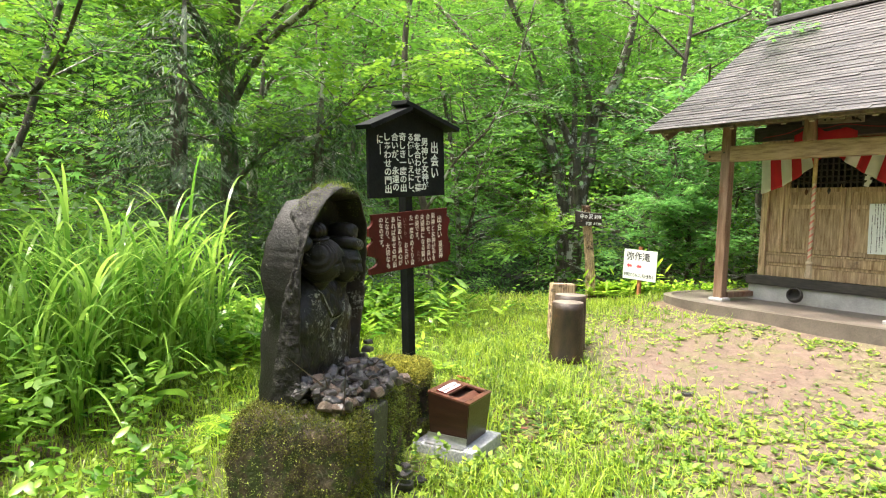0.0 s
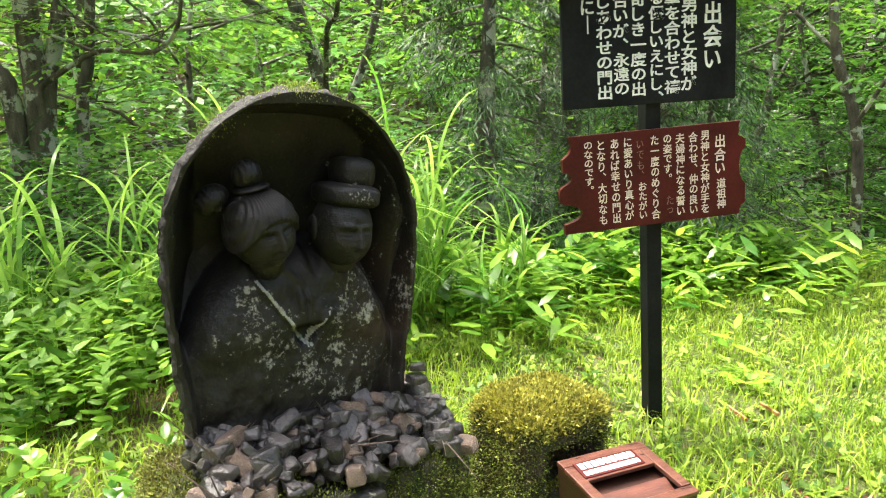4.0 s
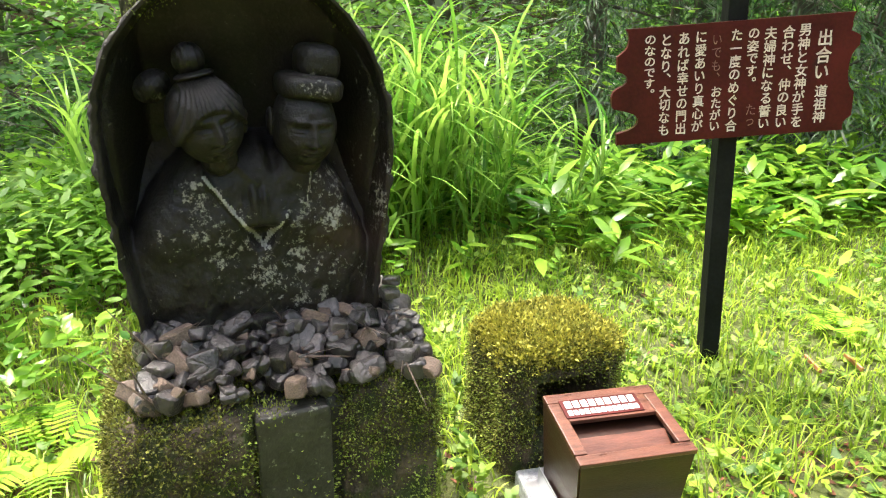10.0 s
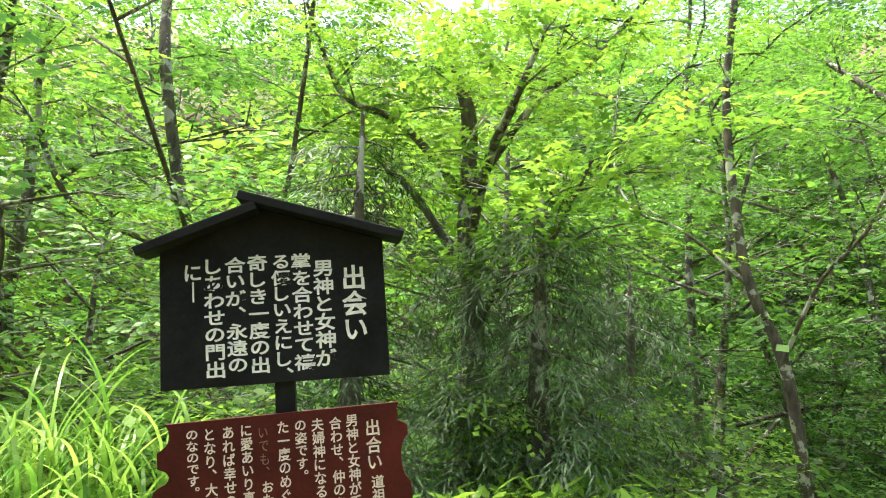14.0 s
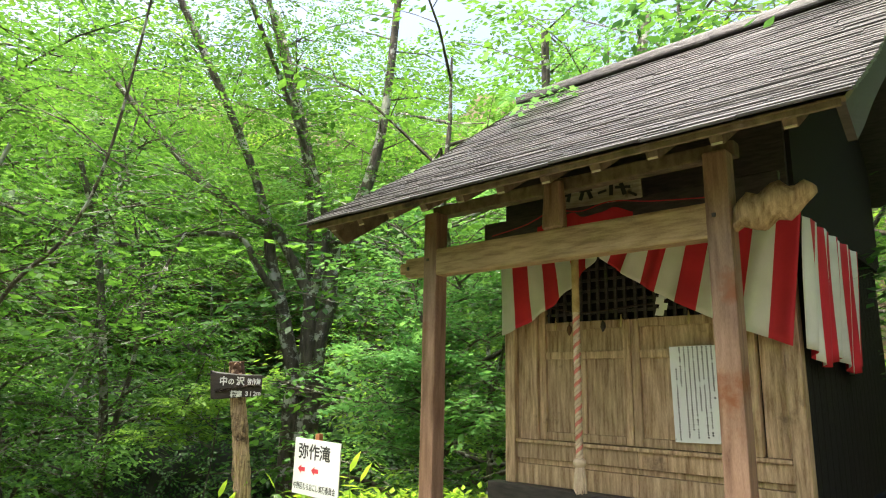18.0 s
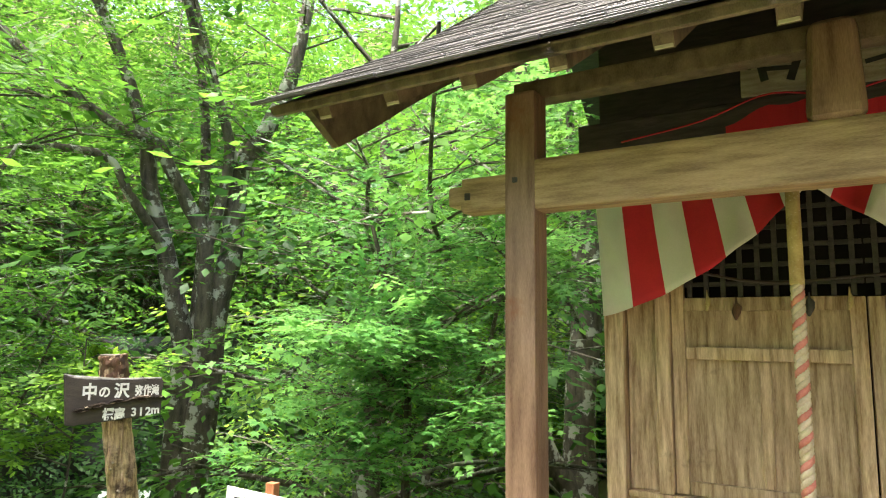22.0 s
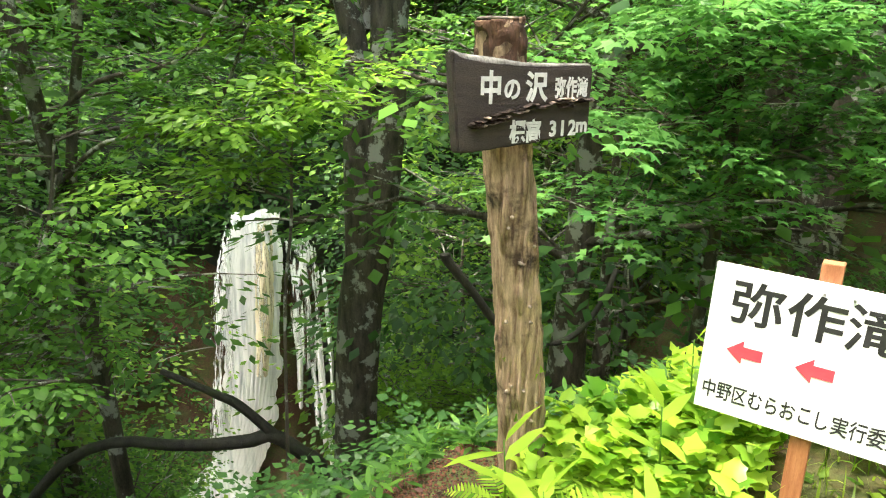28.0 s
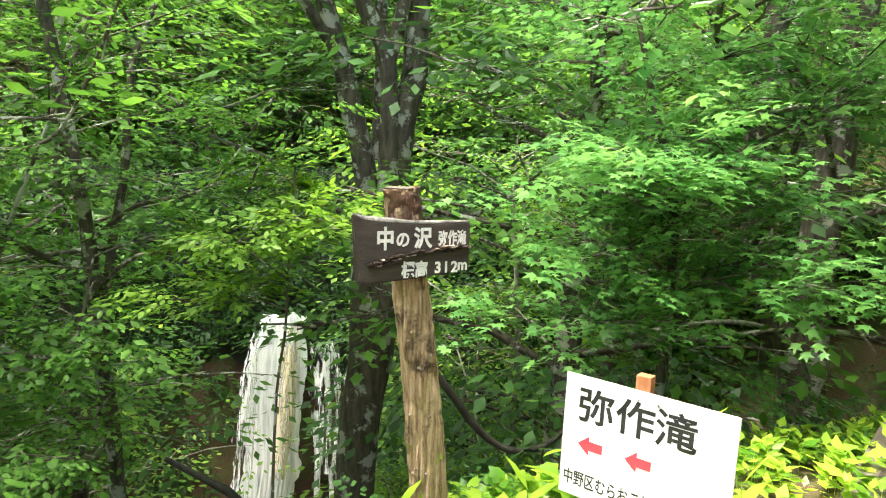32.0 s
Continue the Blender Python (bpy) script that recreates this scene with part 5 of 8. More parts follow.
part("moss_cover", moss_fur(hollow.data, 52000, 4, 0.003, 0.008, -0.8, -0.3), m_moss, hollow, "thin olive moss")["kind"] = "stuff"
part("moss_cover", moss_fur(hollow.data, 30000, 14, 0.003, 0.008, -0.6, -0.2), m_moss_pale, hollow, "fresh pale green moss")["kind"] = "stuff"


cap = moss_fur(bpy.data.objects["stone_statue"].data, 4200, 8, 0.0015, 0.0035, 0.5, 0.0)
tagged(part("moss", cap, m_moss_pale, None, "", STATUE), "thin yellow-green moss on top of the carved stone", "moss", kind="stuff")


# stones heaped before the figures
def pebble(seed):
    r = random.Random(seed * 17 + 3)
    bm = bmesh.new()
    for sx, sy, sz in [(a, b2, c) for a in (-1, 1) for b2 in (-1, 1) for c in (-1, 1)]:
        bm.verts.new((sx * r.uniform(0.5, 0.95), sy * r.uniform(0.5, 0.95), sz * r.uniform(0.45, 0.95)))
    for k in range(7):
        bm.verts.new(Vector((r.gauss(0, 1), r.gauss(0, 1), r.gauss(0, 1))).normalized() * r.uniform(0.8, 1.1))
    bmesh.ops.convex_hull(bm, **{"input": bm.verts[:]})
    bmesh.ops.bevel(bm, geom=bm.edges[:], offset=0.17, segments=2, affect="EDGES", profile=0.55)
    me = bpy.data.meshes.new("pebble")
    bm.to_mesh(me)
    bm.free()
    return me


pebbles = [pebble(k) for k in range(14)]
for k, me in enumerate(pebbles):
    me.materials.append(m_pebble_tan if k > 11 else m_pebble)
g = random.Random(4)


def heap(x, y):
    """Top of the stone heap over the base, in the frame of the carved stone."""
    return 0.065 + 0.135 * float(sstep(-0.30, -0.04, y)) * (0.75 + 0.25 * math.cos(3 * x + 0.8) + 0.25 * float(sstep(0.05, 0.35, x)))


for k in range(330):
    x, y = g.uniform(-0.40, 0.43), g.uniform(-0.225, 0.02)
    if k % 5 == 0:
        x, y = g.uniform(0.40, 0.47), g.uniform(-0.26, 0.16)
    size = g.choice((0.014, 0.017, 0.020, 0.024, 0.030, 0.040))
    down = g.random() ** 2 * 0.6
    top = heap(x, y)
    m = STATUE @ Matrix.Translation((x, y, 0.055 + (top - 0.065) * (1 - down) + 0.25 * size)) @ Euler((g.gauss(0, 0.45), g.gauss(0, 0.45), g.uniform(0, 6.28))).to_matrix().to_4x4() @ Matrix.Diagonal((size * g.uniform(1.0, 1.5) / 0.91, size, size * g.uniform(0.6, 0.95), 1))
    me = pebbles[g.randrange(12, 14)] if g.random() < 0.24 else pebbles[g.randrange(12)]
    ob = new("stone", me)
    ob.matrix_basis = m
    tagged(ob, "tan broken stone in the heap" if me is pebbles[12] or me is pebbles[13] else "grey angular fist-sized stone in the heap", "stone", "stones heaped at the carved figures")
for k, (x, y, z, s) in enumerate(((0.02, -0.42, -0.475, 0.05), (0.11, -0.40, -0.47, 0.055), (0.055, -0.41, -0.405, 0.045), (0.06, -0.41, -0.345, 0.034), (0.065, -0.41, -0.30, 0.024), (-0.06, -0.41, -0.48, 0.05), (0.05, -0.50, -0.49, 0.055), (0.30, -0.42, -0.46, 0.04),
                                  (0.40, -0.04, 0.225, 0.034), (0.405, -0.04, 0.265, 0.026))):
    ob = new("stone", pebbles[k % 8])
    ob.matrix_basis = STATUE @ Matrix.Translation((x, y, z + 0.02)) @ Matrix.Rotation(k, 4, "Z") @ Matrix.Diagonal((s * 1.3, s, s * 0.6, 1))
    tagged(ob, "flat grey stone piled by the boulder", "stone", "stones piled at the foot of the boulder")

# ---------- the roofed sign with two boards ----------
SIGN_YAW = 53.5
SIGN = Matrix.Translation((-0.120, 5.66, -0.215)) @ Matrix.Rotation(radians(SIGN_YAW), 4, "Z") @ Matrix.Rotation(radians(-5.0), 4, "Y") @ Matrix.Diagonal((1.036, 1, 1.002, 1))   # x to the right seen from the front
sign = thing("signpost", "black roofed sign with white lettering above a dark red board", "sign", SIGN)
part("post", box(0.075, 0.085, 1.80, 0.006, (0, 0.045, 0)), m_black_paint, sign)


RIDGE_X = -0.075


def gabled_board():
    bm = bmesh.new()
    pts = [(-0.447, 1.686), (0.404, 1.682), (0.403, 2.235), (RIDGE_X, 2.385), (-0.442, 2.235)]
    f = bm.faces.new([bm.verts.new((x, -0.022, z)) for x, z in pts])
    r = bmesh.ops.extrude_face_region(bm, geom=[f])
    bmesh.ops.translate(bm, verts=[e for e in r["geom"] if isinstance(e, bmesh.types.BMVert)], vec=(0, 0.024, 0))
    bmesh.ops.recalc_face_normals(bm, faces=bm.faces[:])
    bmesh.ops.bevel(bm, geom=bm.edges[:], offset=0.003, segments=1, affect="EDGES")
    return bm


upper = part("upper_board", gabled_board(), m_black_paint, sign)
# two roof boards, the longer one riding over the other at the ridge
for x0, z0, x1, z1 in ((RIDGE_X - 0.06, 2.423, 0.480, 2.232), (RIDGE_X + 0.005, 2.378, -0.505, 2.218)):
    L, tilt = math.hypot(x1 - x0, z1 - z0), math.atan2(z1 - z0, x1 - x0)
    bm = box(L, 0.17, 0.036, 0.005, (L / 2, 0, -0.018))
    part("roof_slat", bm, m_black_paint, sign, "", Matrix.Translation((x0, -0.045, z0)) @ Matrix.Rotation(-tilt, 4, "Y"))
    part("slat_end", box(0.012, 0.150, 0.020, 0.003, (L + 0.002, 0, -0.012)), m_stake, sign.children[-1], "bare weathered wood at the board end")
cols = [("出会い", 0.283, 2.135, 0.098, 0.315), ("男神と女神が", 0.164, 2.161, 0.082, 0.428), ("掌を合わせて禱", 0.082, 2.192, 0.080, 0.469), ("る優しいえにし、", 0.005, 2.193, 0.074, 0.515),
        ("奇しき一度の出", -0.083, 2.195, 0.078, 0.471), ("合いが、永遠の", -0.166, 2.190, 0.078, 0.459), ("しあわせの門出", -0.247, 2.189, 0.080, 0.471), ("に｜", -0.322, 2.172, 0.072, 0.151)]
for text, x, ztop, w, h in cols:
    write(text, x, ztop, w, h, -0.0225, m_white_letter, upper, 0.022)


def ragged_board(w, h, seed, dep=0.026):
    """A plank board whose ends are cut in rounded scallops."""
    bm = bmesh.new()
    z = np.linspace(-h / 2, h / 2, 41)
    bite = lambda zc, deep, half: deep * np.sqrt(np.clip(1 - ((z - zc) / half) ** 2, 0, 1))
    right = w / 2 - bite(0.012, 0.032, 0.085) - bite(-0.215, 0.030, 0.035) - bite(0.20, 0.036, 0.045) - bite(0.16, 0.02, 0.014)
    left = -w / 2 + bite(0.035, 0.040, 0.030) + bite(-0.135, 0.085, 0.045) + bite(0.19, 0.045, 0.055) - bite(-0.045, 0.022, 0.045)
    pts = list(zip(right, z)) + list(zip(left[::-1], z[::-1]))
    f = bm.faces.new([bm.verts.new((x, -dep / 2, c)) for x, c in pts])
    r = bmesh.ops.extrude_face_region(bm, geom=[f])
    bmesh.ops.translate(bm, verts=[e for e in r["geom"] if isinstance(e, bmesh.types.BMVert)], vec=(0, dep, 0))
    bmesh.ops.recalc_face_normals(bm, faces=bm.faces[:])
    return bm


lower = part("lower_board", ragged_board(0.92, 0.462, 3), m_red_paint, sign, "dark red board with ragged ends", Matrix.Translation((0.0, -0.012, 1.335)) @ Matrix.Rotation(radians(-0.8), 4, "Y"))
cols = [("出合い", 0.327, 0.175, 0.060, 0.199, 1), ("道祖神", 0.333, -0.040, 0.050, 0.155, 1), ("男神と女神が手を", 0.248, 0.202, 0.048, 0.411, 1), ("合わせ、仲の良い", 0.188, 0.199, 0.048, 0.407, 1), ("夫婦神になる誓い", 0.121, 0.200, 0.048, 0.407, 1),
        ("の姿です。", 0.057, 0.202, 0.046, 0.240, 1), ("たっ", 0.066, -0.095, 0.044, 0.104, 0), ("た一度のめぐり合", -0.007, 0.204, 0.046, 0.411, 1), ("いでも、", -0.080, 0.190, 0.040, 0.200, 0), ("おたがい", -0.072, -0.015, 0.044, 0.187, 1),
        ("に愛あいり真心が", -0.141, 0.205, 0.046, 0.402, 1), ("あれば幸せの門出", -0.206, 0.205, 0.046, 0.410, 1), ("となり、大切なも", -0.273, 0.205, 0.046, 0.411, 1), ("のなのです。", -0.335, 0.205, 0.046, 0.256, 1)]
for text, x, ztop, w, h, clear_ in cols:
    write(text, x, ztop, w, h, -0.0132, m_pink_letter if clear_ else m_worn_letter, lower, 0.018 if clear_ else -0.004)


# ---------- log post with the brown board ----------
LOG = Matrix.Translation((2.385, 12.66, -0.10))
log_post = thing("log_signpost", "rough debarked log post carrying a dark brown board with white lettering", "sign", LOG)


def furrowed(bm, deep, around=34.0, along=3.2):
    """Splits the skin of a stem into upright fibres and shallow hollows."""
    bm.normal_update()
    for v in bm.verts:
        c = v.co
        f = noise.noise((c.x * around, c.y * around, c.z * along)) + 0.6 * noise.noise((c.x * 2.3 * around, c.y * 2.3 * around, c.z * 2.6 * along + 9))
        lump = noise.noise((c.x * 9, c.y * 9, c.z * 5 + 3))
        v.co = c + v.normal * (deep * (0.75 * f - 0.5 * abs(f)) + 0.006 * lump)
    return bm


part("post", furrowed(tube("post", curve_through([(0, 0, -0.1), (-0.035, -0.02, 0.4), (-0.08, -0.04, 0.85), (-0.15, -0.065, 1.35), (-0.19, -0.075, 1.74)], 130), np.linspace(0.094, 0.078, 130), 72, 0.02, 2), 0.009), m_log, log_post)
part("top_bark", furrowed(tube("top_bark", curve_through([(-0.155, -0.067, 1.42), (-0.172, -0.071, 1.58), (-0.19, -0.075, 1.738)], 30), np.linspace(0.086, 0.081, 30), 64, 0.04, 5), 0.009, 26.0), m_log_bark, log_post, "red-brown bark left on the top")
gk = random.Random(31)
for k in range(26):
    z, a = gk.uniform(0.1, 1.3), radians(gk.uniform(-150, -20))
    x, y, r = -0.115 * z, -0.05 * z, 0.091 - 0.006 * z
    part("bark_strip", tube("bark_strip", [(x + r * math.cos(a), y + r * math.sin(a), z), (x - 0.006 + (r + 0.006) * math.cos(a), y + (r + 0.006) * math.sin(a), z + 0.08), (x - 0.014 + r * math.cos(a + 0.05), y - 0.006 + r * math.sin(a + 0.05), z + gk.uniform(0.16, 0.3))], [0.004, gk.uniform(0.008, 0.014), 0.003], 6), m_log, log_post)
for k in range(14):
    z, a = gk.uniform(0.25, 1.25), radians(gk.uniform(-140, -40))
    part("small_fungus", tube("small_fungus", [(-0.115 * z + 0.086 * math.cos(a), -0.05 * z + 0.086 * math.sin(a), z), (-0.115 * z + 0.1 * math.cos(a), -0.05 * z + 0.1 * math.sin(a), z + 0.002)], [0.008, 0.005], 7), m_fungus, log_post)
part("post_end", tube("post_end", [(-0.19, -0.075, 1.735), (-0.19, -0.075, 1.744)], [0.077, 0.072], 22, 0.03, 2), m_log_end, log_post)
for k, (z, a) in enumerate(((0.45, -100), (0.86, -75), (1.12, -110), (0.22, -60))):
    x = -0.105 * z
    part("knot", tube("knot", [(x + 0.07 * math.cos(radians(a)), 0.07 * math.sin(radians(a)), z), (x + 0.095 * math.cos(radians(a)), 0.095 * math.sin(radians(a)), z + 0.004)], [0.03, 0.018], 10, 0.1, k), m_log, log_post)
WPB = Matrix.Translation((-0.152, -0.215, 1.493)) @ Matrix.Rotation(radians(17.0), 4, "Z")


def plank_sign():
    bm = bmesh.new()
    top = [(-0.27, 0.145), (-0.23, 0.125), (-0.12, 0.112), (0.0, 0.104), (0.12, 0.103), (0.262, 0.106)]
    bot = [(0.262, -0.10), (0.14, -0.118), (0.0, -0.128), (-0.13, -0.137), (-0.245, -0.142)]
    f = bm.faces.new([bm.verts.new((x, -0.02, z)) for x, z in bot[::-1] + top[::-1]])
    r = bmesh.ops.extrude_face_region(bm, geom=[f])
    bmesh.ops.translate(bm, verts=[e for e in r["geom"] if isinstance(e, bmesh.types.BMVert)], vec=(0, 0.045, 0))
    bmesh.ops.recalc_face_normals(bm, faces=bm.faces[:])
    bmesh.ops.bevel(bm, geom=bm.edges[:], offset=0.006, segments=2, affect="EDGES")
    bmesh.ops.triangulate(bm, faces=bm.faces[:])
    for _ in range(3):
        bmesh.ops.subdivide_edges(bm, edges=[e for e in bm.edges if e.calc_length() > 0.02], cuts=1, use_grid_fill=True)
    for v in bm.verts:
        c = v.co
        v.co = c + Vector((0.004 * noise.noise(c * 22), 0.003 * noise.noise((c.x * 9, c.y * 9, c.z * 60)) if c.y > -0.019 else 0.0, 0.004 * noise.noise(c * 26 + Vector((5, 1, 2)))))
    return bm


plank = part("board", plank_sign(), m_board_brown, log_post, "dark brown bark-edged board", WPB)
for text, x, z, w, h, mt in (("中", -0.135, 0.046, 0.082, 0.098, m_white_letter), ("の", -0.057, 0.038, 0.066, 0.072, m_white_letter), ("沢", 0.036, 0.045, 0.084, 0.092, m_white_letter), ("弥作滝", 0.175, 0.042, 0.135, 0.066, m_white_letter),
                             ("標高", 0.0, -0.087, 0.122, 0.072, m_white_letter), ("312m", 0.168, -0.084, 0.160, 0.066, m_white_letter)):
    write(text, x - w / 2, z, w, h, -0.0205, mt, plank, 0.034, True)
g = random.Random(8)
for k in range(64):
    first = k < 36
    q = g.random()
    x = -0.20 + 0.235 * q if first else 0.04 + 0.215 * q
    z = (-0.062 + 0.050 * q if first else -0.010 + 0.012 * q) + g.choice((-0.012, -0.004, 0.004, 0.012)) * (0.6 + 0.4 * math.sin(3 * q))
    fg = bmesh.new()
    bmesh.ops.create_icosphere(fg, subdivisions=2, radius=1)
    w = g.uniform(0.010, 0.026)
    for v in fg.verts:
        edge = 1 + 0.3 * math.sin(7 * v.co.x + k)
        v.co = Vector((v.co.x * w, v.co.y * 0.017 * edge, v.co.z * 0.0022 + 0.002 * math.sin(v.co.x * 5 + k) - 0.002 * abs(v.co.y)))
    part("bracket_fungus", fg, m_log_dark if k % 6 else m_fungus, plank, "", Matrix.Translation((x, -0.023, z)) @ Matrix.Rotation(g.uniform(-0.2, 0.05), 4, "Y"))
part("bark_edge", tube("bark_edge", [(-0.268, 0.0, 0.146), (-0.23, 0.0, 0.128), (-0.12, 0.0, 0.115), (0.0, 0.0, 0.107), (0.12, 0.0, 0.106), (0.26, 0.0, 0.109)], [0.006, 0.009, 0.011, 0.010, 0.009, 0.006], 8, 0.25), m_bark_pale, plank, "pale greenish bark edge")
# small yellow leaves on the post
for k, (z, a) in enumerate(((0.42, -120), (0.47, -95), (0.52, -80), (0.36, -70), (0.33, -110), (0.55, -130))):
    lf = bmesh.new()
    lf.faces.new([lf.verts.new(p) for p in ((0, 0, 0), (0.02, -0.01, 0.018), (0, -0.014, 0.045), (-0.02, -0.006, 0.02))])
    part("leaf", lf, m_lime, log_post, "small yellow-green leaf", Matrix.Translation((-0.03 * z * 2 + 0.09 * math.cos(radians(a)), 0.09 * math.sin(radians(a)), z)) @ Matrix.Rotation(k, 4, "Y"))

# ---------- white notice on a stake ----------
NOTICE = Matrix.Translation((3.104, 12.05, 0.035)) @ Matrix.Rotation(radians(-49.3), 4, "Z")
notice = thing("notice_sign", "white lettered board with red arrows on a reddish stake", "sign", NOTICE)
part("board", box(0.70, 0.012, 0.535, 0.002, (0, 0, 0.305)), m_sheet_white, notice, "", Matrix.Rotation(radians(1.6), 4, "Y"))
panel = notice.children[0]
part("stake", box(0.062, 0.05, 1.02, 0.005, (0.0, 0.032, -0.12)), m_stake, notice, "reddish square stake")
part("rear_batten", box(0.5, 0.02, 0.04, 0.003, (0, 0.017, 0.56)), m_stake, notice)
for text, x, z, w, h, mt in (("弥作滝", -0.039, 0.722, 0.50, 0.160, m_ink), ("中野区むらおこし実行委員会", -0.011, 0.386, 0.645, 0.072, m_ink)):
    write(text, x - w / 2, z, w, h, -0.0066, mt, panel, 0.016 if len(text) < 5 else 0.010, True)
for x in (-0.220, -0.012):
    ar = bmesh.new()
    pts = [(-0.055, 0), (-0.005, 0.042), (-0.005, 0.02), (0.055, 0.02), (0.055, -0.02), (-0.005, -0.02), (-0.005, -0.042)]
    f = ar.faces.new([ar.verts.new((a, 0, b2)) for a, b2 in pts])
    r = bmesh.ops.extrude_face_region(ar, geom=[f])
    bmesh.ops.translate(ar, verts=[e for e in r["geom"] if isinstance(e, bmesh.types.BMVert)], vec=(0, 0.0015, 0))
    bmesh.ops.recalc_face_normals(ar, faces=ar.faces[:])
    part("arrow", ar, m_arrow_red, panel, "red arrow", Matrix.Translation((x, -0.0078, 0.546)))
for x in (-0.03, 0.05):
    part("nail", box(0.008, 0.004, 0.008, 0.001, (x, -0.008, 0.80)), m_metal_sheet, panel)

# ---------- paper notice on the shrine wall ----------
sheet = thing("paper_notice", "white paper sheet of fine black print pinned to boards", "notice", SHRINE @ Matrix.Translation((2.04, 0.878, 0.94)) @ Matrix.Rotation(radians(-1.0), 4, "Y"))
part("paper", box(0.53, 0.003, 0.72, 0.0005), m_paper, sheet)
me = fitted(letters("大山祇神社の起源と深く関わる「不動滝」「弥作滝」に", 0.03, True, 0.9, 0.0003), 0.023, 0.70)
part("print_line", me, m_ink, sheet, "", Matrix.Translation((0.245, -0.0026, 0.365)))
me = fitted(letters("ご参拝ください。", 0.03, True, 0.9, 0.0003), 0.023, 0.22)
part("print_line", me, m_ink, sheet, "", Matrix.Translation((0.205, -0.0026, 0.60)))
for k in range(12):
    n = (31, 31, 31, 18, 30, 31, 22, 31, 29, 31, 14, 24)[k]
    part("print_line", bars(int(n * 1.25), 0.69, 0.0145, 0.0035, k), m_ink, sheet, "", Matrix.Translation((0.165 - 0.035 * k, -0.0023, 0.715 if k != 11 else 0.55)))
for x, z in ((-0.26, 0.72), (0.26, 0.72), (-0.26, 0.02), (0.26, 0.02)):
    part("pin", tube("pin", [(x, -0.002, z), (x, -0.007, z)], [0.006, 0.004], 8), m_metal_sheet, sheet)

# ---------- offertory box on a granite slab ----------
BOX = Matrix.Translation((0.32, 4.435, -0.20)) @ Matrix.Rotation(radians(68.4), 4, "Z")     # x to the right seen from the front, -y to the front
slab = solo("granite_slab", box(0.47, 0.42, 0.085, 0.012), m_granite, "grey granite slab bedded in the grass under the offertory box", "slab", BOX)
coffer = thing("offertory_box", "dark brown wooden offertory box with a slot and sloping lid", "box", BOX @ Matrix.Translation((0, 0.0, 0.085)))


def box_body():
    bm = bmesh.new()
    lo = [(-0.165, -0.125), (0.165, -0.125), (0.165, 0.125), (-0.165, 0.125)]
    hi = [(-0.185, -0.145, 0.275), (0.185, -0.145, 0.275), (0.185, 0.145, 0.315), (-0.185, 0.145, 0.315)]
    a = [bm.verts.new((x, y, 0)) for x, y in lo]
    b2 = [bm.verts.new(p) for p in hi]
    c = [bm.verts.new((p[0] * 0.88, p[1] * 0.86, p[2] - 0.035)) for p in hi]
    bm.faces.new(a[::-1])
    for k in range(4):
        j = (k + 1) % 4
        bm.faces.new((a[k], a[j], b2[j], b2[k]))
        bm.faces.new((b2[k], b2[j], c[j], c[k]))
    bm.faces.new(c)
    bmesh.ops.bevel(bm, geom=[e for e in bm.edges if e.calc_length() > 0.2], offset=0.005, segments=2, affect="EDGES")
    return bm


part("body", box_body(), m_brown_lacquer, coffer)


def lid_plane(x, y, up=0.0):
    return Vector((x, y, 0.277 + (y + 0.145) / 0.29 * 0.042 + up))


for name, x, y, w, d in (("lid_rail", 0, -0.128, 0.37, 0.036), ("lid_rail", 0, 0.128, 0.37, 0.04), ("lid_stile", -0.165, 0, 0.04, 0.215), ("lid_stile", 0.165, 0, 0.04, 0.215), ("lid_board", 0, 0.066, 0.288, 0.085)):
    m = Matrix.Translation(lid_plane(x, y, -0.01)) @ Matrix.Rotation(math.atan2(0.042, 0.29), 4, "X")
    part(name, box(w, d, 0.016, 0.003), m_lid, coffer, "", m)
m = Matrix.Translation(lid_plane(0, -0.065, -0.035)) @ Matrix.Rotation(0.5, 4, "X")
part("slot_board", box(0.288, 0.085, 0.012, 0.003), m_lid, coffer, "sunken red-brown board behind the slot", m)
lab = part("label", box(0.26, 0.075, 0.004, 0.001), m_red_paint, coffer, "small worn red and white label", Matrix.Translation(lid_plane(-0.02, 0.068, 0.008)) @ Matrix.Rotation(0.2, 4, "X"))
for r in range(2):
    tb = bmesh.new()
    for k in range(9 if r == 0 else 13):
        w = 0.24 / (9 if r == 0 else 13)
        box(w * 0.75, (0.028, 0.02)[r], 0.0015, 0, (-0.12 + w * (k + 0.5), 0.016 - 0.034 * r, 0.0035), tb)
    part("lettering", tb, m_white_letter, lab)
ang = bmesh.new()
box(0.05, 0.27, 0.004, 0, (-0.205, 0, 0.001), ang)
box(0.004, 0.27, 0.06, 0, (-0.180, 0, 0.001), ang)
flash = part("angle_strip", ang, m_metal_sheet, coffer, "bare metal angle strip")
part("bolt", tube("bolt", [(-0.212, -0.02, 0.004), (-0.212, -0.02, 0.016)], [0.012, 0.008], 8), m_wood_dark, flash)


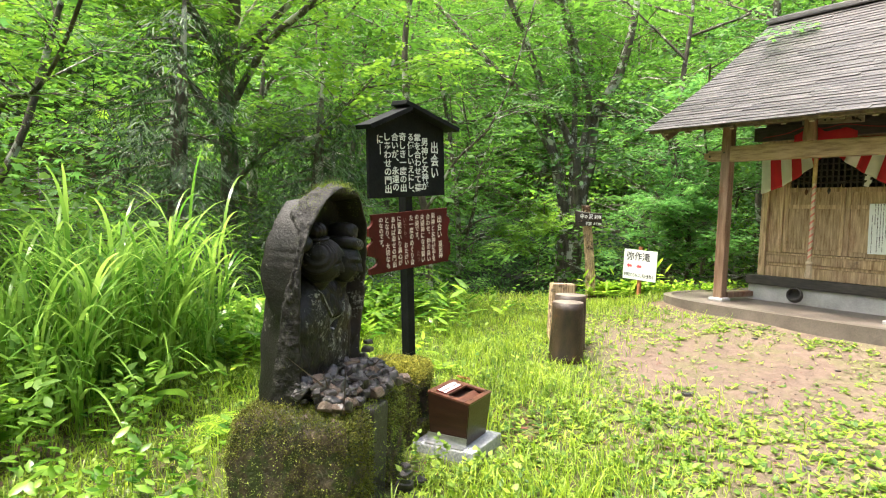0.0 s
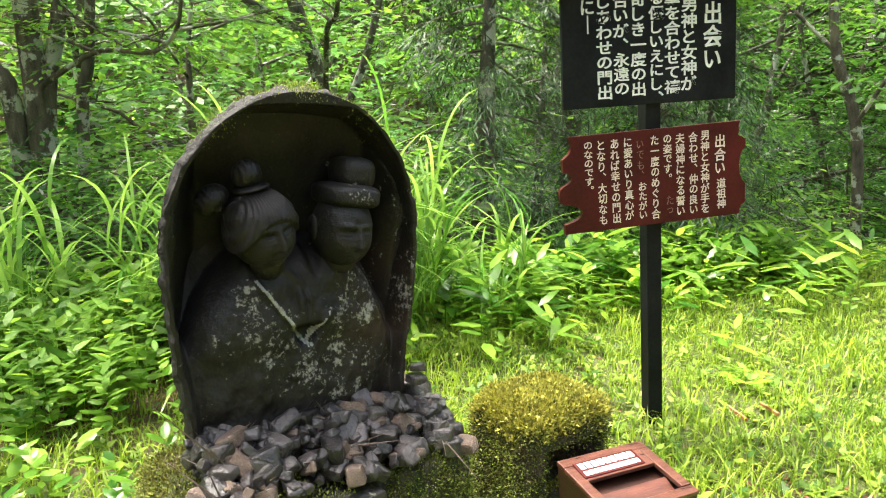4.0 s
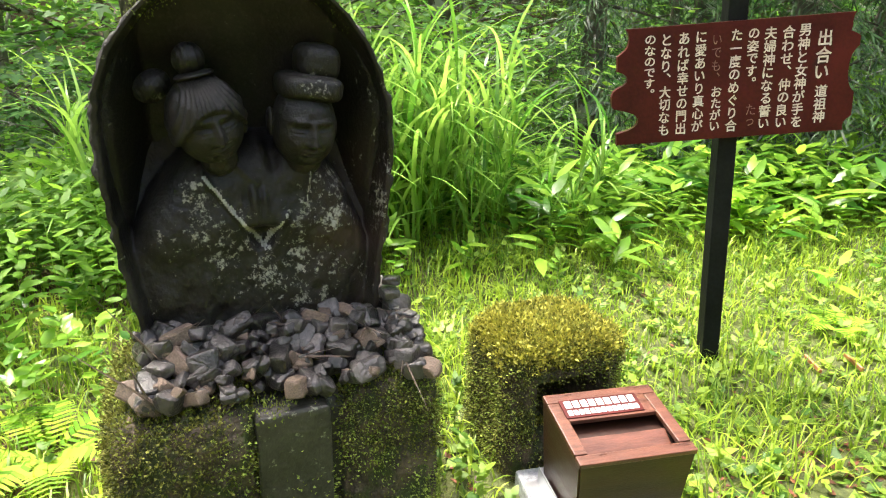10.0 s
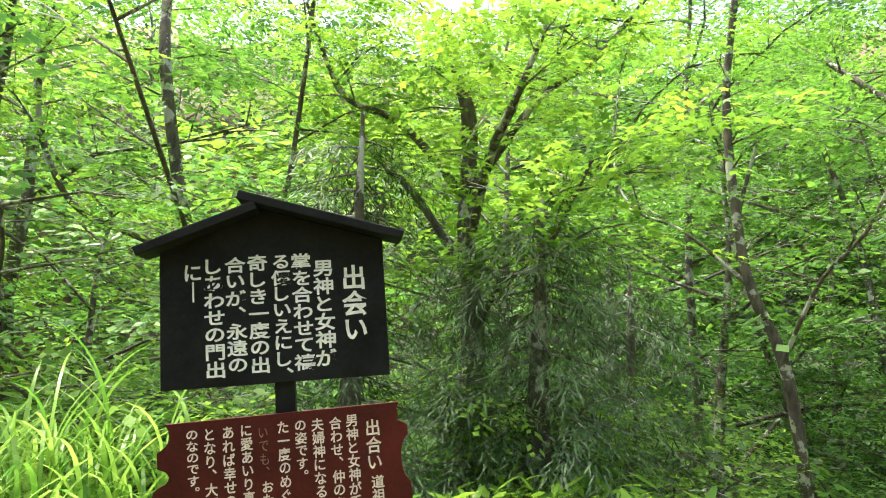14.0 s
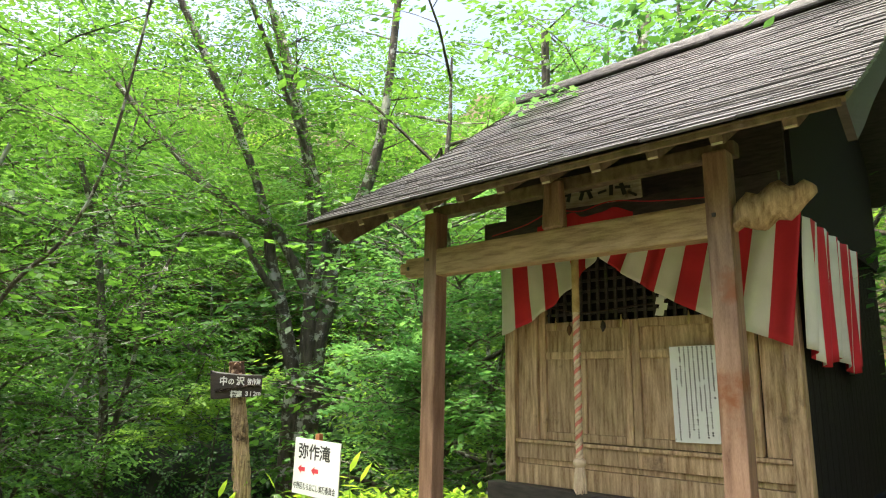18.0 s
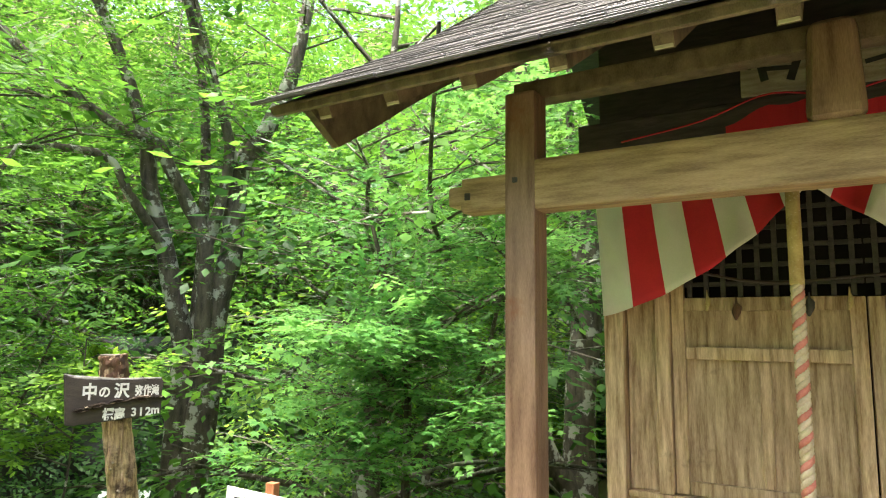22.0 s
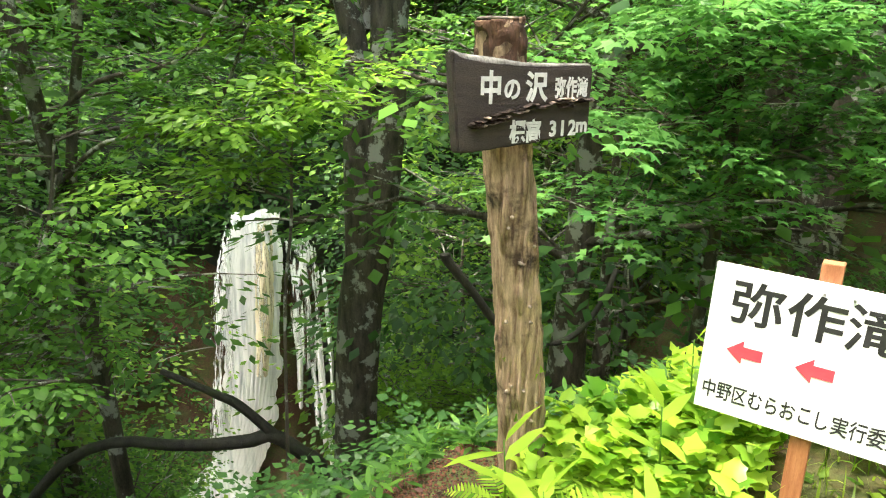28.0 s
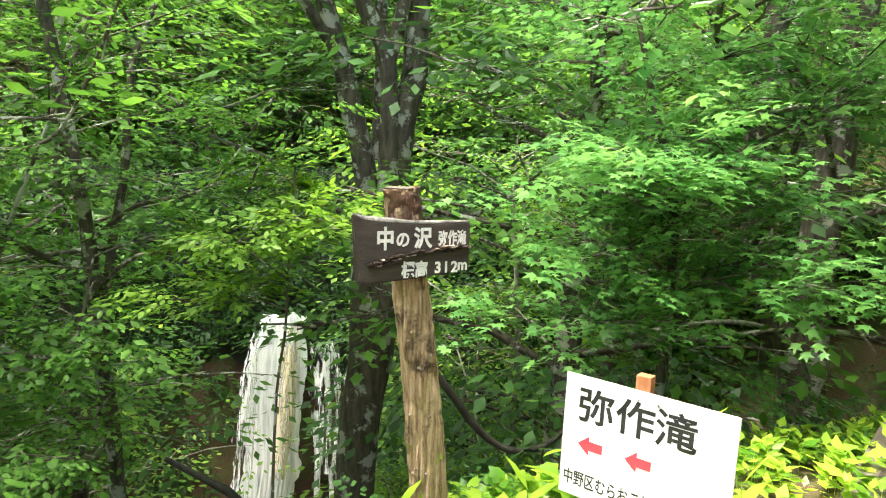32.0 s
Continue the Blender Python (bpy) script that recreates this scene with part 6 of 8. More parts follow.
# ---------- stumps ----------
def stump(name, x, y, r, h, mat, label, seed, z=None):
    z = float(ground_z(x, y)) - 0.04 if z is None else z
    st = thing(name, label, "stump", Matrix.Translation((x, y, z)))
    zz = np.linspace(0, h, 9)
    rr = r * (1 + 0.16 * np.exp(-zz / 0.08)) * (1 - 0.04 * zz / h)
    part("trunk", tube("trunk", np.stack([0 * zz, 0 * zz, zz], 1), rr, 24, 0.02, seed), mat, st)
    part("cut_top", tube("cut_top", [(0, 0, h - 0.004), (0, 0, h + 0.006)], [r * 0.94, r * 0.90], 24, 0.015, seed), m_log_end, st, "grey cut end")
    return st


stump("log_stump", 1.325, 7.27, 0.175, 0.66, m_log_dark, "dark cut log standing as a seat with a grey top", 1)
stump("log_stump", 1.40, 7.74, 0.185, 0.66, m_log_dark, "brown cut log standing behind another as a seat", 2)
solo("wood_block", box(0.30, 0.16, 0.71, 0.015, (0, 0, 0), taper=0.95), m_log, "squared brown timber block standing on end", "block", Matrix.Translation((1.36, 8.25, float(ground_z(1.36, 8.25)) - 0.02)) @ Matrix.Rotation(0.2, 4, "Z"))

# ---------- plant building ----------
OVAL = (np.array([(0, 0, 0), (0.42, 0.27, -0.06), (1, 0, -0.10), (0.42, -0.27, -0.06)]), np.array([(0, 2, 1), (0, 3, 2)]))
LANCE = (np.array([(0, 0, 0), (0.3, 0.085, -0.01), (0.7, 0.065, -0.06), (1, 0, -0.16), (0.7, -0.065, -0.06), (0.3, -0.085, -0.01), (0.5, 0, 0.0)]),
         np.array([(0, 6, 1), (1, 6, 2), (2, 6, 3), (3, 6, 4), (4, 6, 5), (5, 6, 0)]))

OVAL6 = (np.array([(0, 0, 0), (0.22, 0.2, -0.02), (0.58, 0.24, -0.06), (1, 0, -0.12), (0.58, -0.24, -0.06), (0.22, -0.2, -0.02), (0.45, 0, 0.02)]), np.array([(0, 6, 1), (1, 6, 2), (2, 6, 3), (3, 6, 4), (4, 6, 5), (5, 6, 0)]))


def star_leaf(lobes=5):
    v = [(0.0, 0.0, 0.0)]
    for k in range(lobes):
        a = radians(-118 + 236 * k / (lobes - 1))
        L = (0.62, 0.85, 1.0, 0.85, 0.62)[k]
        v.append((0.25 + 0.75 * L * math.cos(a), 0.75 * L * math.sin(a), -0.10 * L))
        if k < lobes - 1:
            a2 = radians(-118 + 236 * (k + 0.5) / (lobes - 1))
            v.append((0.25 + 0.30 * math.cos(a2), 0.30 * math.sin(a2), 0.0))
    f = [(0, k, k + 1) for k in range(1, len(v) - 1)]
    return np.array(v), np.array(f)


STAR = star_leaf()
HEART = (np.array([(0, 0, 0), (-0.12, 0.28, -0.02), (0.2, 0.46, -0.05), (0.6, 0.34, -0.06), (1, 0, -0.12), (0.6, -0.34, -0.06), (0.2, -0.46, -0.05), (-0.12, -0.28, -0.02), (0.4, 0, 0.03)]),
         np.array([(0, 8, 1), (1, 8, 2), (2, 8, 3), (3, 8, 4), (4, 8, 5), (5, 8, 6), (6, 8, 7), (7, 8, 0)]))


LOBED = (np.array([(0, 0, 0), (-0.14, 0.25, -0.03), (0.10, 0.50, -0.07), (0.34, 0.40, -0.02), (0.52, 0.46, -0.08), (0.66, 0.22, -0.02), (1, 0, -0.12), (0.66, -0.22, -0.02), (0.52, -0.46, -0.08), (0.34, -0.40, -0.02), (0.10, -0.50, -0.07), (-0.14, -0.25, -0.03), (0.36, 0, 0.04)]),
         np.array([(k, 12, (k + 1) % 12) for k in range(12)]))


def frames_of(ahead, up, g, jitter=0.0):
    """Turn matrices (n, 3, 3) whose first column is ahead and third is near up."""
    a = ahead + g.normal(0, jitter, ahead.shape) if jitter else ahead
    a = a / (np.linalg.norm(a, axis=1, keepdims=True) + 1e-9)
    s = np.cross(up, a)
    s /= np.linalg.norm(s, axis=1, keepdims=True) + 1e-9
    return np.stack([a, s, np.cross(a, s)], -1)


def scatter(shape, pos, turn, size):
    """Copies of a shape (verts, faces) at many places, in arrays."""
    v, f = shape
    n, k = len(pos), len(v)
    V = np.einsum("nij,kj->nki", turn, v) * np.asarray(size).reshape(-1, 1, 1) + pos[:, None]
    F = f[None] + (np.arange(n) * k)[:, None, None]
    return V.reshape(-1, 3), F.reshape(-1, f.shape[1])


def joined(*pairs):
    vs, fs, off = [], [], 0
    for v, f in pairs:
        vs.append(v)
        fs.append(f + off)
        off += len(v)
    return np.vstack(vs), np.vstack(fs)


def spray(leaf, count, g, length=1.0, leaf_size=0.3, flat=0.20):
    """A flat twig of leaves along +x."""
    t = np.linspace(0.12, 1.0, count)
    sgn = np.where(np.arange(count) % 2, 1.0, -1.0)
    pos = np.stack([t * length, 0.06 * sgn * length * g.uniform(0.3, 1.6, count), -0.18 * length * t ** 2 + g.normal(0, 0.03, count)], 1)
    ang = sgn * g.uniform(0.5, 1.1, count) * (1.15 - 0.75 * t)
    a = np.stack([np.cos(ang), np.sin(ang), g.normal(-0.24, 0.14, count)], 1)
    up = np.stack([g.normal(0, flat, count), g.normal(0, flat, count), np.ones(count)], 1)
    return scatter(leaf, pos, frames_of(a, up, g), leaf_size * g.uniform(0.65, 1.15, count))


def grow(g, height, radius, start=0.35, limbs=9, reach=0.42, twigs=7, lean=(0, 0), rise=0.55, droop=0.25):
    """Trunk, limbs and the twig ends of a tree at the origin: lines, tips and their directions."""
    n = 9
    s = np.linspace(0, 1, n)
    wob = np.cumsum(g.normal(0, 0.02 * height, (n, 2)), 0) * 0.5
    trunk = np.stack([lean[0] * s ** 1.4 * height + wob[:, 0] * s, lean[1] * s ** 1.4 * height + wob[:, 1] * s, height * 0.9 * s], 1)
    trunk[0, 2] = -0.4
    lines = [(trunk, radius * (1.25 * np.exp(-s * 9) + (1 - 0.88 * s)))]
    tips, dirs = [], []
    az = g.uniform(0, 6.28)
    for k in range(limbs):
        h = start + (0.97 - start) * (k + g.uniform(0, 0.8)) / limbs
        az += 2.4 + g.normal(0, 0.35)
        p0 = np.array([np.interp(h, s, trunk[:, c]) for c in range(3)])
        hh = (h - start) / (1 - start)
        L = reach * height * (0.55 + 0.6 * math.sin(math.pi * min(1.0, 0.25 + 0.68 * hh))) * g.uniform(0.75, 1.15)
        out = np.array([math.cos(az), math.sin(az), 0])
        q = np.linspace(0, 1, 7)
        z = rise * L * q - droop * L * q ** 2.2
        pts = p0 + out * (L * q)[:, None] + np.array([0, 0, 1]) * z[:, None] + np.cumsum(g.normal(0, 0.025 * L, (7, 3)), 0)
        pts[0] = p0
        r0 = radius * 0.42 * (1 - 0.6 * h)
        lines.append((pts, r0 * (1 - 0.9 * q) + 0.004))
        for j in range(twigs):
            u = 0.3 + 0.7 * (j + g.uniform(0, 1)) / twigs
            b0 = np.array([np.interp(u, q, pts[:, c]) for c in range(3)])
            a2 = az + (1 if j % 2 else -1) * g.uniform(0.35, 1.1)
            tl = L * g.uniform(0.18, 0.42) * (1.25 - 0.6 * u)
            d = np.array([math.cos(a2), math.sin(a2), g.uniform(-0.12, 0.3)])
            e = b0 + d * tl
            lines.append((np.stack([b0, b0 + d * tl * 0.5 + (0, 0, 0.03 * tl), e]), np.array([0.28, 0.18, 0.06]) * r0 + 0.002))
            for w in (0.35, 0.65, 0.95):
                tips.append(b0 + (e - b0) * w)
                dirs.append(d)
    return lines, np.array(tips), np.array(dirs)


def foliage(g, tips, dirs, leaf, per_tip=2, size=0.55, leaves=11, leaf_size=0.26, scatter_r=0.12, variants=4, spread=0.9):
    """Leaf sprays round the twig ends."""
    shapes = [spray(leaf, leaves, g, 1.0, leaf_size) for _ in range(variants)]
    n = len(tips) * per_tip
    pos = np.repeat(tips, per_tip, 0) + g.normal(0, scatter_r, (n, 3))
    d = np.repeat(dirs, per_tip, 0) + g.normal(0, spread, (n, 3)) * (1, 1, 0.18)
    up = np.stack([g.normal(0, 0.22, n), g.normal(0, 0.22, n), np.ones(n)], 1)
    T = frames_of(d, up, g)
    which = g.integers(0, variants, n)
    return joined(*[scatter(shapes[k], pos[which == k], T[which == k], size * g.uniform(0.7, 1.25, (which == k).sum())) for k in range(variants) if (which == k).any()])


def tree(label, m, g, bark, leaf_mat, leaf=OVAL, name="tree", group="", category="tree", lines=None, tips=None, dirs=None, sides=7, wobble=0.05, split=0, **kw):
    """A tree: trunk with limbs, crown of leaf sprays."""
    fol = {k: kw.pop(k) for k in ("per_tip", "size", "leaves", "leaf_size", "scatter_r", "spread") if k in kw}
    if lines is None:
        lines, tips, dirs = grow(g, **kw)
    t = thing(name, label, category, m, group)
    part("trunk", tubes("trunk", lines[:1], 12, wobble), bark, t)
    if split:
        for ln in lines[1:split + 1]:
            part("limb", tubes("limb", [ln], 9, 0.05), bark, t)
    if len(lines) > split + 1:
        part("branching", tubes("branching", [(p[::2], r[::2]) if len(p) > 5 else (p, r) for p, r in lines[split + 1:]], 3, 0.0), bark, t)["kind"] = "stuff"
    part("crown", mesh_np("crown", *foliage(g, tips, dirs, leaf, **fol)), leaf_mat, t)
    return t


def twigs_of(g, pts, n, length, start=0.3, level=0.25, sub=3):
    """Side twigs off a limb: lines, tips, directions."""
    pts = np.asarray(pts)
    q = np.linspace(0, 1, len(pts))
    tan = np.gradient(pts, axis=0)
    lines, tips, dirs = [], [], []
    for j in range(n):
        u = start + (1.02 - start) * (j + g.uniform(0, 1)) / n
        u = min(u, 1.0)
        b0 = np.array([np.interp(u, q, pts[:, c]) for c in range(3)])
        t = np.array([np.interp(u, q, tan[:, c]) for c in range(3)])
        az = math.atan2(t[1], t[0]) + g.uniform(0, 6.28)
        d = np.array([math.cos(az), math.sin(az), g.normal(level, 0.2)])
        L = length * g.uniform(0.5, 1.2)
        mid = b0 + d * L * 0.5 + np.array([0, 0, 0.06 * L])
        e = b0 + d * L - np.array([0, 0, 0.05 * L])
        lines.append((np.stack([b0, mid, e]), np.array([0.016, 0.010, 0.003]) * min(1.5, max(0.5, L))))
        for w in np.linspace(0.3, 1.0, sub):
            tips.append(b0 + (e - b0) * w)
            dirs.append(d)
        for k in range(2):
            d2 = d + np.array([g.normal(0, 0.7), g.normal(0, 0.7), g.normal(0, 0.15)])
            f = mid + d2 * L * 0.45
            lines.append((np.stack([mid, (mid + f) / 2 + (0, 0, 0.02), f]), np.array([0.008, 0.005, 0.002])))
            for w in (0.5, 1.0):
                tips.append(mid + (f - mid) * w)
                dirs.append(d2)
    return lines, tips, dirs


def limb_tree(label, stems, bark, leaf_mat, seed, leaf=OVAL, twig_n=9, twig_len=1.1, up=3.0, start=0.35, group="", **fol):
    """A tree drawn by its stems: (points, foot radius, end radius, first leafy part). Stems go on upwards beyond their last point."""
    g = np.random.default_rng(seed)
    lines, extra, tips, dirs = [], [], [], []
    for pts, r0, r1, leafy_from in stems:
        p = np.asarray(pts, float)
        if up and leafy_from < 0.9:
            last = p[-1] - p[-2]
            last = last / np.linalg.norm(last)
            k = np.array([g.normal(0, 0.3), g.normal(0, 0.3), 0.6])
            p = np.vstack([p, p[-1] + (last + k) * up * 0.3, p[-1] + (last + k * 1.6) * up * 0.7])
        c = curve_through(p, max(10, 4 * len(p)))
        lines.append((c, np.linspace(1, 0, len(c)) ** 0.8 * (r0 - r1) + r1))
        l, t, d = twigs_of(g, c, twig_n, twig_len, leafy_from)
        extra += l
        tips += t
        dirs += d
    base = np.asarray(stems[0][0][0], float)
    off = lambda a: np.asarray(a) - base
    lines = [(off(p), r) for p, r in lines]
    extra = [(off(p), r) for p, r in extra]
    return tree(label, Matrix.Translation(base), g, bark, leaf_mat, leaf, lines=lines + extra, tips=off(np.array(tips)), dirs=np.array(dirs), split=len(lines) - 1, group=group, **fol)

# ---------- trees of the wood ----------
def at_ground(x, y, turn=0.0, k=1.0, sink=0.15):
    return Matrix.Translation((x, y, float(ground_z(x, y)) - sink)) @ Matrix.Rotation(turn, 4, "Z") @ Matrix.Scale(k, 4)


FINE = dict(per_tip=2, size=0.46, leaves=14, leaf_size=0.18, scatter_r=0.16)
# the many-stemmed tree by the log post
limb_tree("many-stemmed tree with dark mottled bark forking over the gorge", [
    ([(2.20, 18.2, -5.4), (2.38, 18.2, -2.0), (2.60, 18.2, -0.6), (2.74, 18.2, 0.8), (2.80, 18.2, 1.7), (2.84, 18.2, 2.3), (3.01, 18.2, 2.9), (3.02, 18.2, 3.5), (3.08, 18.2, 4.24), (3.38, 18.1, 4.75), (3.7, 18.0, 5.5)], 0.25, 0.07, 0.84),
    ([(2.10, 18.25, -5.4), (2.27, 18.25, -1.9), (2.39, 18.25, -0.6), (2.40, 18.25, 0.8), (2.42, 18.25, 1.5), (2.24, 18.25, 2.35), (2.05, 18.2, 3.15), (1.84, 18.2, 3.85), (1.7, 18.2, 4.7)], 0.20, 0.06, 0.84),
    ([(2.66, 18.1, 1.2), (2.68, 18.05, 2.1), (2.64, 18.05, 3.04), (2.41, 18.0, 3.52), (2.12, 17.9, 4.05), (1.9, 17.8, 4.4), (1.5, 17.7, 4.5)], 0.13, 0.05, 0.75),
    ([(2.66, 18.05, 3.0), (2.85, 18.0, 3.77), (2.90, 18.0, 4.5), (2.74, 18.0, 5.1)], 0.09, 0.05, 0.5),
    ([(3.08, 18.2, 4.2), (2.9, 18.2, 4.6), (2.7, 18.2, 5.3)], 0.06, 0.04, 0.4),
    ([(2.55, 18.35, 1.8), (2.58, 18.4, 2.4), (2.59, 18.4, 3.8), (2.5, 18.4, 5.3)], 0.09, 0.05, 0.8),
    ([(2.42, 18.15, 0.9), (1.75, 17.9, 1.36), (1.16, 17.8, 1.80), (0.5, 17.5, 2.1)], 0.045, 0.015, 0.5),
    ([(2.10, 18.1, 2.95), (1.63, 17.8, 3.62), (1.31, 17.7, 4.1), (0.46, 17.5, 4.08), (-0.4, 17.4, 3.8)], 0.07, 0.02, 0.5),
    ([(2.8, 18.15, 0.9), (3.3, 18.0, 1.1), (3.8, 17.8, 1.15)], 0.04, 0.012, 0.6),
], m_bark, m_leaf, 31, twig_n=19, twig_len=1.45, up=3.5, **FINE)
# a mottled stem and a sapling before the waterfall
limb_tree("leaning slim tree with mottled dark bark by the waterfall", [
    ([(-0.10, 16.6, -4.9), (-0.18, 16.5, -1.57), (-0.22, 16.5, -0.77), (-0.31, 16.5, -0.14), (-0.33, 16.5, 0.5), (-0.38, 16.5, 1.14), (-0.55, 16.5, 2.4), (-0.7, 16.4, 3.5)], 0.085, 0.04, 0.3),
    ([(-0.31, 16.5, -0.2), (-0.14, 16.5, 0.92), (0.0, 16.45, 1.58), (0.1, 16.4, 2.5)], 0.05, 0.02, 0.3),
    ([(-0.22, 16.5, -0.8), (-0.7, 16.0, -0.2), (-1.2, 15.6, 0.0)], 0.03, 0.01, 0.2),
    ([(-0.2, 16.5, -1.4), (-0.5, 15.8, -1.0), (-0.7, 15.3, -0.9)], 0.03, 0.01, 0.2),
    ([(-0.33, 16.5, 0.5), (-0.8, 15.9, 1.0), (-1.3, 15.5, 1.1)], 0.03, 0.01, 0.2),
    ([(-0.33, 16.5, 0.4), (0.2, 16.0, 0.85), (0.85, 15.8, 0.95)], 0.025, 0.008, 0.3),
    ([(-0.36, 16.5, 0.9), (0.2, 16.0, 1.30), (0.8, 15.7, 1.45)], 0.025, 0.008, 0.3),
    ([(-0.2, 16.5, -0.9), (-0.1, 15.7, -0.5), (0.1, 15.2, -0.6)], 0.022, 0.007, 0.2),
], m_bark, m_leaf, 61, OVAL6, twig_n=8, twig_len=0.50, up=1.0, per_tip=2, size=0.34, leaves=11, leaf_size=0.21, scatter_r=0.06)
limb_tree("thin sapling with bright young leaves over the gorge", [
    ([(1.40, 15.3, -2.4), (1.47, 15.3, -0.37), (1.55, 15.3, 0.3), (1.58, 15.3, 0.83), (1.62, 15.3, 1.3), (1.64, 15.25, 1.7)], 0.014, 0.006, 0.65),
    ([(1.57, 15.3, 0.75), (1.3, 15.2, 0.98), (1.0, 15.1, 1.08)], 0.008, 0.004, 0.2),
    ([(1.55, 15.3, 0.5), (1.25, 15.2, 0.62), (0.95, 15.1, 0.55)], 0.008, 0.004, 0.2),
    ([(1.6, 15.3, 1.0), (1.8, 15.2, 1.2), (2.0, 15.1, 1.2)], 0.007, 0.004, 0.2),
], m_bark, m_leaf_bright, 62, OVAL6, twig_n=7, twig_len=0.42, up=0, per_tip=2, size=0.30, leaves=9, leaf_size=0.27, scatter_r=0.05)
# the big maple over the slope
limb_tree("twin-stemmed maple with ribbed grey bark on the slope", [
    ([(8.52, 17.5, -1.9), (8.46, 17.5, -0.65), (8.47, 17.47, 0.62), (8.60, 17.47, 1.9), (8.68, 17.47, 3.12), (8.9, 17.47, 4.64), (9.0, 17.47, 6.0)], 0.30, 0.10, 0.75),
    ([(8.40, 17.45, -1.7), (8.2, 17.45, -0.63), (7.8, 17.45, 0.02), (7.42, 17.4, 1.26), (7.2, 17.3, 2.1), (7.33, 17.2, 3.04), (7.2, 17.0, 4.4)], 0.22, 0.07, 0.72),
    ([(8.6, 17.4, 1.6), (7.6, 16.6, 2.5), (6.4, 15.8, 2.95), (5.4, 15.2, 2.75)], 0.035, 0.02, 0.62),
    ([(7.3, 17.3, 2.8), (6.4, 16.9, 3.3), (5.6, 16.6, 3.1)], 0.05, 0.015, 0.5),
    ([(8.5, 17.4, 1.0), (9.6, 16.2, 1.8), (10.4, 15.4, 1.8)], 0.06, 0.02, 0.2),
    ([(8.8, 17.4, 4.0), (10.2, 16.8, 5.0), (11.5, 16.2, 5.2)], 0.06, 0.02, 0.2),
], m_bark, m_leaf_maple, 32, STAR, twig_n=14, twig_len=1.2, up=3.0, per_tip=2, size=0.50, leaves=10, leaf_size=0.19, scatter_r=0.12)
# a young maple before it
limb_tree("young maple spreading flat sprays of star leaves", [
    ([(4.70, 14.9, -2.0), (4.72, 14.7, 0.4), (4.68, 14.65, 1.5), (4.5, 14.7, 2.2), (4.3, 14.7, 2.9)], 0.05, 0.02, 0.35),
    ([(4.72, 14.7, 0.4), (5.2, 14.6, 0.9), (5.5, 14.55, 1.4), (5.68, 14.45, 2.2), (5.96, 14.3, 2.6)], 0.035, 0.015, 0.72),
    ([(4.7, 14.7, 1.0), (4.2, 14.3, 1.5), (3.7, 14.1, 1.6)], 0.02, 0.008, 0.2),
    ([(4.7, 14.65, 1.4), (5.1, 14.2, 2.0), (5.4, 13.9, 2.1)], 0.02, 0.008, 0.2),
    ([(4.7, 14.7, 0.7), (4.75, 14.2, 0.95), (4.8, 13.75, 0.85)], 0.018, 0.006, 0.15),
    ([(4.7, 14.7, 0.9), (4.2, 14.4, 1.15), (3.75, 14.35, 1.05)], 0.018, 0.006, 0.15),
    ([(4.68, 14.65, 1.5), (4.3, 14.2, 1.75), (4.0, 14.0, 1.65)], 0.018, 0.006, 0.15),
    ([(4.7, 14.7, 0.3), (4.1, 14.4, 0.55), (3.5, 14.5, 0.5)], 0.018, 0.006, 0.15),
], m_bark, m_leaf_maple, 33, STAR, twig_n=10, twig_len=0.70, up=0.0, per_tip=2, size=0.46, leaves=10, leaf_size=0.19, scatter_r=0.06)
# a leaning dark stem farther along the slope
limb_tree("dark tree leaning out from the bank behind the maple", [
    ([(10.6, 18.4, -1.3), (10.79, 18.33, -0.32), (11.04, 18.24, 0.61), (11.32, 18.0, 1.56), (11.42, 17.73, 3.34), (11.3, 17.4, 4.9)], 0.26, 0.13, 0.6),
    ([(11.4, 17.8, 2.9), (12.2, 17.3, 3.5), (13.1, 17.0, 3.8)], 0.09, 0.03, 0.2),
    ([(11.3, 17.9, 1.7), (10.2, 17.0, 2.5), (9.3, 16.2, 2.7)], 0.05, 0.015, 0.2),
], m_bark_wet, m_leaf, 39, twig_n=14, twig_len=1.2, up=2.5, **FINE)
# the group of stems across the hollow behind the carved stone
limb_tree("cluster of slim dark stems with light green leaves", [
    ([(-6.4, 4.66, -4.5), (-6.4, 4.66, -1.0), (-6.4, 4.66, 1.0), (-6.4, 4.64, 2.05), (-6.41, 4.6, 3.26), (-6.4, 4.4, 5.5)], 0.15, 0.06, 0.6),
    ([(-6.42, 4.6, -3.0), (-6.44, 4.46, 1.23), (-6.46, 4.29, 1.91), (-6.49, 4.12, 2.86), (-6.6, 3.8, 4.6)], 0.10, 0.04, 0.6),
    ([(-6.38, 4.7, -1.0), (-6.38, 4.73, 1.42), (-6.35, 4.87, 2.18), (-6.31, 5.04, 3.3), (-6.2, 5.3, 5.0)], 0.09, 0.04, 0.6),
    ([(-6.6, 5.05, -3.0), (-6.6, 5.12, 1.15), (-6.57, 5.23, 1.96), (-6.54, 5.33, 3.0), (-6.5, 5.5, 4.6)], 0.07, 0.03, 0.6),
    ([(-6.4, 4.6, 2.6), (-5.6, 4.2, 3.3), (-4.8, 4.0, 3.5)], 0.04, 0.012, 0.2),
    ([(-6.4, 4.6, 1.6), (-5.7, 5.0, 2.0), (-5.0, 5.3, 2.0)], 0.03, 0.01, 0.2),
], m_bark, m_leaf_bright, 34, twig_n=11, twig_len=1.15, up=2.5, **FINE)
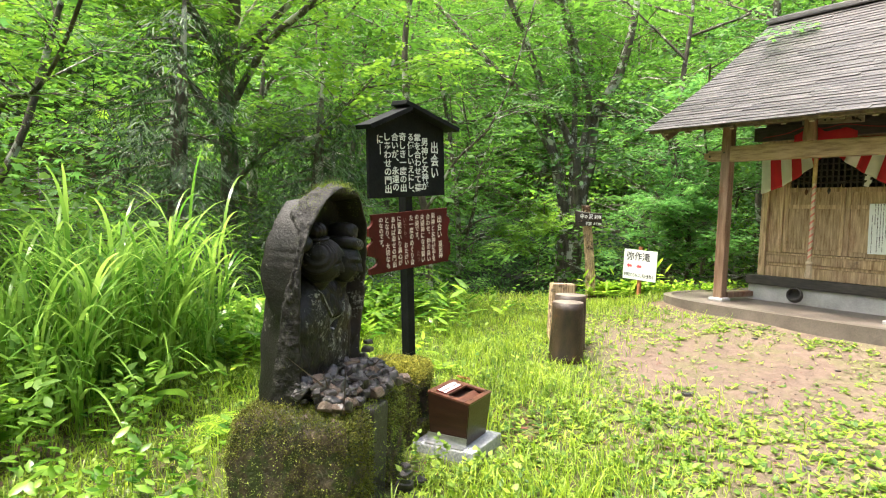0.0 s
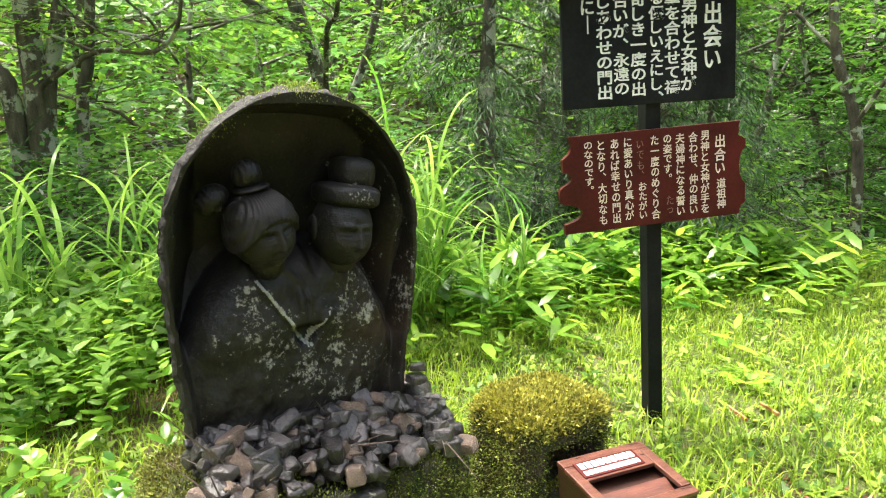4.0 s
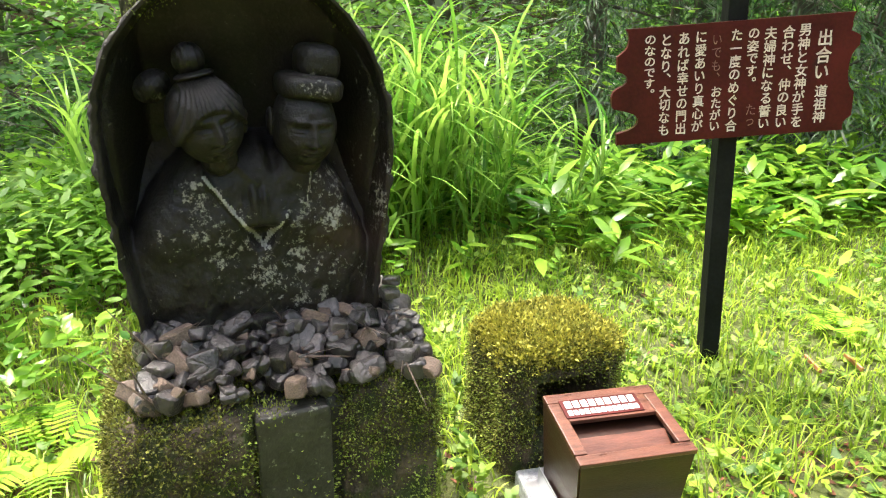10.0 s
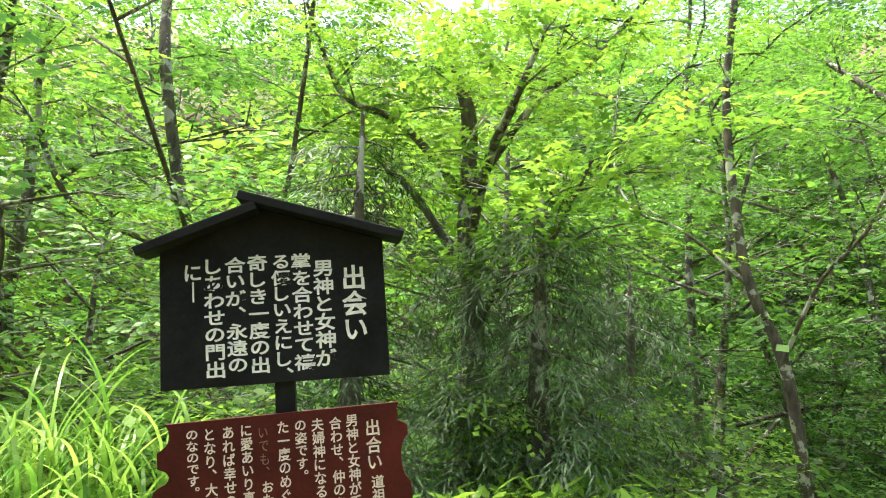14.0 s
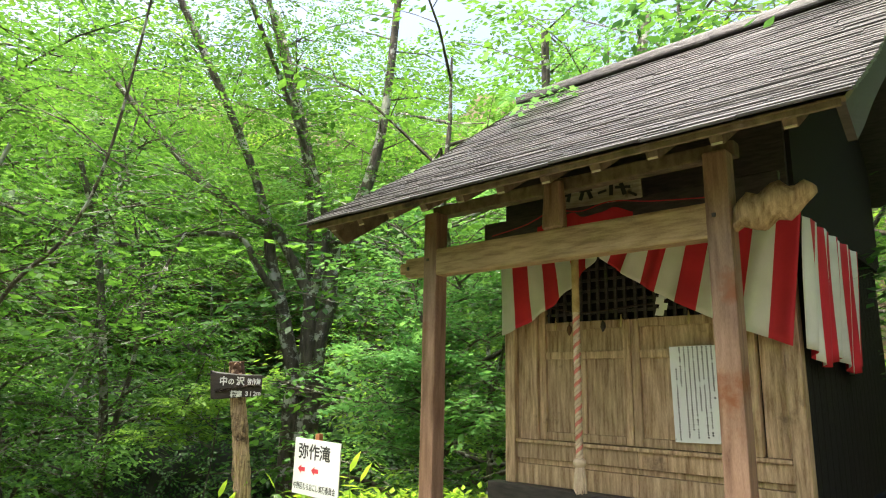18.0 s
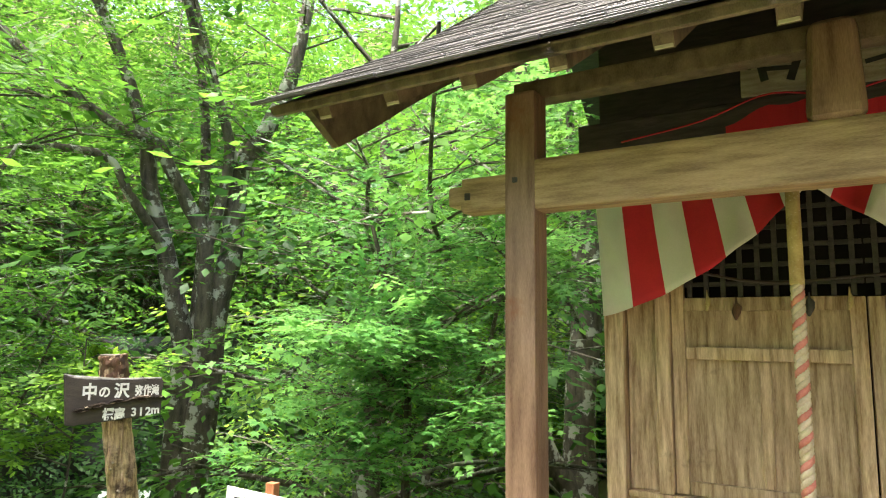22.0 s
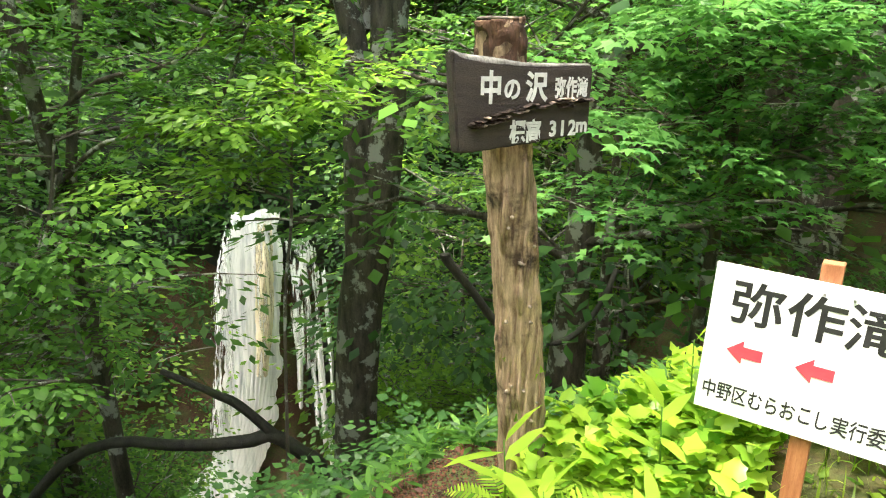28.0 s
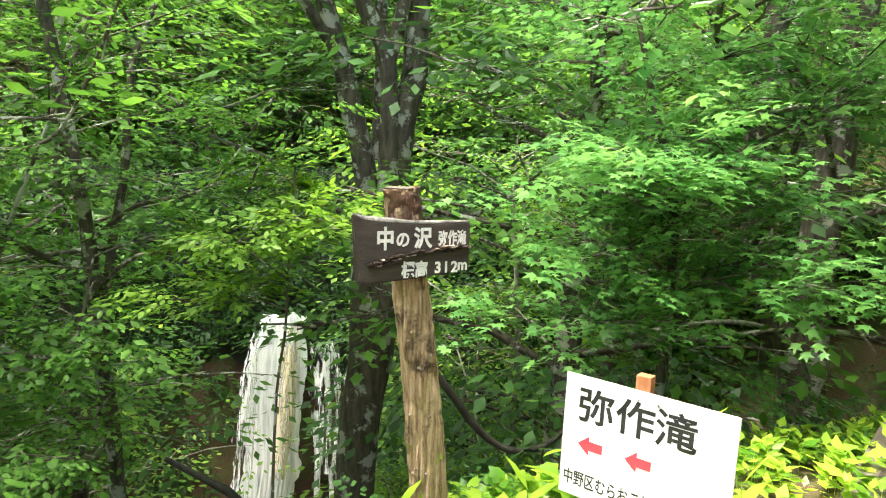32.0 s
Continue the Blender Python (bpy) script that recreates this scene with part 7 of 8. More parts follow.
limb_tree("crooked dark tree leaning over the hollow", [
    ([(-5.9, 8.3, -4.5), (-5.95, 8.2, -1.0), (-6.0, 8.12, 1.07), (-6.07, 8.0, 1.68), (-6.17, 7.84, 2.36), (-6.34, 7.57, 3.39), (-6.5, 7.3, 5.2)], 0.13, 0.05, 0.6),
    ([(-6.2, 7.8, 2.5), (-6.41, 7.45, 2.72), (-6.62, 7.05, 2.93), (-6.84, 6.58, 3.13), (-6.96, 6.28, 3.5), (-7.0, 6.0, 4.3)], 0.06, 0.02, 0.35),
    ([(-6.0, 8.1, 1.2), (-5.7, 8.4, 2.2), (-5.5, 8.6, 3.4)], 0.06, 0.02, 0.4),
    ([(-6.05, 8.0, 1.6), (-5.2, 7.4, 2.4), (-4.5, 7.0, 2.5)], 0.04, 0.012, 0.2),
], m_bark, m_leaf, 35, twig_n=12, twig_len=1.2, up=2.5, **FINE)
limb_tree("bright-leaved maple with a spreading sunlit crown", [
    ([(-3.74, 10.6, -3.2), (-3.76, 10.5, 0.0), (-3.78, 10.5, 2.0), (-3.84, 10.4, 3.0), (-3.7, 10.3, 4.4)], 0.16, 0.07, 0.5),
    ([(-3.8, 10.45, 2.4), (-4.6, 10.2, 3.6), (-5.3, 10.0, 4.3)], 0.07, 0.02, 0.2),
    ([(-3.8, 10.4, 2.8), (-3.0, 9.9, 3.8), (-2.3, 9.5, 4.2)], 0.07, 0.02, 0.2),
    ([(-3.75, 10.4, 3.4), (-4.2, 9.6, 4.4), (-4.6, 9.0, 4.7)], 0.06, 0.02, 0.2),
    ([(-3.75, 10.4, 3.6), (-2.8, 10.6, 4.7), (-2.1, 10.7, 5.0)], 0.06, 0.02, 0.2),
    ([(-3.8, 10.5, 1.6), (-2.9, 10.0, 2.3), (-2.2, 9.7, 2.4)], 0.05, 0.015, 0.25),
], m_bark, m_leaf_bright, 36, STAR, twig_n=14, twig_len=1.1, up=1.2, per_tip=2, size=0.50, leaves=10, leaf_size=0.19, scatter_r=0.14)
limb_tree("slender tree with a thin dark stem at the yard edge", [
    ([(-0.70, 13.6, -2.6), (-0.75, 13.4, 0.0), (-0.88, 13.24, 1.42), (-1.19, 13.11, 2.37), (-1.31, 13.06, 3.29), (-1.38, 13.03, 4.76)], 0.085, 0.04, 0.5),
    ([(-0.88, 13.2, 1.4), (-0.3, 12.9, 2.4), (0.3, 12.7, 3.0)], 0.03, 0.01, 0.25),
    ([(-1.2, 13.1, 2.4), (-2.0, 12.9, 3.2), (-2.7, 12.8, 3.6)], 0.03, 0.01, 0.25),
], m_bark, m_leaf, 37, twig_n=12, twig_len=1.1, up=2.5, **FINE)
limb_tree("slim leaning sapling hung with leaves over the gorge", [
    ([(-1.2, 16.8, -3.6), (-1.45, 16.6, -1.6), (-1.8, 16.4, 0.2), (-2.2, 16.2, 1.8), (-2.5, 16.0, 3.2)], 0.07, 0.03, 0.3),
    ([(-1.6, 16.5, -0.6), (-1.1, 16.2, 0.6), (-0.8, 16.0, 1.2)], 0.03, 0.01, 0.2),
    ([(-1.75, 16.4, 0.0), (-1.0, 15.7, 0.2), (-0.3, 15.3, 0.1)], 0.025, 0.008, 0.2),
    ([(-2.0, 16.3, 1.0), (-1.2, 15.8, 1.7), (-0.4, 15.5, 1.8)], 0.025, 0.008, 0.2),
], m_bark, m_leaf, 38, twig_n=12, twig_len=0.95, up=1.5, per_tip=2, size=0.45, leaves=12, leaf_size=0.19, scatter_r=0.14)

# cedars with hanging dark sprays
def cedar(x, y, h, seed, lab):
    g = np.random.default_rng(seed)
    needle = (np.array([(0, -0.045, 0), (0, 0.045, 0), (0.5, 0.05, -0.03), (0.5, -0.05, -0.03), (1, 0, -0.12)]), np.array([(0, 1, 2), (0, 2, 3), (3, 2, 4)]))
    lines, tips, dirs = [(np.array([(0, 0, -0.5), (0, 0, h * 0.4), (0.05, 0, h)]), np.array([0.17, 0.12, 0.02]))], [], []
    for k in range(46):
        z = h * (0.10 + 0.86 * k / 46)
        az = 2.4 * k + g.normal(0, 0.3)
        L = (0.30 * (h - z) + 0.5) * g.uniform(0.75, 1.15)
        q = np.linspace(0, 1, 5)
        pts = np.stack([math.cos(az) * L * q, math.sin(az) * L * q, z - 0.10 * L * q - 0.25 * L * q ** 2 + 0.12 * L * q ** 4], 1)
        lines.append((pts, 0.022 * (1 - 0.85 * q)))
        for w in np.linspace(0.25, 1, 7):
            p = np.array([np.interp(w, q, pts[:, c]) for c in range(3)])
            for s in (-1, 1):
                tips.append(p)
                dirs.append((math.cos(az + s * 0.7), math.sin(az + s * 0.7), -0.35))
    return tree(lab, at_ground(x, y), g, m_bark, m_needle, needle, name="cedar_tree", lines=lines, tips=np.array(tips), dirs=np.array(dirs), split=0, per_tip=2, size=0.55, leaves=11, leaf_size=0.24, scatter_r=0.08, spread=0.45)


cedar(-2.15, 9.75, 3.9, 50, "dark young cedar with drooping sprays at the yard edge")
cedar(-3.6, 8.4, 5.2, 51, "dark cedar with drooping sprays below the yard")
cedar(-2.6, 12.4, 5.0, 52, "dark cedar with drooping sprays below the yard")
cedar(-5.2, 11.8, 7.0, 53, "tall dark cedar behind the bright maple")

# bleached dead branch in the crown
dead = [(curve_through([(-3.3, 10.2, 4.5), (-3.45, 10.0, 4.15), (-3.5, 9.9, 3.8)], 8), np.linspace(0.02, 0.012, 8))]
for a, b, c in (((-3.45, 10.0, 4.2), (-3.7, 9.9, 4.35), (-4.1, 9.8, 4.3)), ((-3.4, 10.05, 4.3), (-3.1, 9.9, 4.35), (-2.7, 9.8, 4.2)), ((-3.48, 9.95, 4.0), (-3.7, 9.8, 3.85), (-3.8, 9.8, 3.6)), ((-3.3, 10.1, 4.45), (-3.1, 10.0, 4.6), (-2.9, 9.9, 4.62))):
    dead.append((curve_through([a, b, c], 6), np.linspace(0.012, 0.004, 6)))
solo("dead_branch", tubes("dead_branch", dead, 6), m_bark_dead, "bleached leafless branch caught in a leafy crown", "branch")

# ---- the rest of the wood: a few kinds, repeated
protos = []
for k, (h, r, st, limbs, reach, mat, lf, lab) in enumerate((
        (10.5, 0.15, 0.16, 15, 0.33, m_leaf, OVAL, "tall broadleaf tree with layered green leaves"),
        (9.0, 0.11, 0.14, 14, 0.36, m_leaf_bright, OVAL, "slender broadleaf tree with bright young leaves"),
        (12.0, 0.18, 0.22, 15, 0.31, m_leaf, OVAL, "tall dark-barked broadleaf tree of the slope"),
        (7.0, 0.09, 0.12, 14, 0.40, m_leaf_maple, STAR, "spreading green maple of the slope"),
        (8.0, 0.10, 0.15, 14, 0.38, m_leaf_dark, OVAL, "shaded broadleaf tree with deep green leaves"))):
    protos.append(tree(lab, Matrix(), np.random.default_rng(100 + k), m_bark if k != 1 else m_bark_pale, mat, lf, group="trees of the wood",
                       height=h, radius=r, start=st, limbs=limbs, reach=reach, twigs=7, per_tip=2 if k != 3 else 1, size=0.95, leaves=8 if k != 3 else 6, leaf_size=0.185, scatter_r=0.28))
for k, (h, mat, lab) in enumerate(((12.0, m_leaf, "far broadleaf tree on the opposite slope"), (11.0, m_leaf_bright, "far bright-leaved tree on the opposite slope"), (13.0, m_leaf_dark, "far dark-leaved tree on the opposite slope"))):
    protos.append(tree(lab, Matrix(), np.random.default_rng(130 + k), m_bark_pale if k == 1 else m_bark, mat, OVAL, group="trees of the far slope",
                       height=h, radius=0.15, start=0.12, limbs=13, reach=0.36, twigs=6, per_tip=1, size=2.0, leaves=9, leaf_size=0.24, scatter_r=0.5))

spots = [(2.3, 18.2), (8.5, 17.5), (4.7, 14.8), (-6.4, 4.7), (-5.9, 8.2), (-3.75, 10.5), (-0.7, 13.5), (-1.2, 16.8), (-2.15, 9.75), (-3.6, 8.4), (-2.6, 12.4), (-5.2, 11.8)]
gg = random.Random(21)


def gap_view(x, y, more):
    """The open line from the yard to the waterfall."""
    d = y - 10.5
    return 2.5 < d < 20.5 and 1.5 - 0.17 * d - more < x < 1.6 + 0.09 * d + more * 0.6


def clear(x, y):
    s = float(rim(x, y))
    if s < 1.6 and -6 < y < 15.5 and x < 10.2:
        return False
    if gap_view(x, y, 3.8):
        return False
    if -5.2 < x < -1 and 1.5 < y < 7.5:
        return False
    if (-10 < x < 3.5 and 24.5 < y < 33.0) or (-3.2 < x < 3.2 and 19 < y < 33):
        return False
    return True


for x0, x1, y0, y1, count, gap, kinds, lo, hi in (
        (-17, -5.0, -3, 14, 19, 1.9, (0, 1, 1, 2, 3, 4), 0.9, 1.3), (-14, 13, 17.5, 30, 32, 2.0, (0, 0, 1, 2, 2, 4), 0.95, 1.35), (10.5, 22, 2, 24, 15, 2.3, (0, 1, 2, 4), 0.8, 1.2),
        (-12, 16, -15, -6, 6, 2.8, (0, 1, 2), 0.8, 1.2), (-36, 28, 32, 60, 58, 2.9, (5, 5, 6, 7), 0.8, 1.3), (-44, -17, -12, 34, 30, 3.4, (5, 6, 6, 7), 0.8, 1.3), (22, 44, 4, 50, 14, 4.5, (5, 6, 7), 0.8, 1.3)):
    tries = got = 0
    while got < count and tries < 5000:
        tries += 1
        x, y = gg.uniform(x0, x1), gg.uniform(y0, y1)
        if not clear(x, y) or any((x - a) ** 2 + (y - b) ** 2 < gap * gap for a, b in spots):
            continue
        spots.append((x, y))
        got += 1
        copy_thing(protos[gg.choice(kinds)], at_ground(x, y, gg.uniform(0, 6.28), gg.uniform(lo, hi)))
for k, (x, y, kind, size) in enumerate(((-8.5, 33.5, 0, 1.5), (-5.5, 35.5, 2, 1.45), (-2.6, 33.8, 0, 1.55), (0.4, 35.8, 2, 1.5), (3.2, 34.0, 0, 1.5), (6.0, 35.6, 2, 1.5), (9.0, 33.8, 0, 1.5), (-11.5, 35.0, 2, 1.5), (12.0, 35.5, 0, 1.5))):
    copy_thing(protos[kind], at_ground(x, y + 4.5, k * 1.3, size))
for k, t in enumerate(protos):
    t.matrix_basis = at_ground(-14 + 4 * k, -17 - 2 * (k % 2), k)

# tall trees rooted in the gorge, with crowns above the yard
tall = tree("very tall slender tree with a high green crown", at_ground(-4.4, 18.6), np.random.default_rng(141), m_bark, m_leaf, OVAL, group="tall trees of the gorge",
            height=21.0, radius=0.17, start=0.50, limbs=17, reach=0.21, twigs=7, per_tip=2, size=0.95, leaves=9, leaf_size=0.185, scatter_r=0.3)
for x, y, turn, size in ((-2.6, 22.4, 2.0, 0.95), (-7.2, 15.2, 3.0, 0.9)):
    copy_thing(tall, at_ground(x, y, turn, size))

# bushes under the trees
bushes = []
for k, (mat, lf) in enumerate(((m_leaf, OVAL), (m_leaf_bright, OVAL), (m_leaf_dark, OVAL))):
    g = np.random.default_rng(160 + k)
    stems = []
    for j in range(7):
        az = j * 0.9 + g.normal(0, 0.2)
        d = np.array([math.cos(az), math.sin(az)])
        L = g.uniform(0.5, 1.0)
        stems.append((np.array([(0, 0, -0.2), (*(d * 0.3 * L), 0.6), (*(d * 0.7 * L), 1.2 * L + 0.2), (*(d * 1.1 * L), 1.5 * L + 0.2)]), 0.02, 0.006, 0.2))
    bushes.append(limb_tree("leafy shrub of the shaded slope", stems, m_bark, mat, 170 + k, lf, twig_n=5, twig_len=0.6, up=0, group="shrubs of the slope", per_tip=2, size=0.38, leaves=7, leaf_size=0.23, scatter_r=0.12))
    bushes[-1].name, bushes[-1]["category"] = "shrub", "shrub"
got = tries = 0
while got < 70 and tries < 6000:
    tries += 1
    x, y = gg.uniform(-9, 12), gg.uniform(2, 26)
    s = float(rim(x, y))
    if s < 1.1 or s > 12 or (x > -1.5 and y < 16.2) or (-3.5 < x < -1 and y < 7.5):
        continue
    if gap_view(x, y, 1.25) or (4.0 < x < 10.5 and 13 < y < 18.6):
        continue
    got += 1
    copy_thing(bushes[gg.randrange(3)], at_ground(x, y, gg.uniform(0, 6.28), gg.uniform(0.7, 1.35), 0.1))
# unseen shrubs, added to keep light off the right side of the shrine
for x, y, k in ((10.0, 7.6, 1.7), (10.3, 8.9, 1.7), (11.0, 6.6, 1.9)):
    copy_thing(bushes[2], at_ground(x, y, k * 3, k, 0.1))
for x, y in ((10.4, 13.9), (10.6, 7.6), (10.2, 10.6)):
    copy_thing(bushes[gg.randrange(3)], at_ground(x, y, gg.uniform(0, 6.28), gg.uniform(0.8, 1.3), 0.1))
got = tries = 0
while got < 34 and tries < 4000:
    tries += 1
    x, y = gg.uniform(-10, 10), gg.uniform(21, 31)
    s = float(rim(x, y))
    if s < 9 or s > 18.4 or (-2.6 - 0.02 * (30 - y) < x < 3.4) or gap_view(x, y, 0.9):
        continue
    got += 1
    copy_thing(bushes[gg.choice((0, 2, 2))], at_ground(x, y, gg.uniform(0, 6.28), gg.uniform(1.2, 2.0), 0.2))
for k, b in enumerate(bushes):
    b.matrix_basis = at_ground(-4.4 - 0.5 * k, 8.6 - 1.8 * k, k, 1.0, 0.1)

# ---------- waterfall, cliff, fallen wood ----------
def cliff():
    nx, nz = 70, 50
    x, z = np.linspace(-11, 12, nx), np.linspace(-13, 1.5, nz)
    X, Z = np.meshgrid(x, z)
    Y = np.array([[31.2 + 0.9 * noise.fractal(Vector((a * 0.25, b * 0.25, 3)), 0.8, 2, 5) + 0.06 * (b + 8) for a in x] for b in z])
    i = np.arange(nx * nz).reshape(nz, nx)
    f = np.stack([i[:-1, :-1], i[:-1, 1:], i[1:, 1:], i[1:, :-1]], -1).reshape(-1, 4)
    front = np.stack([X, Y, Z], -1).reshape(-1, 3)
    back = front + (0, 2.5, 0)
    return mesh_np("cliff", np.vstack([front, back]), np.vstack([f, f[:, ::-1] + nx * nz]))


tagged(part("cliff", smooth(cliff()), m_cliff), "dark wet rock wall behind the waterfall", "cliff", kind="structure")


def fall_sheet(xs, half, z0, z1, seed, y=30.2, thick=0.25):
    """Falling water: a thin, finely furrowed sheet whose middle runs through xs, with frayed sides and lip."""
    wide = half[0] > 0.4
    nu, nv = (120, 90) if wide else (14, 60)
    s, t = np.linspace(0, 1, nu), np.linspace(0, 1, nv)
    S, T = np.meshgrid(s, t)
    k = np.linspace(0, 1, len(xs))
    mid, hw = np.interp(T, k, xs), np.interp(T, k, half)
    fray = np.where(S > 0.5, lattice(T * 3.0, 0 * T, 6, seed), lattice(T * 3.0, 0 * T, 6, seed + 50)) + 0.6 * lattice(T * 3.0, S, 17, seed + 3)
    X = mid + (2 * S - 1) * hw * (1 + 0.12 * fray * np.abs(2 * S - 1) ** 3)
    Z = z0 + (z1 - z0) * T + 0.14 * lattice(S, 0 * S, 7, seed + 1) * (1 - T) ** 3
    furrow = lattice(S * 3, T * 0.25, 9, seed + 7) + 0.7 * lattice(S * 3, T * 0.6, 24, seed + 8)
    Y = y - 0.60 * np.sqrt(T) - 0.012 * furrow - 0.14 * np.sin(np.pi * S)
    i = np.arange(nu * nv).reshape(nv, nu)
    f = np.stack([i[:-1, :-1], i[1:, :-1], i[1:, 1:], i[:-1, 1:]], -1).reshape(-1, 4)
    front = np.stack([X, Y, Z], -1).reshape(-1, 3)
    return smooth(mesh_np("water", np.vstack([front, front + (0, thick, 0)]), np.vstack([f, f[:, ::-1] + nu * nv])))


falls = thing("waterfall", "white and tan waterfall pouring down a dark cliff", "waterfall", kind="structure")
part("main_fall", fall_sheet((0.70, 0.52, 0.42, 0.30, 0.08, -0.35, -1.45), (0.64, 0.84, 0.84, 0.84, 0.84, 0.92, 1.15), -3.05, -12.7, 1), m_water, falls)
part("main_fall", fall_sheet((0.95, 0.84, 0.75, 0.60), (0.20, 0.28, 0.26, 0.16), -3.3, -8.0, 4, 30.02, 0.05), m_water_tan, falls, "muddy tan stream in the middle of the fall")
part("side_fall", fall_sheet((0.0, -0.25, -0.40, -0.48, -0.62, -0.9), (0.20, 0.36, 0.40, 0.36, 0.34, 0.3), -3.5, -10.4, 6, 30.25), m_water_thin, falls, "thin veil of white water beside the main fall")
part("side_fall", fall_sheet((1.95, 1.98, 2.0, 2.05), (0.42, 0.50, 0.42, 0.22), -4.0, -8.2, 2, 30.45), m_water_thin, falls, "thin veil of white water beside the main fall")
for k, (x0, x1, half, z0, z1) in enumerate(((1.72, 1.70, 0.09, -6.2, -9.4), (2.35, 2.42, 0.10, -6.8, -10.9), (2.62, 2.75, 0.06, -5.0, -9.8), (2.15, 2.2, 0.07, -8.2, -10.2), (2.5, 2.62, 0.07, -9.6, -11.9))):
    part("side_fall", fall_sheet((x0, (x0 + x1) / 2 + 0.04, x1), (half, half * 1.2, half * 0.7), z0, z1, 7 + k, 30.35, 0.1), m_water, falls, "thin white side strand")
tagged(part("stream", box(14, 7, 0.1, 0.03, (0, 28.4, -12.62)), m_foam), "foaming pool under the waterfall", "water", kind="structure")
for pts, r in (([(-0.9, 15.4, -2.4), (-0.4, 15.6, -1.7), (0.04, 15.7, -1.55), (0.47, 15.7, -1.64), (0.83, 15.7, -1.68), (1.11, 15.7, -1.69), (1.30, 15.7, -1.66), (1.54, 15.7, -1.87), (1.72, 15.75, -2.13), (2.0, 15.9, -3.2)], 0.075), ([(0.45, 15.8, -1.0), (0.70, 15.7, -1.10), (0.87, 15.7, -1.21), (1.04, 15.7, -1.33), (1.22, 15.7, -1.54), (1.36, 15.7, -1.72)], 0.05)):
    solo("fallen_branch", tube("fallen_branch", curve_through(pts, 24), np.linspace(0.5, 1, 24) * r, 10, 0.05), m_bark_wet, "dark wet fallen branch lying across the gorge", "branch")
for pts, r in (([(5.0, 15.9, 0.05), (5.9, 15.6, 0.25), (6.8, 15.9, 0.0), (7.6, 16.4, -0.6), (8.0, 16.8, -1.2)], 0.03), ([(2.9, 16.0, -0.2), (2.93, 16.0, -0.26), (3.15, 16.0, -0.55), (3.45, 16.0, -0.95), (3.8, 16.0, -1.19), (4.22, 16.0, -1.14), (4.5, 16.0, -0.82), (4.7, 16.1, -0.5)], 0.05)):
    solo("fallen_branch", tube("fallen_branch", curve_through(pts, 24), np.linspace(1, 0.5, 24) * r, 9, 0.05), m_bark_pale if r < 0.04 else m_bark_wet, "bare fallen branch lying over the slope", "branch")

# ---------- grasses, reeds, weeds ----------
gp = np.random.default_rng(77)


def strips(root, ahead, length, width, arch, segs=3, stiff=1.0):
    """Bent blades: arrays of roots, headings, lengths; returns verts and triangles."""
    n = len(root)
    q = np.linspace(0, 1, segs + 1)
    side = np.stack([-ahead[:, 1], ahead[:, 0], np.zeros(n)], 1)
    out = []
    for k, u in enumerate(q):
        c = root + ahead * (length * arch * u ** 1.8)[:, None] + np.array([0, 0, 1.0]) * (length * (u - 0.62 * arch * u ** 2.6) * stiff)[:, None]
        w = (width * (1 - u) ** 0.6 * (0.55 + 0.45 * min(1, u * 4)))[:, None]
        out.append(c - side * w / 2)
        out.append(c + side * w / 2)
    V = np.stack(out, 1)
    f = []
    for k in range(segs):
        a = 2 * k
        f += [(a, a + 1, a + 3), (a, a + 3, a + 2)]
    m = 2 * (segs + 1)
    F = np.array(f)[None] + (np.arange(n) * m)[:, None, None]
    return V.reshape(-1, 3), F.reshape(-1, 3)


def headings(n):
    a = gp.uniform(0, 6.283, n)
    return np.stack([np.cos(a), np.sin(a), np.zeros(n)], 1)


def cover(n, x0, x1, y0, y1, weight):
    """Random ground places, kept by weight(x, y, s)."""
    x, y = gp.uniform(x0, x1, n), gp.uniform(y0, y1, n)
    keep = gp.uniform(0, 1, n) < weight(x, y, rim(x, y))
    x, y = x[keep], y[keep]
    return np.stack([x, y, ground_z(x, y) - 0.01], 1)


def clump_noise(x, y, k=0.8):
    return 0.5 + 0.5 * np.sin(1.3 * k * x + 0.7 + 1.1 * np.sin(0.9 * k * y)) * np.sin(1.1 * k * y + 1.3 * np.sin(0.8 * k * x))


def yard_bare(x, y):
    """1 where feet keep the earth bare."""
    return np.clip(1.7 - np.hypot((x - 3.1) * 1.0, (y - 7.2) * 0.9) / 1.25, 0, 1)


def spread_out(x, y):
    """Fades the growth of the yard towards its ragged outer edge."""
    return np.exp(-(np.hypot(x - 2.6, (y - 5.6) * 0.8) / (4.0 + 1.2 * clump_noise(x, y, 1.3))) ** 4)


def off_things(x, y):
    c, e = x + 0.325, y - 3.60
    ok = (np.abs(0.208 * c + 0.978 * e - 0.02) > 0.50) | (np.abs(-0.978 * c + 0.208 * e) > 0.36)
    c, e = x + 0.11, y - 4.535
    ok &= (np.abs(0.19 * c + 0.98 * e) > 0.25) | (np.abs(-0.98 * c + 0.19 * e) > 0.22)
    ok &= np.hypot(x - 0.32, y - 4.435) > 0.30
    a, b2 = x - 4.059, y - 10.866
    u, d = 0.629 * a - 0.777 * b2, 0.777 * a + 0.629 * b2
    return ok & ~((u > -0.75) & (u < 3.3) & (d > -1.0) & (d < 4.6))


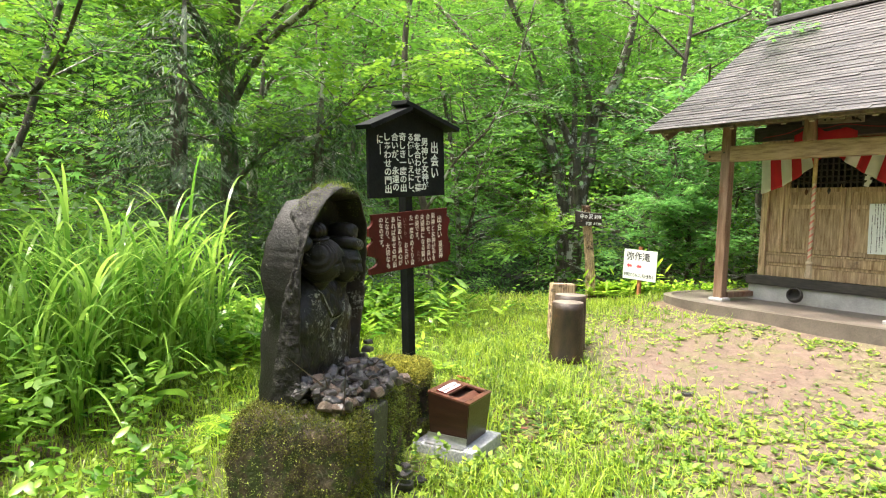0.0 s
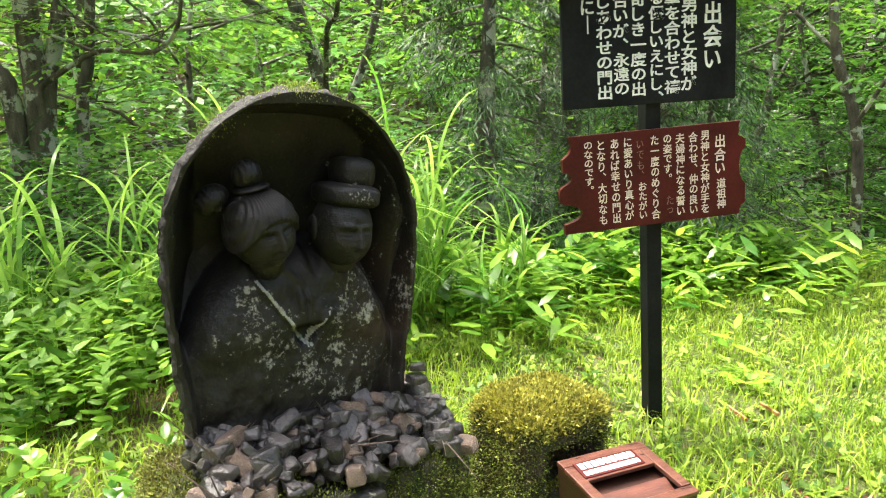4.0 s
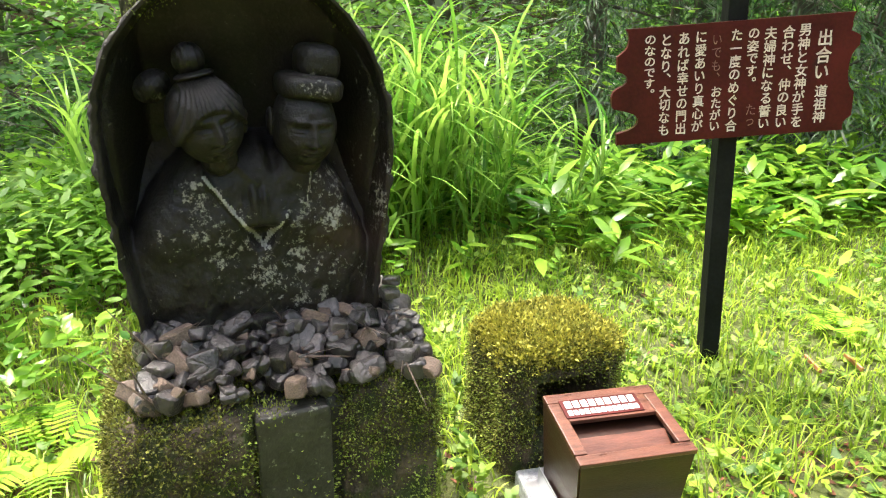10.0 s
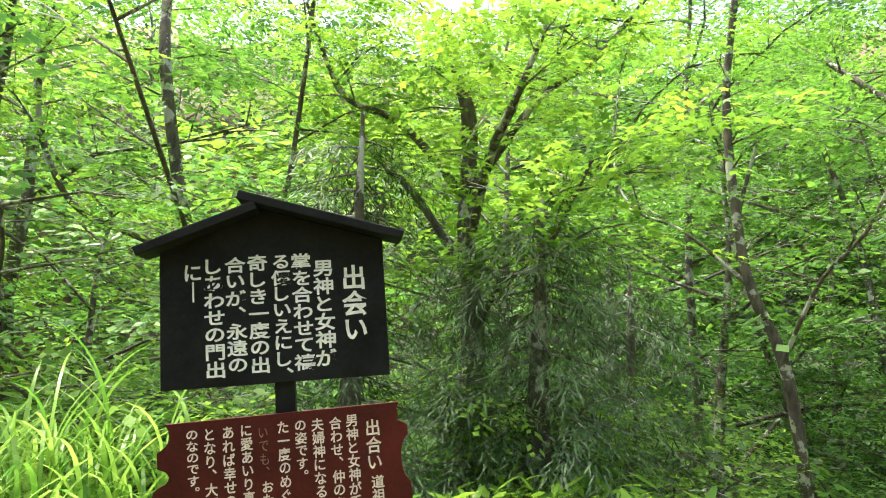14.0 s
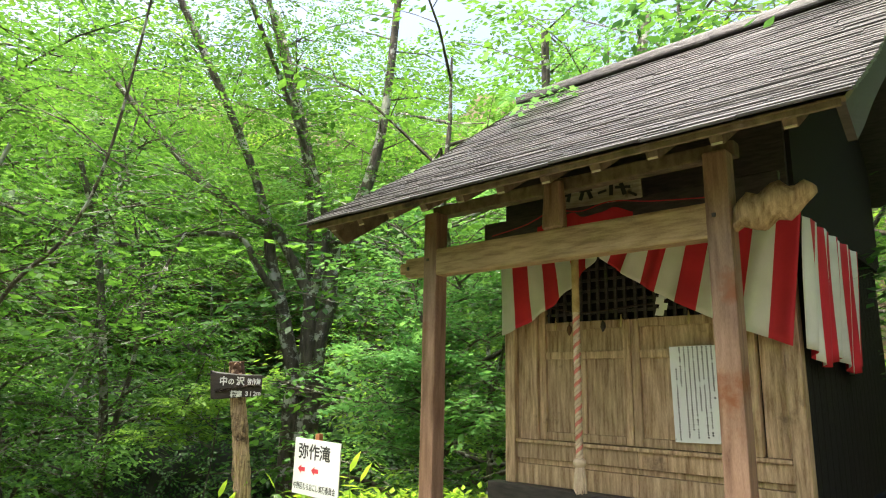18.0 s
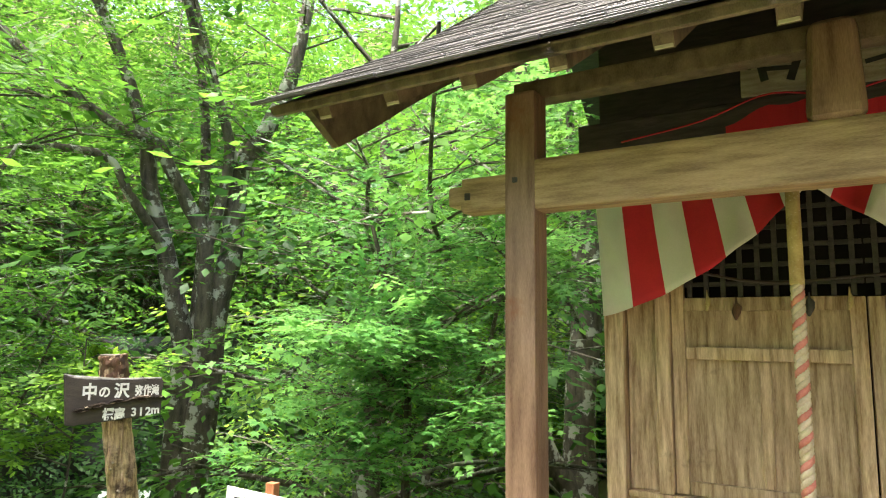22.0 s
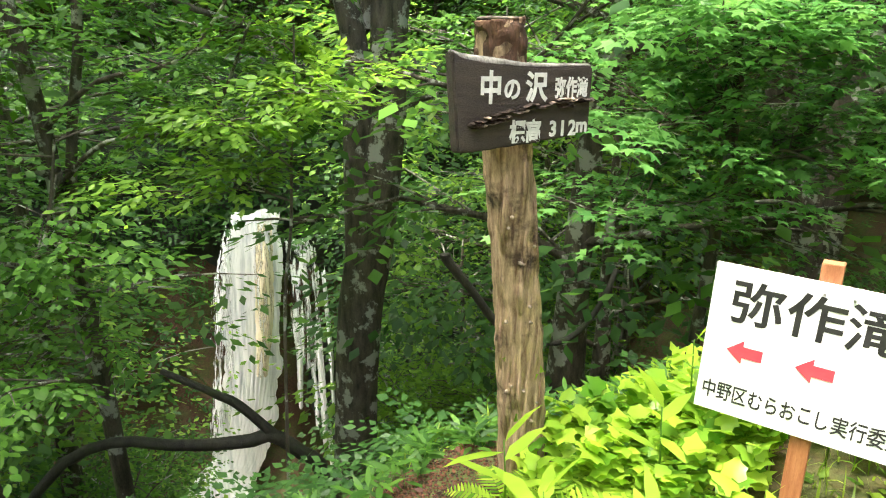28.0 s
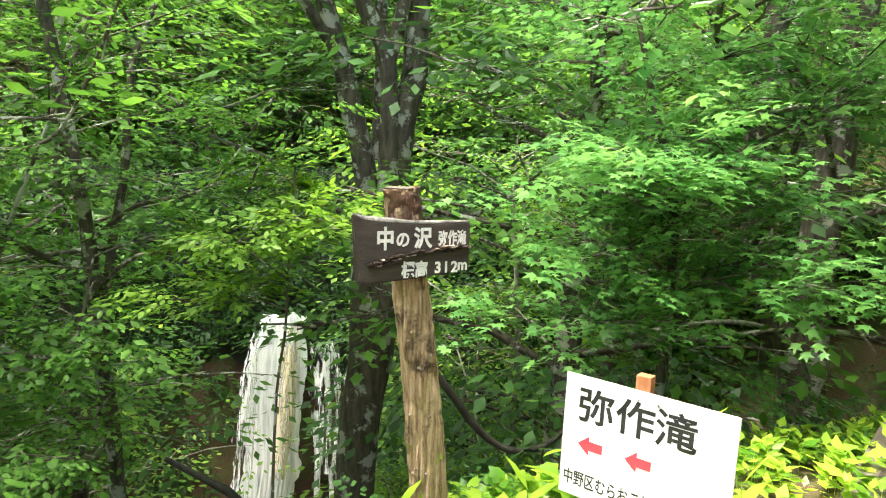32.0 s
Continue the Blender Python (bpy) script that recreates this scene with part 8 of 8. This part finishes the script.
def lawn(x, y, s):
    near = np.exp(-(np.clip(-s - 0.9, 0, 9) / 1.1) ** 2) * (s < 1.0)
    stat = 1.3 * np.exp(-((x + 0.1) ** 2 / 2.6 + (y - 5.6) ** 2 / 14.0)) + 0.9 * np.exp(-((x + 1.0) ** 2 / 0.7 + (y - 2.4) ** 2 / 2.0))
    path = np.exp(-((x - 1.5) ** 2 / 0.9 + (y - 12.45) ** 2 / 0.22)) + 0.85 * np.exp(-((x - 0.75) ** 2 / 0.10 + (y - 5.0) ** 2 / 0.45))
    return np.clip(near * (0.25 + 0.75 * (y < 11.3)) + stat - 1.2 * path, 0, 1) * (1 - 0.93 * yard_bare(x, y)) * (0.55 + 0.45 * clump_noise(x, y, 2.1)) * off_things(x, y)


root = cover(150000, -3.5, 4, 1.0, 13.4, lawn)
tall = 0.5 + 0.9 * clump_noise(root[:, 0] * 3, root[:, 1] * 3)
lawn_mesh = mesh_np("grass", *strips(root, headings(len(root)), gp.uniform(0.06, 0.25, len(root)) * tall, gp.uniform(0.005, 0.014, len(root)), gp.uniform(0.2, 1.0, len(root)), 3))
tagged(part("grass", lawn_mesh, m_grass), "sunlit yellow-green grass along the yard edge", "grass", kind="stuff")
root = cover(50000, -3, 9, -1.5, 12, lambda x, y, s: (s < -0.3) * spread_out(x, y) * (0.7 * (1 - yard_bare(x, y)) + 0.03) * off_things(x, y) * clump_noise(x, y, 1.7))
tagged(part("yard_grass", mesh_np("yard_grass", *strips(root, headings(len(root)), gp.uniform(0.03, 0.09, len(root)), gp.uniform(0.004, 0.009, len(root)), gp.uniform(0.3, 0.9, len(root)), 2)), m_grass),
       "thin short grass on the trodden yard", "grass", kind="stuff")


def rosettes(root, leaf, leaf_size, count, tilt, stem=0.0):
    """Low weeds: a few leaves round a centre."""
    n = len(root)
    pairs = []
    for k in range(count):
        a = gp.uniform(0, 6.283, n)
        d = np.stack([np.cos(a), np.sin(a), gp.normal(tilt, 0.15, n)], 1)
        h = gp.uniform(0.2, 1.0, n)[:, None] * stem
        up = np.stack([gp.normal(0, 0.2, n), gp.normal(0, 0.2, n), np.ones(n)], 1)
        pairs.append(scatter(leaf, root + h * (0, 0, 1) + d * 0.012, frames_of(d, up, gp), leaf_size * gp.uniform(0.6, 1.3, n)))
    return joined(*pairs)


root = cover(56000, -3, 9, -1.5, 12.5, lambda x, y, s: (s < -0.2) * spread_out(x, y) * np.clip(0.85 * np.exp(-((x - 3.0) ** 2 / 7 + (y - 3.4) ** 2 / 8)) + 0.35 * (y > 8) + 0.30, 0, 1) * (1 - 0.85 * yard_bare(x, y)) * off_things(x, y) * (0.2 + 0.8 * clump_noise(x, y, 2.6)))
tagged(part("clover", mesh_np("clover", *rosettes(root, OVAL, 0.062, 4, 0.40, 0.03)), m_weed), "low round-leaved weeds spread over the yard", "weeds", kind="stuff")
# fallen leaves
root = cover(90000, -2, 5, 2, 13.6, lambda x, y, s: np.clip(0.22 * np.exp(-((x - 1.6) ** 2 / 0.9 + (y - 12.5) ** 2 / 0.35)) + 0.9 * np.exp(-((x - 0.70) ** 2 / 0.12 + (y - 5.0) ** 2 / 0.5)) + 0.35 * np.exp(-((x - 0.1) ** 2 / 0.5 + (y - 3.3) ** 2 / 0.5)) + 0.012 + 0.02 * yard_bare(x, y), 0, 1) * (s < 0.8) * off_things(x, y))
tagged(part("fallen_leaves", mesh_np("fallen_leaves", *rosettes(root + (0, 0, 0.014), OVAL, 0.036, 1, 0.18)), m_dead_leaf), "brown fallen leaves strewn on the ground", "leaf litter", kind="stuff")
OCTA = (np.array([(1, 0, 0), (-1, 0.2, 0), (0.1, 0.8, 0), (0, -0.9, 0.1), (0.1, 0.1, 0.6), (0, 0, -0.5)], float), np.array([(0, 2, 4), (2, 1, 4), (1, 3, 4), (3, 0, 4), (2, 0, 5), (1, 2, 5), (3, 1, 5), (0, 3, 5)]))
root = cover(46000, 0.2, 2.7, 11.5, 13.3, lambda x, y, s: np.exp(-((x - 1.6) ** 2 / 0.9 + (y - 12.5) ** 2 / 0.35)) * (s < 0.9))
mulch = scatter(OCTA, root + (0, 0, 0.012), frames_of(headings(len(root)), np.tile((0, 0, 1.0), (len(root), 1)) + gp.normal(0, 0.4, (len(root), 3)), gp), gp.uniform(0.003, 0.010, len(root)))
tagged(part("mulch", mesh_np("mulch", *mulch), m_mulch), "red-brown mulch of rotted leaves at the path end", "leaf litter", kind="stuff")
# ivy and herbs over the banks of the gorge
root = cover(15000, -9, 12, 0, 27, lambda x, y, s: (s > 0.7) * (s < 15) * np.exp(-np.clip(s - 3, 0, 20) / 9))
d = headings(len(root)) + (0, 0, 0.15)
shapes = [spray(OVAL, 11, gp, 1.0, 0.19) for _ in range(3)]
T = frames_of(d, np.tile((0, 0, 1.0), (len(root), 1)) + gp.normal(0, 0.3, (len(root), 3)), gp)
which = gp.integers(0, 3, len(root))
bank = joined(*[scatter(shapes[k], root[which == k] + (0, 0, 0.12), T[which == k], gp.uniform(0.25, 0.5, (which == k).sum())) for k in range(3)])
tagged(part("bank_ivy", mesh_np("bank_ivy", *bank), m_leaf_dark), "deep green ivy and herbs over the gorge bank", "ivy", kind="stuff")


# ivy hanging on the rock wall and over the far bank
n = 5200
x, z = gp.uniform(-11, 12, n), gp.uniform(-12.5, 1.8, n)
keep = ~((x > -0.6 + 0.12 * (z + 3.15)) & (x < 2.9) & (z < -3.75))
x, z = x[keep], z[keep]
root = np.stack([x, 30.9 + 0.06 * (z + 8) + gp.normal(0, 0.35, len(x)), z], 1)
far_bank = cover(5200, -14, 14, 22, 42, lambda x, y, s: (s > 10) * ((x < -1.7) | (x > 3.2) | (y > 32.5)))
root = np.vstack([root, far_bank + (0, 0, 0.25)])
d = headings(len(root)) * (1, 0.5, 0) + (0, -0.5, -0.3)
T = frames_of(d, np.tile((0, -0.7, 0.9), (len(root), 1)) + gp.normal(0, 0.3, (len(root), 3)), gp)
which = gp.integers(0, 3, len(root))
hang = joined(*[scatter(shapes[k], root[which == k], T[which == k], gp.uniform(0.6, 1.2, (which == k).sum())) for k in range(3)])
tagged(part("cliff_ivy", mesh_np("cliff_ivy", *hang), m_leaf_dark), "dark green creepers hanging over the rock wall", "ivy", kind="stuff")


def leafy_stems(root, leaf, height, leaf_size, count, droop=0.1):
    """Upright herbs: thin stems with leaves up them."""
    n = len(root)
    H = height * gp.uniform(0.6, 1.2, n)
    lean = headings(n) * gp.uniform(0, 0.25, n)[:, None]
    pairs = [strips(root, headings(n), H, np.full(n, 0.006), np.full(n, 0.05), 2)]
    for k in range(count):
        u = 0.25 + 0.75 * (k + 0.5) / count
        a = 2.4 * k + gp.uniform(0, 6.28, n)
        d = np.stack([np.cos(a), np.sin(a), gp.normal(0.25 + 0.4 * u - droop, 0.18, n)], 1)
        p = root + np.array([0, 0, 1.0]) * (H * u)[:, None] + lean * (H * u)[:, None]
        up = np.stack([gp.normal(0, 0.25, n), gp.normal(0, 0.25, n), np.ones(n)], 1)
        pairs.append(scatter(leaf, p, frames_of(d, up, gp), leaf_size * gp.uniform(0.65, 1.25, n)))
    return joined(*pairs)


BROAD = (LANCE[0] * (1, 1.5, 1), LANCE[1])
# bamboo grass along the edge behind the carved stone and the sign
root = cover(6400, -5, 0.6, 0.2, 9.6, lambda x, y, s: (np.exp(-((s - 0.35) / 0.95) ** 2) * 0.45 * (y > 3.2)) * (np.hypot(x + 2.2, y - 5.4) > 0.5))
tagged(part("bamboo_grass", mesh_np("bamboo_grass", *leafy_stems(root, BROAD, 0.52, 0.27, 8)), m_sasa), "broad-leaved bamboo grass crowding the yard edge", "bamboo grass", kind="stuff")
# herbs at the left of the carved stone and along the edge
root = cover(9000, -5, 3, 0.0, 11.5, lambda x, y, s: (np.exp(-((s - 0.1) / 0.8) ** 2) * 0.34 * (y < 10.5) + 0.30 * np.exp(-((x + 1.9) ** 2 / 1.1 + (y - 2.8) ** 2 / 2.2))) * off_things(x, y))
tagged(part("herbs", mesh_np("herbs", *leafy_stems(root, OVAL6, 0.34, 0.085, 9)), m_sasa), "leafy green herbs at the edge of the grass", "herbs", kind="stuff")
root = cover(1700, -4.6, -1.5, 0.6, 4.4, lambda x, y, s: 0.8 * np.exp(-((x + 2.7) ** 2 / 0.7 + (y - 2.8) ** 2 / 1.6)) * off_things(x, y))
tagged(part("herbs", mesh_np("herbs", *leafy_stems(root, (LANCE[0] * (1, 2.2, 1), LANCE[1]), 0.62, 0.105, 14)), m_leaf_bright), "leafy green shrubby herbs beside the carved stone", "herbs", kind="stuff")
root = cover(3600, -2.2, 1.8, 3.2, 10.5, lambda x, y, s: (s < 0.6) * (0.35 + 0.5 * np.exp(-((s + 0.3) / 0.6) ** 2)) * (0.3 + 0.7 * clump_noise(x, y, 3.1)) * off_things(x, y) * (1 - yard_bare(x, y)))
tagged(part("herbs", mesh_np("herbs", *leafy_stems(root, OVAL, 0.13, 0.060, 6)), m_weed), "small leafy weeds growing through the grass", "herbs", kind="stuff")
root = cover(900, -1.4, 0.7, 2.6, 5.2, lambda x, y, s: 0.55 * np.exp(-((x + 0.1) ** 2 / 0.5 + (y - 4.1) ** 2 / 0.5)) * off_things(x, y) * (np.hypot(x - 0.32, y - 4.435) > 0.34))
tagged(part("herbs", mesh_np("herbs", *leafy_stems(root, HEART, 0.17, 0.036, 7)), m_weed), "heart-leaved weeds growing between base, stone block and box", "herbs", kind="stuff")
root = cover(420, -1.8, 1.2, 4.6, 10.0, lambda x, y, s: (s < 0.3) * np.exp(-((s + 0.1) / 0.7) ** 2) * off_things(x, y))
tagged(part("bamboo_grass", mesh_np("bamboo_grass", *leafy_stems(root, BROAD, 0.26, 0.20, 5)), m_lime), "fresh bamboo grass sprouting in the turf", "bamboo grass", kind="stuff")
root = cover(1900, -1, 7, 12.6, 15.5, lambda x, y, s: np.exp(-((s - 0.75) / 0.45) ** 2) * 0.8 * ((x > 2.2) | (s > 0.6)))
tagged(part("herbs", mesh_np("herbs", *leafy_stems(root, BROAD, 0.15, 0.10, 8)), m_leaf), "fresh green herbs on the lip of the gorge", "herbs", kind="stuff")
root = cover(2600, 3.4, 9.8, 12.1, 17.5, lambda x, y, s: (s < 2.2) * 0.7 * off_things(x, y))
tagged(part("herbs", mesh_np("herbs", *leafy_stems(root, OVAL, 0.24, 0.10, 8)), m_lime), "lime green herbs on the sunlit bank by the notice", "herbs", kind="stuff")


def reed_clump(x, y, blades, height, seed):
    n = blades
    stems = max(10, n // 4)
    a, r = gp.uniform(0, 6.28, stems), 0.24 * np.sqrt(gp.uniform(0, 1, stems))
    foot = np.stack([r * np.cos(a), r * np.sin(a), np.full(stems, -0.03)], 1)
    lean = np.stack([np.cos(a), np.sin(a), np.zeros(stems)], 1)
    H = height * gp.uniform(0.45, 0.75, stems)
    parts_ = [strips(foot, lean, H, np.full(stems, 0.008), np.full(stems, 0.10), 3)]
    pick = gp.integers(0, stems, n)
    u = gp.uniform(0.05, 1.0, n)
    root = foot[pick] + lean[pick] * (H[pick] * 0.10 * u ** 1.8)[:, None] + np.array([0, 0, 1.0]) * (H[pick] * u)[:, None]
    az = gp.uniform(0, 6.28, n)
    out = np.stack([np.cos(az), np.sin(az), np.zeros(n)], 1)
    L = height * gp.uniform(0.35, 0.70, n)
    parts_.append(strips(root, out, L, gp.uniform(0.020, 0.042, n), gp.uniform(0.45, 1.25, n), 9))
    clump = thing("reed_clump", "tall clump of arching pale green reed grass", "reed grass", Matrix.Translation((x, y, float(ground_z(x, y)))), "reed clumps")
    part("stalk", mesh_np("stalk", *parts_[0]), m_reed, clump)["kind"] = "stuff"
    part("foliage", mesh_np("foliage", *parts_[1]), m_reed, clump)["kind"] = "stuff"
    return clump


for k, (x, y, n, h) in enumerate(((-2.25, 5.30, 230, 1.75), (-2.05, 5.75, 200, 1.70), (-2.55, 4.85, 200, 1.7), (-2.35, 4.35, 150, 1.55), (-2.75, 5.5, 170, 1.75), (-2.95, 4.3, 130, 1.5), (-1.75, 6.25, 90, 1.2), (-3.3, 3.6, 110, 1.5), (-3.1, 5.0, 150, 1.7))):
    reed_clump(x, y, int(n * 0.62), h, k)
# lime plants and ferns round the log post and the notice
root = cover(1500, 2.3, 3.7, 12.0, 13.0, lambda x, y, s: np.exp(-((x - 2.85) ** 2 / 0.16 + (y - 12.5) ** 2 / 0.07)))
root = root[:120]
tagged(part("heart_leaf_plants", mesh_np("heart_leaf_plants", *leafy_stems(root, LOBED, 0.25, 0.082, 10)), m_lime), "lime green lobe-leaved plants round the log post", "plants", kind="stuff")


def fern(x, y, seed, size=0.42):
    g = np.random.default_rng(seed)
    leaf = (np.array([(0, -0.10, 0), (0, 0.10, 0), (0.6, 0.08, -0.03), (1, 0, -0.08), (0.6, -0.08, -0.03)]), np.array([(0, 1, 2), (0, 2, 4), (4, 2, 3)]))
    pos, d, sz = [], [], []
    for k in range(7):
        az = k * 0.9 + g.normal(0, 0.15)
        for j in range(15):
            u = 0.15 + 0.85 * j / 14
            c = np.array([math.cos(az) * u * size, math.sin(az) * u * size, size * (0.75 * u - 0.62 * u ** 2) + 0.03])
            for s in (-1, 1):
                pos.append(c)
                d.append((math.cos(az + s * 1.25), math.sin(az + s * 1.25), 0.05))
                sz.append(size * 0.26 * math.sin(math.pi * (0.12 + 0.86 * u)) + 0.01)
    n = len(pos)
    v, f = scatter(leaf, np.array(pos), frames_of(np.array(d), np.tile((0, 0, 1.0), (n, 1)), g), np.array(sz))
    return solo("fern", mesh_np("fern", v, f), m_lime, "bright green fern with arching fronds", "fern", Matrix.Translation((x, y, float(ground_z(x, y)))), "ferns")


for k, (x, y, s) in enumerate(((2.42, 12.22, 0.30), (2.62, 12.12, 0.32), (2.2, 12.35, 0.22), (-0.95, 3.0, 0.32), (-1.1, 4.3, 0.34), (0.05, 6.5, 0.2))):
    fern(x, y, 200 + k, s)


def shoot(x, y, h, leaves, size, seed, lab):
    """A bamboo grass shoot with long leaves."""
    g = np.random.default_rng(seed)
    sh = thing("bamboo_shoot", lab, "plant", Matrix.Translation((x, y, float(ground_z(x, y)))), "bamboo shoots")
    part("stem", tube("stem", [(0, 0, -0.03), (0.01, 0, h * 0.5), (0.0, 0.01, h)], [0.005, 0.004, 0.002], 6), m_sasa, sh)
    for k in range(leaves):
        a = 2.4 * k + g.normal(0, 0.3)
        d = np.array([[math.cos(a), math.sin(a), 0.25 if k < leaves - 1 else 2.0]])
        v, f = scatter(BROAD, np.array([[0, 0, h * (0.45 + 0.55 * k / max(1, leaves - 1))]]), frames_of(d, np.array([[0, 0.3, 1.0]]), g), np.array([size * g.uniform(0.8, 1.15)]))
        part("leaf", mesh_np("leaf", v, f), m_lime, sh)
    return sh


for k, (x, y, h, n, s) in enumerate(((2.17, 12.30, 0.34, 6, 0.24), (2.26, 12.16, 0.22, 6, 0.26), (2.55, 11.95, 0.16, 7, 0.26), (2.72, 12.25, 0.40, 5, 0.22), (3.0, 12.5, 0.50, 6, 0.24), (3.55, 12.0, 0.42, 6, 0.26), (3.45, 12.25, 0.5, 6, 0.24), (2.95, 11.85, 0.14, 6, 0.22))):
    shoot(x, y, h, n, s, 300 + k, "bamboo grass shoot with long fresh leaves")

# ---------- yard details ----------
def apron():
    """The concrete apron round the shrine, with a raised lip."""
    bm = bmesh.new()
    outline = []
    for k in range(40):
        a = 2 * math.pi * k / 40
        c, s = math.cos(a), math.sin(a)
        outline.append((1.43 + 2.40 * math.copysign(abs(c) ** 0.55, c), (1.0 + 1.82 * math.copysign(abs(s) ** 0.55, s)) if s < 0 else 1.0 + 3.6 * abs(s) ** 0.55))
    low = [bm.verts.new((x, y, -0.25)) for x, y in outline]
    edge = [bm.verts.new((x, y, 0.085)) for x, y in outline]
    lip = [bm.verts.new((1.43 + (x - 1.43) * 0.955, 1.0 + (y - 1.0) * 0.955, 0.095)) for x, y in outline]
    ins = [bm.verts.new((1.43 + (x - 1.43) * 0.945, 1.0 + (y - 1.0) * 0.945, 0.07)) for x, y in outline]
    n = len(outline)
    for k in range(n):
        j = (k + 1) % n
        for a, b2 in ((low, edge), (edge, lip), (lip, ins)):
            bm.faces.new((a[k], a[j], b2[j], b2[k]))
    bm.faces.new(ins)
    return bm


tagged(part("pavement", apron(), m_concrete, None, "", SHRINE @ Matrix.Translation((0, 0, 0.015))), "wet concrete apron with a rounded lip under the shrine", "pavement", kind="structure")
pot = bmesh.new()
ring = [(0.0, 0.0), (0.085, 0.0), (0.11, 0.05), (0.115, 0.12), (0.10, 0.16), (0.085, 0.16), (0.09, 0.12), (0.085, 0.05), (0.0, 0.03)]
for k in range(18):
    for r, z in ring:
        pot.verts.new((r * math.cos(k * math.pi / 9), r * math.sin(k * math.pi / 9), z))
pot.verts.ensure_lookup_table()
m = len(ring)
for k in range(18):
    for j in range(m - 1):
        pot.faces.new([pot.verts[k * m + j], pot.verts[((k + 1) % 18) * m + j], pot.verts[((k + 1) % 18) * m + j + 1], pot.verts[k * m + j + 1]]).smooth = True
bmesh.ops.remove_doubles(pot, verts=pot.verts[:], dist=0.0005)
solo("black_pot", pot, m_wood_dark, "round black pot lying before the shrine step", "pot", SHRINE @ pose(0.95, 0.62, 0.22, 70, 0, 10))
solo("covered_heap", boulder(0.95, 0.8, 0.72, 9, rough=0.12, sub=4, square=2.3), m_tarp, "dark blue tarpaulin over a low heap beside the shrine", "heap", SHRINE @ Matrix.Translation((3.35, 1.35, 0.06)))
solo("rock", boulder(0.8, 0.6, 0.5, 12, rough=0.15, sub=4), m_block, "grey boulder on the bank behind the shrine", "rock", at_ground(8.6, 9.2, 0.4, 1.0, 0.1))
solo("rock", boulder(0.6, 0.5, 0.35, 13, rough=0.15, sub=4), m_block, "flat grey boulder on the bank behind the shrine", "rock", at_ground(8.0, 8.8, 1.0, 1.0, 0.1))
for x, y, s in ((2.25, 6.05, 0.05), (2.9, 6.3, 0.035), (3.8, 8.6, 0.03), (1.9, 5.2, 0.04), (2.5, 4.4, 0.03), (4.2, 7.4, 0.025), (3.2, 5.3, 0.03)):
    ob = new("stone", pebbles[int(x * 10) % 8])
    ob.matrix_basis = Matrix.Translation((x, y, float(ground_z(x, y)) + 0.005)) @ Matrix.Rotation(x * 3, 4, "Z") @ Matrix.Diagonal((s * 1.3, s, s * 0.5, 1))
    tagged(ob, "small stone pressed into the trodden earth", "stone", "stones of the yard")

# crumbs of stone and earth trodden into the yard
root = cover(1500, 0.6, 6.0, 3.5, 11.5, lambda x, y, s: (s < -0.4) * (0.35 + 0.5 * yard_bare(x, y)) * off_things(x, y))
crumbs = scatter(OCTA, root + (0, 0, 0.012), frames_of(headings(len(root)), np.tile((0, 0, 1.0), (len(root), 1)) + gp.normal(0, 0.3, (len(root), 3)), gp), gp.uniform(0.004, 0.017, len(root)))
tagged(part("yard_crumbs", mesh_np("yard_crumbs", *crumbs), m_pebble_tan), "small stones and crumbs of earth on the yard", "gravel", kind="stuff")
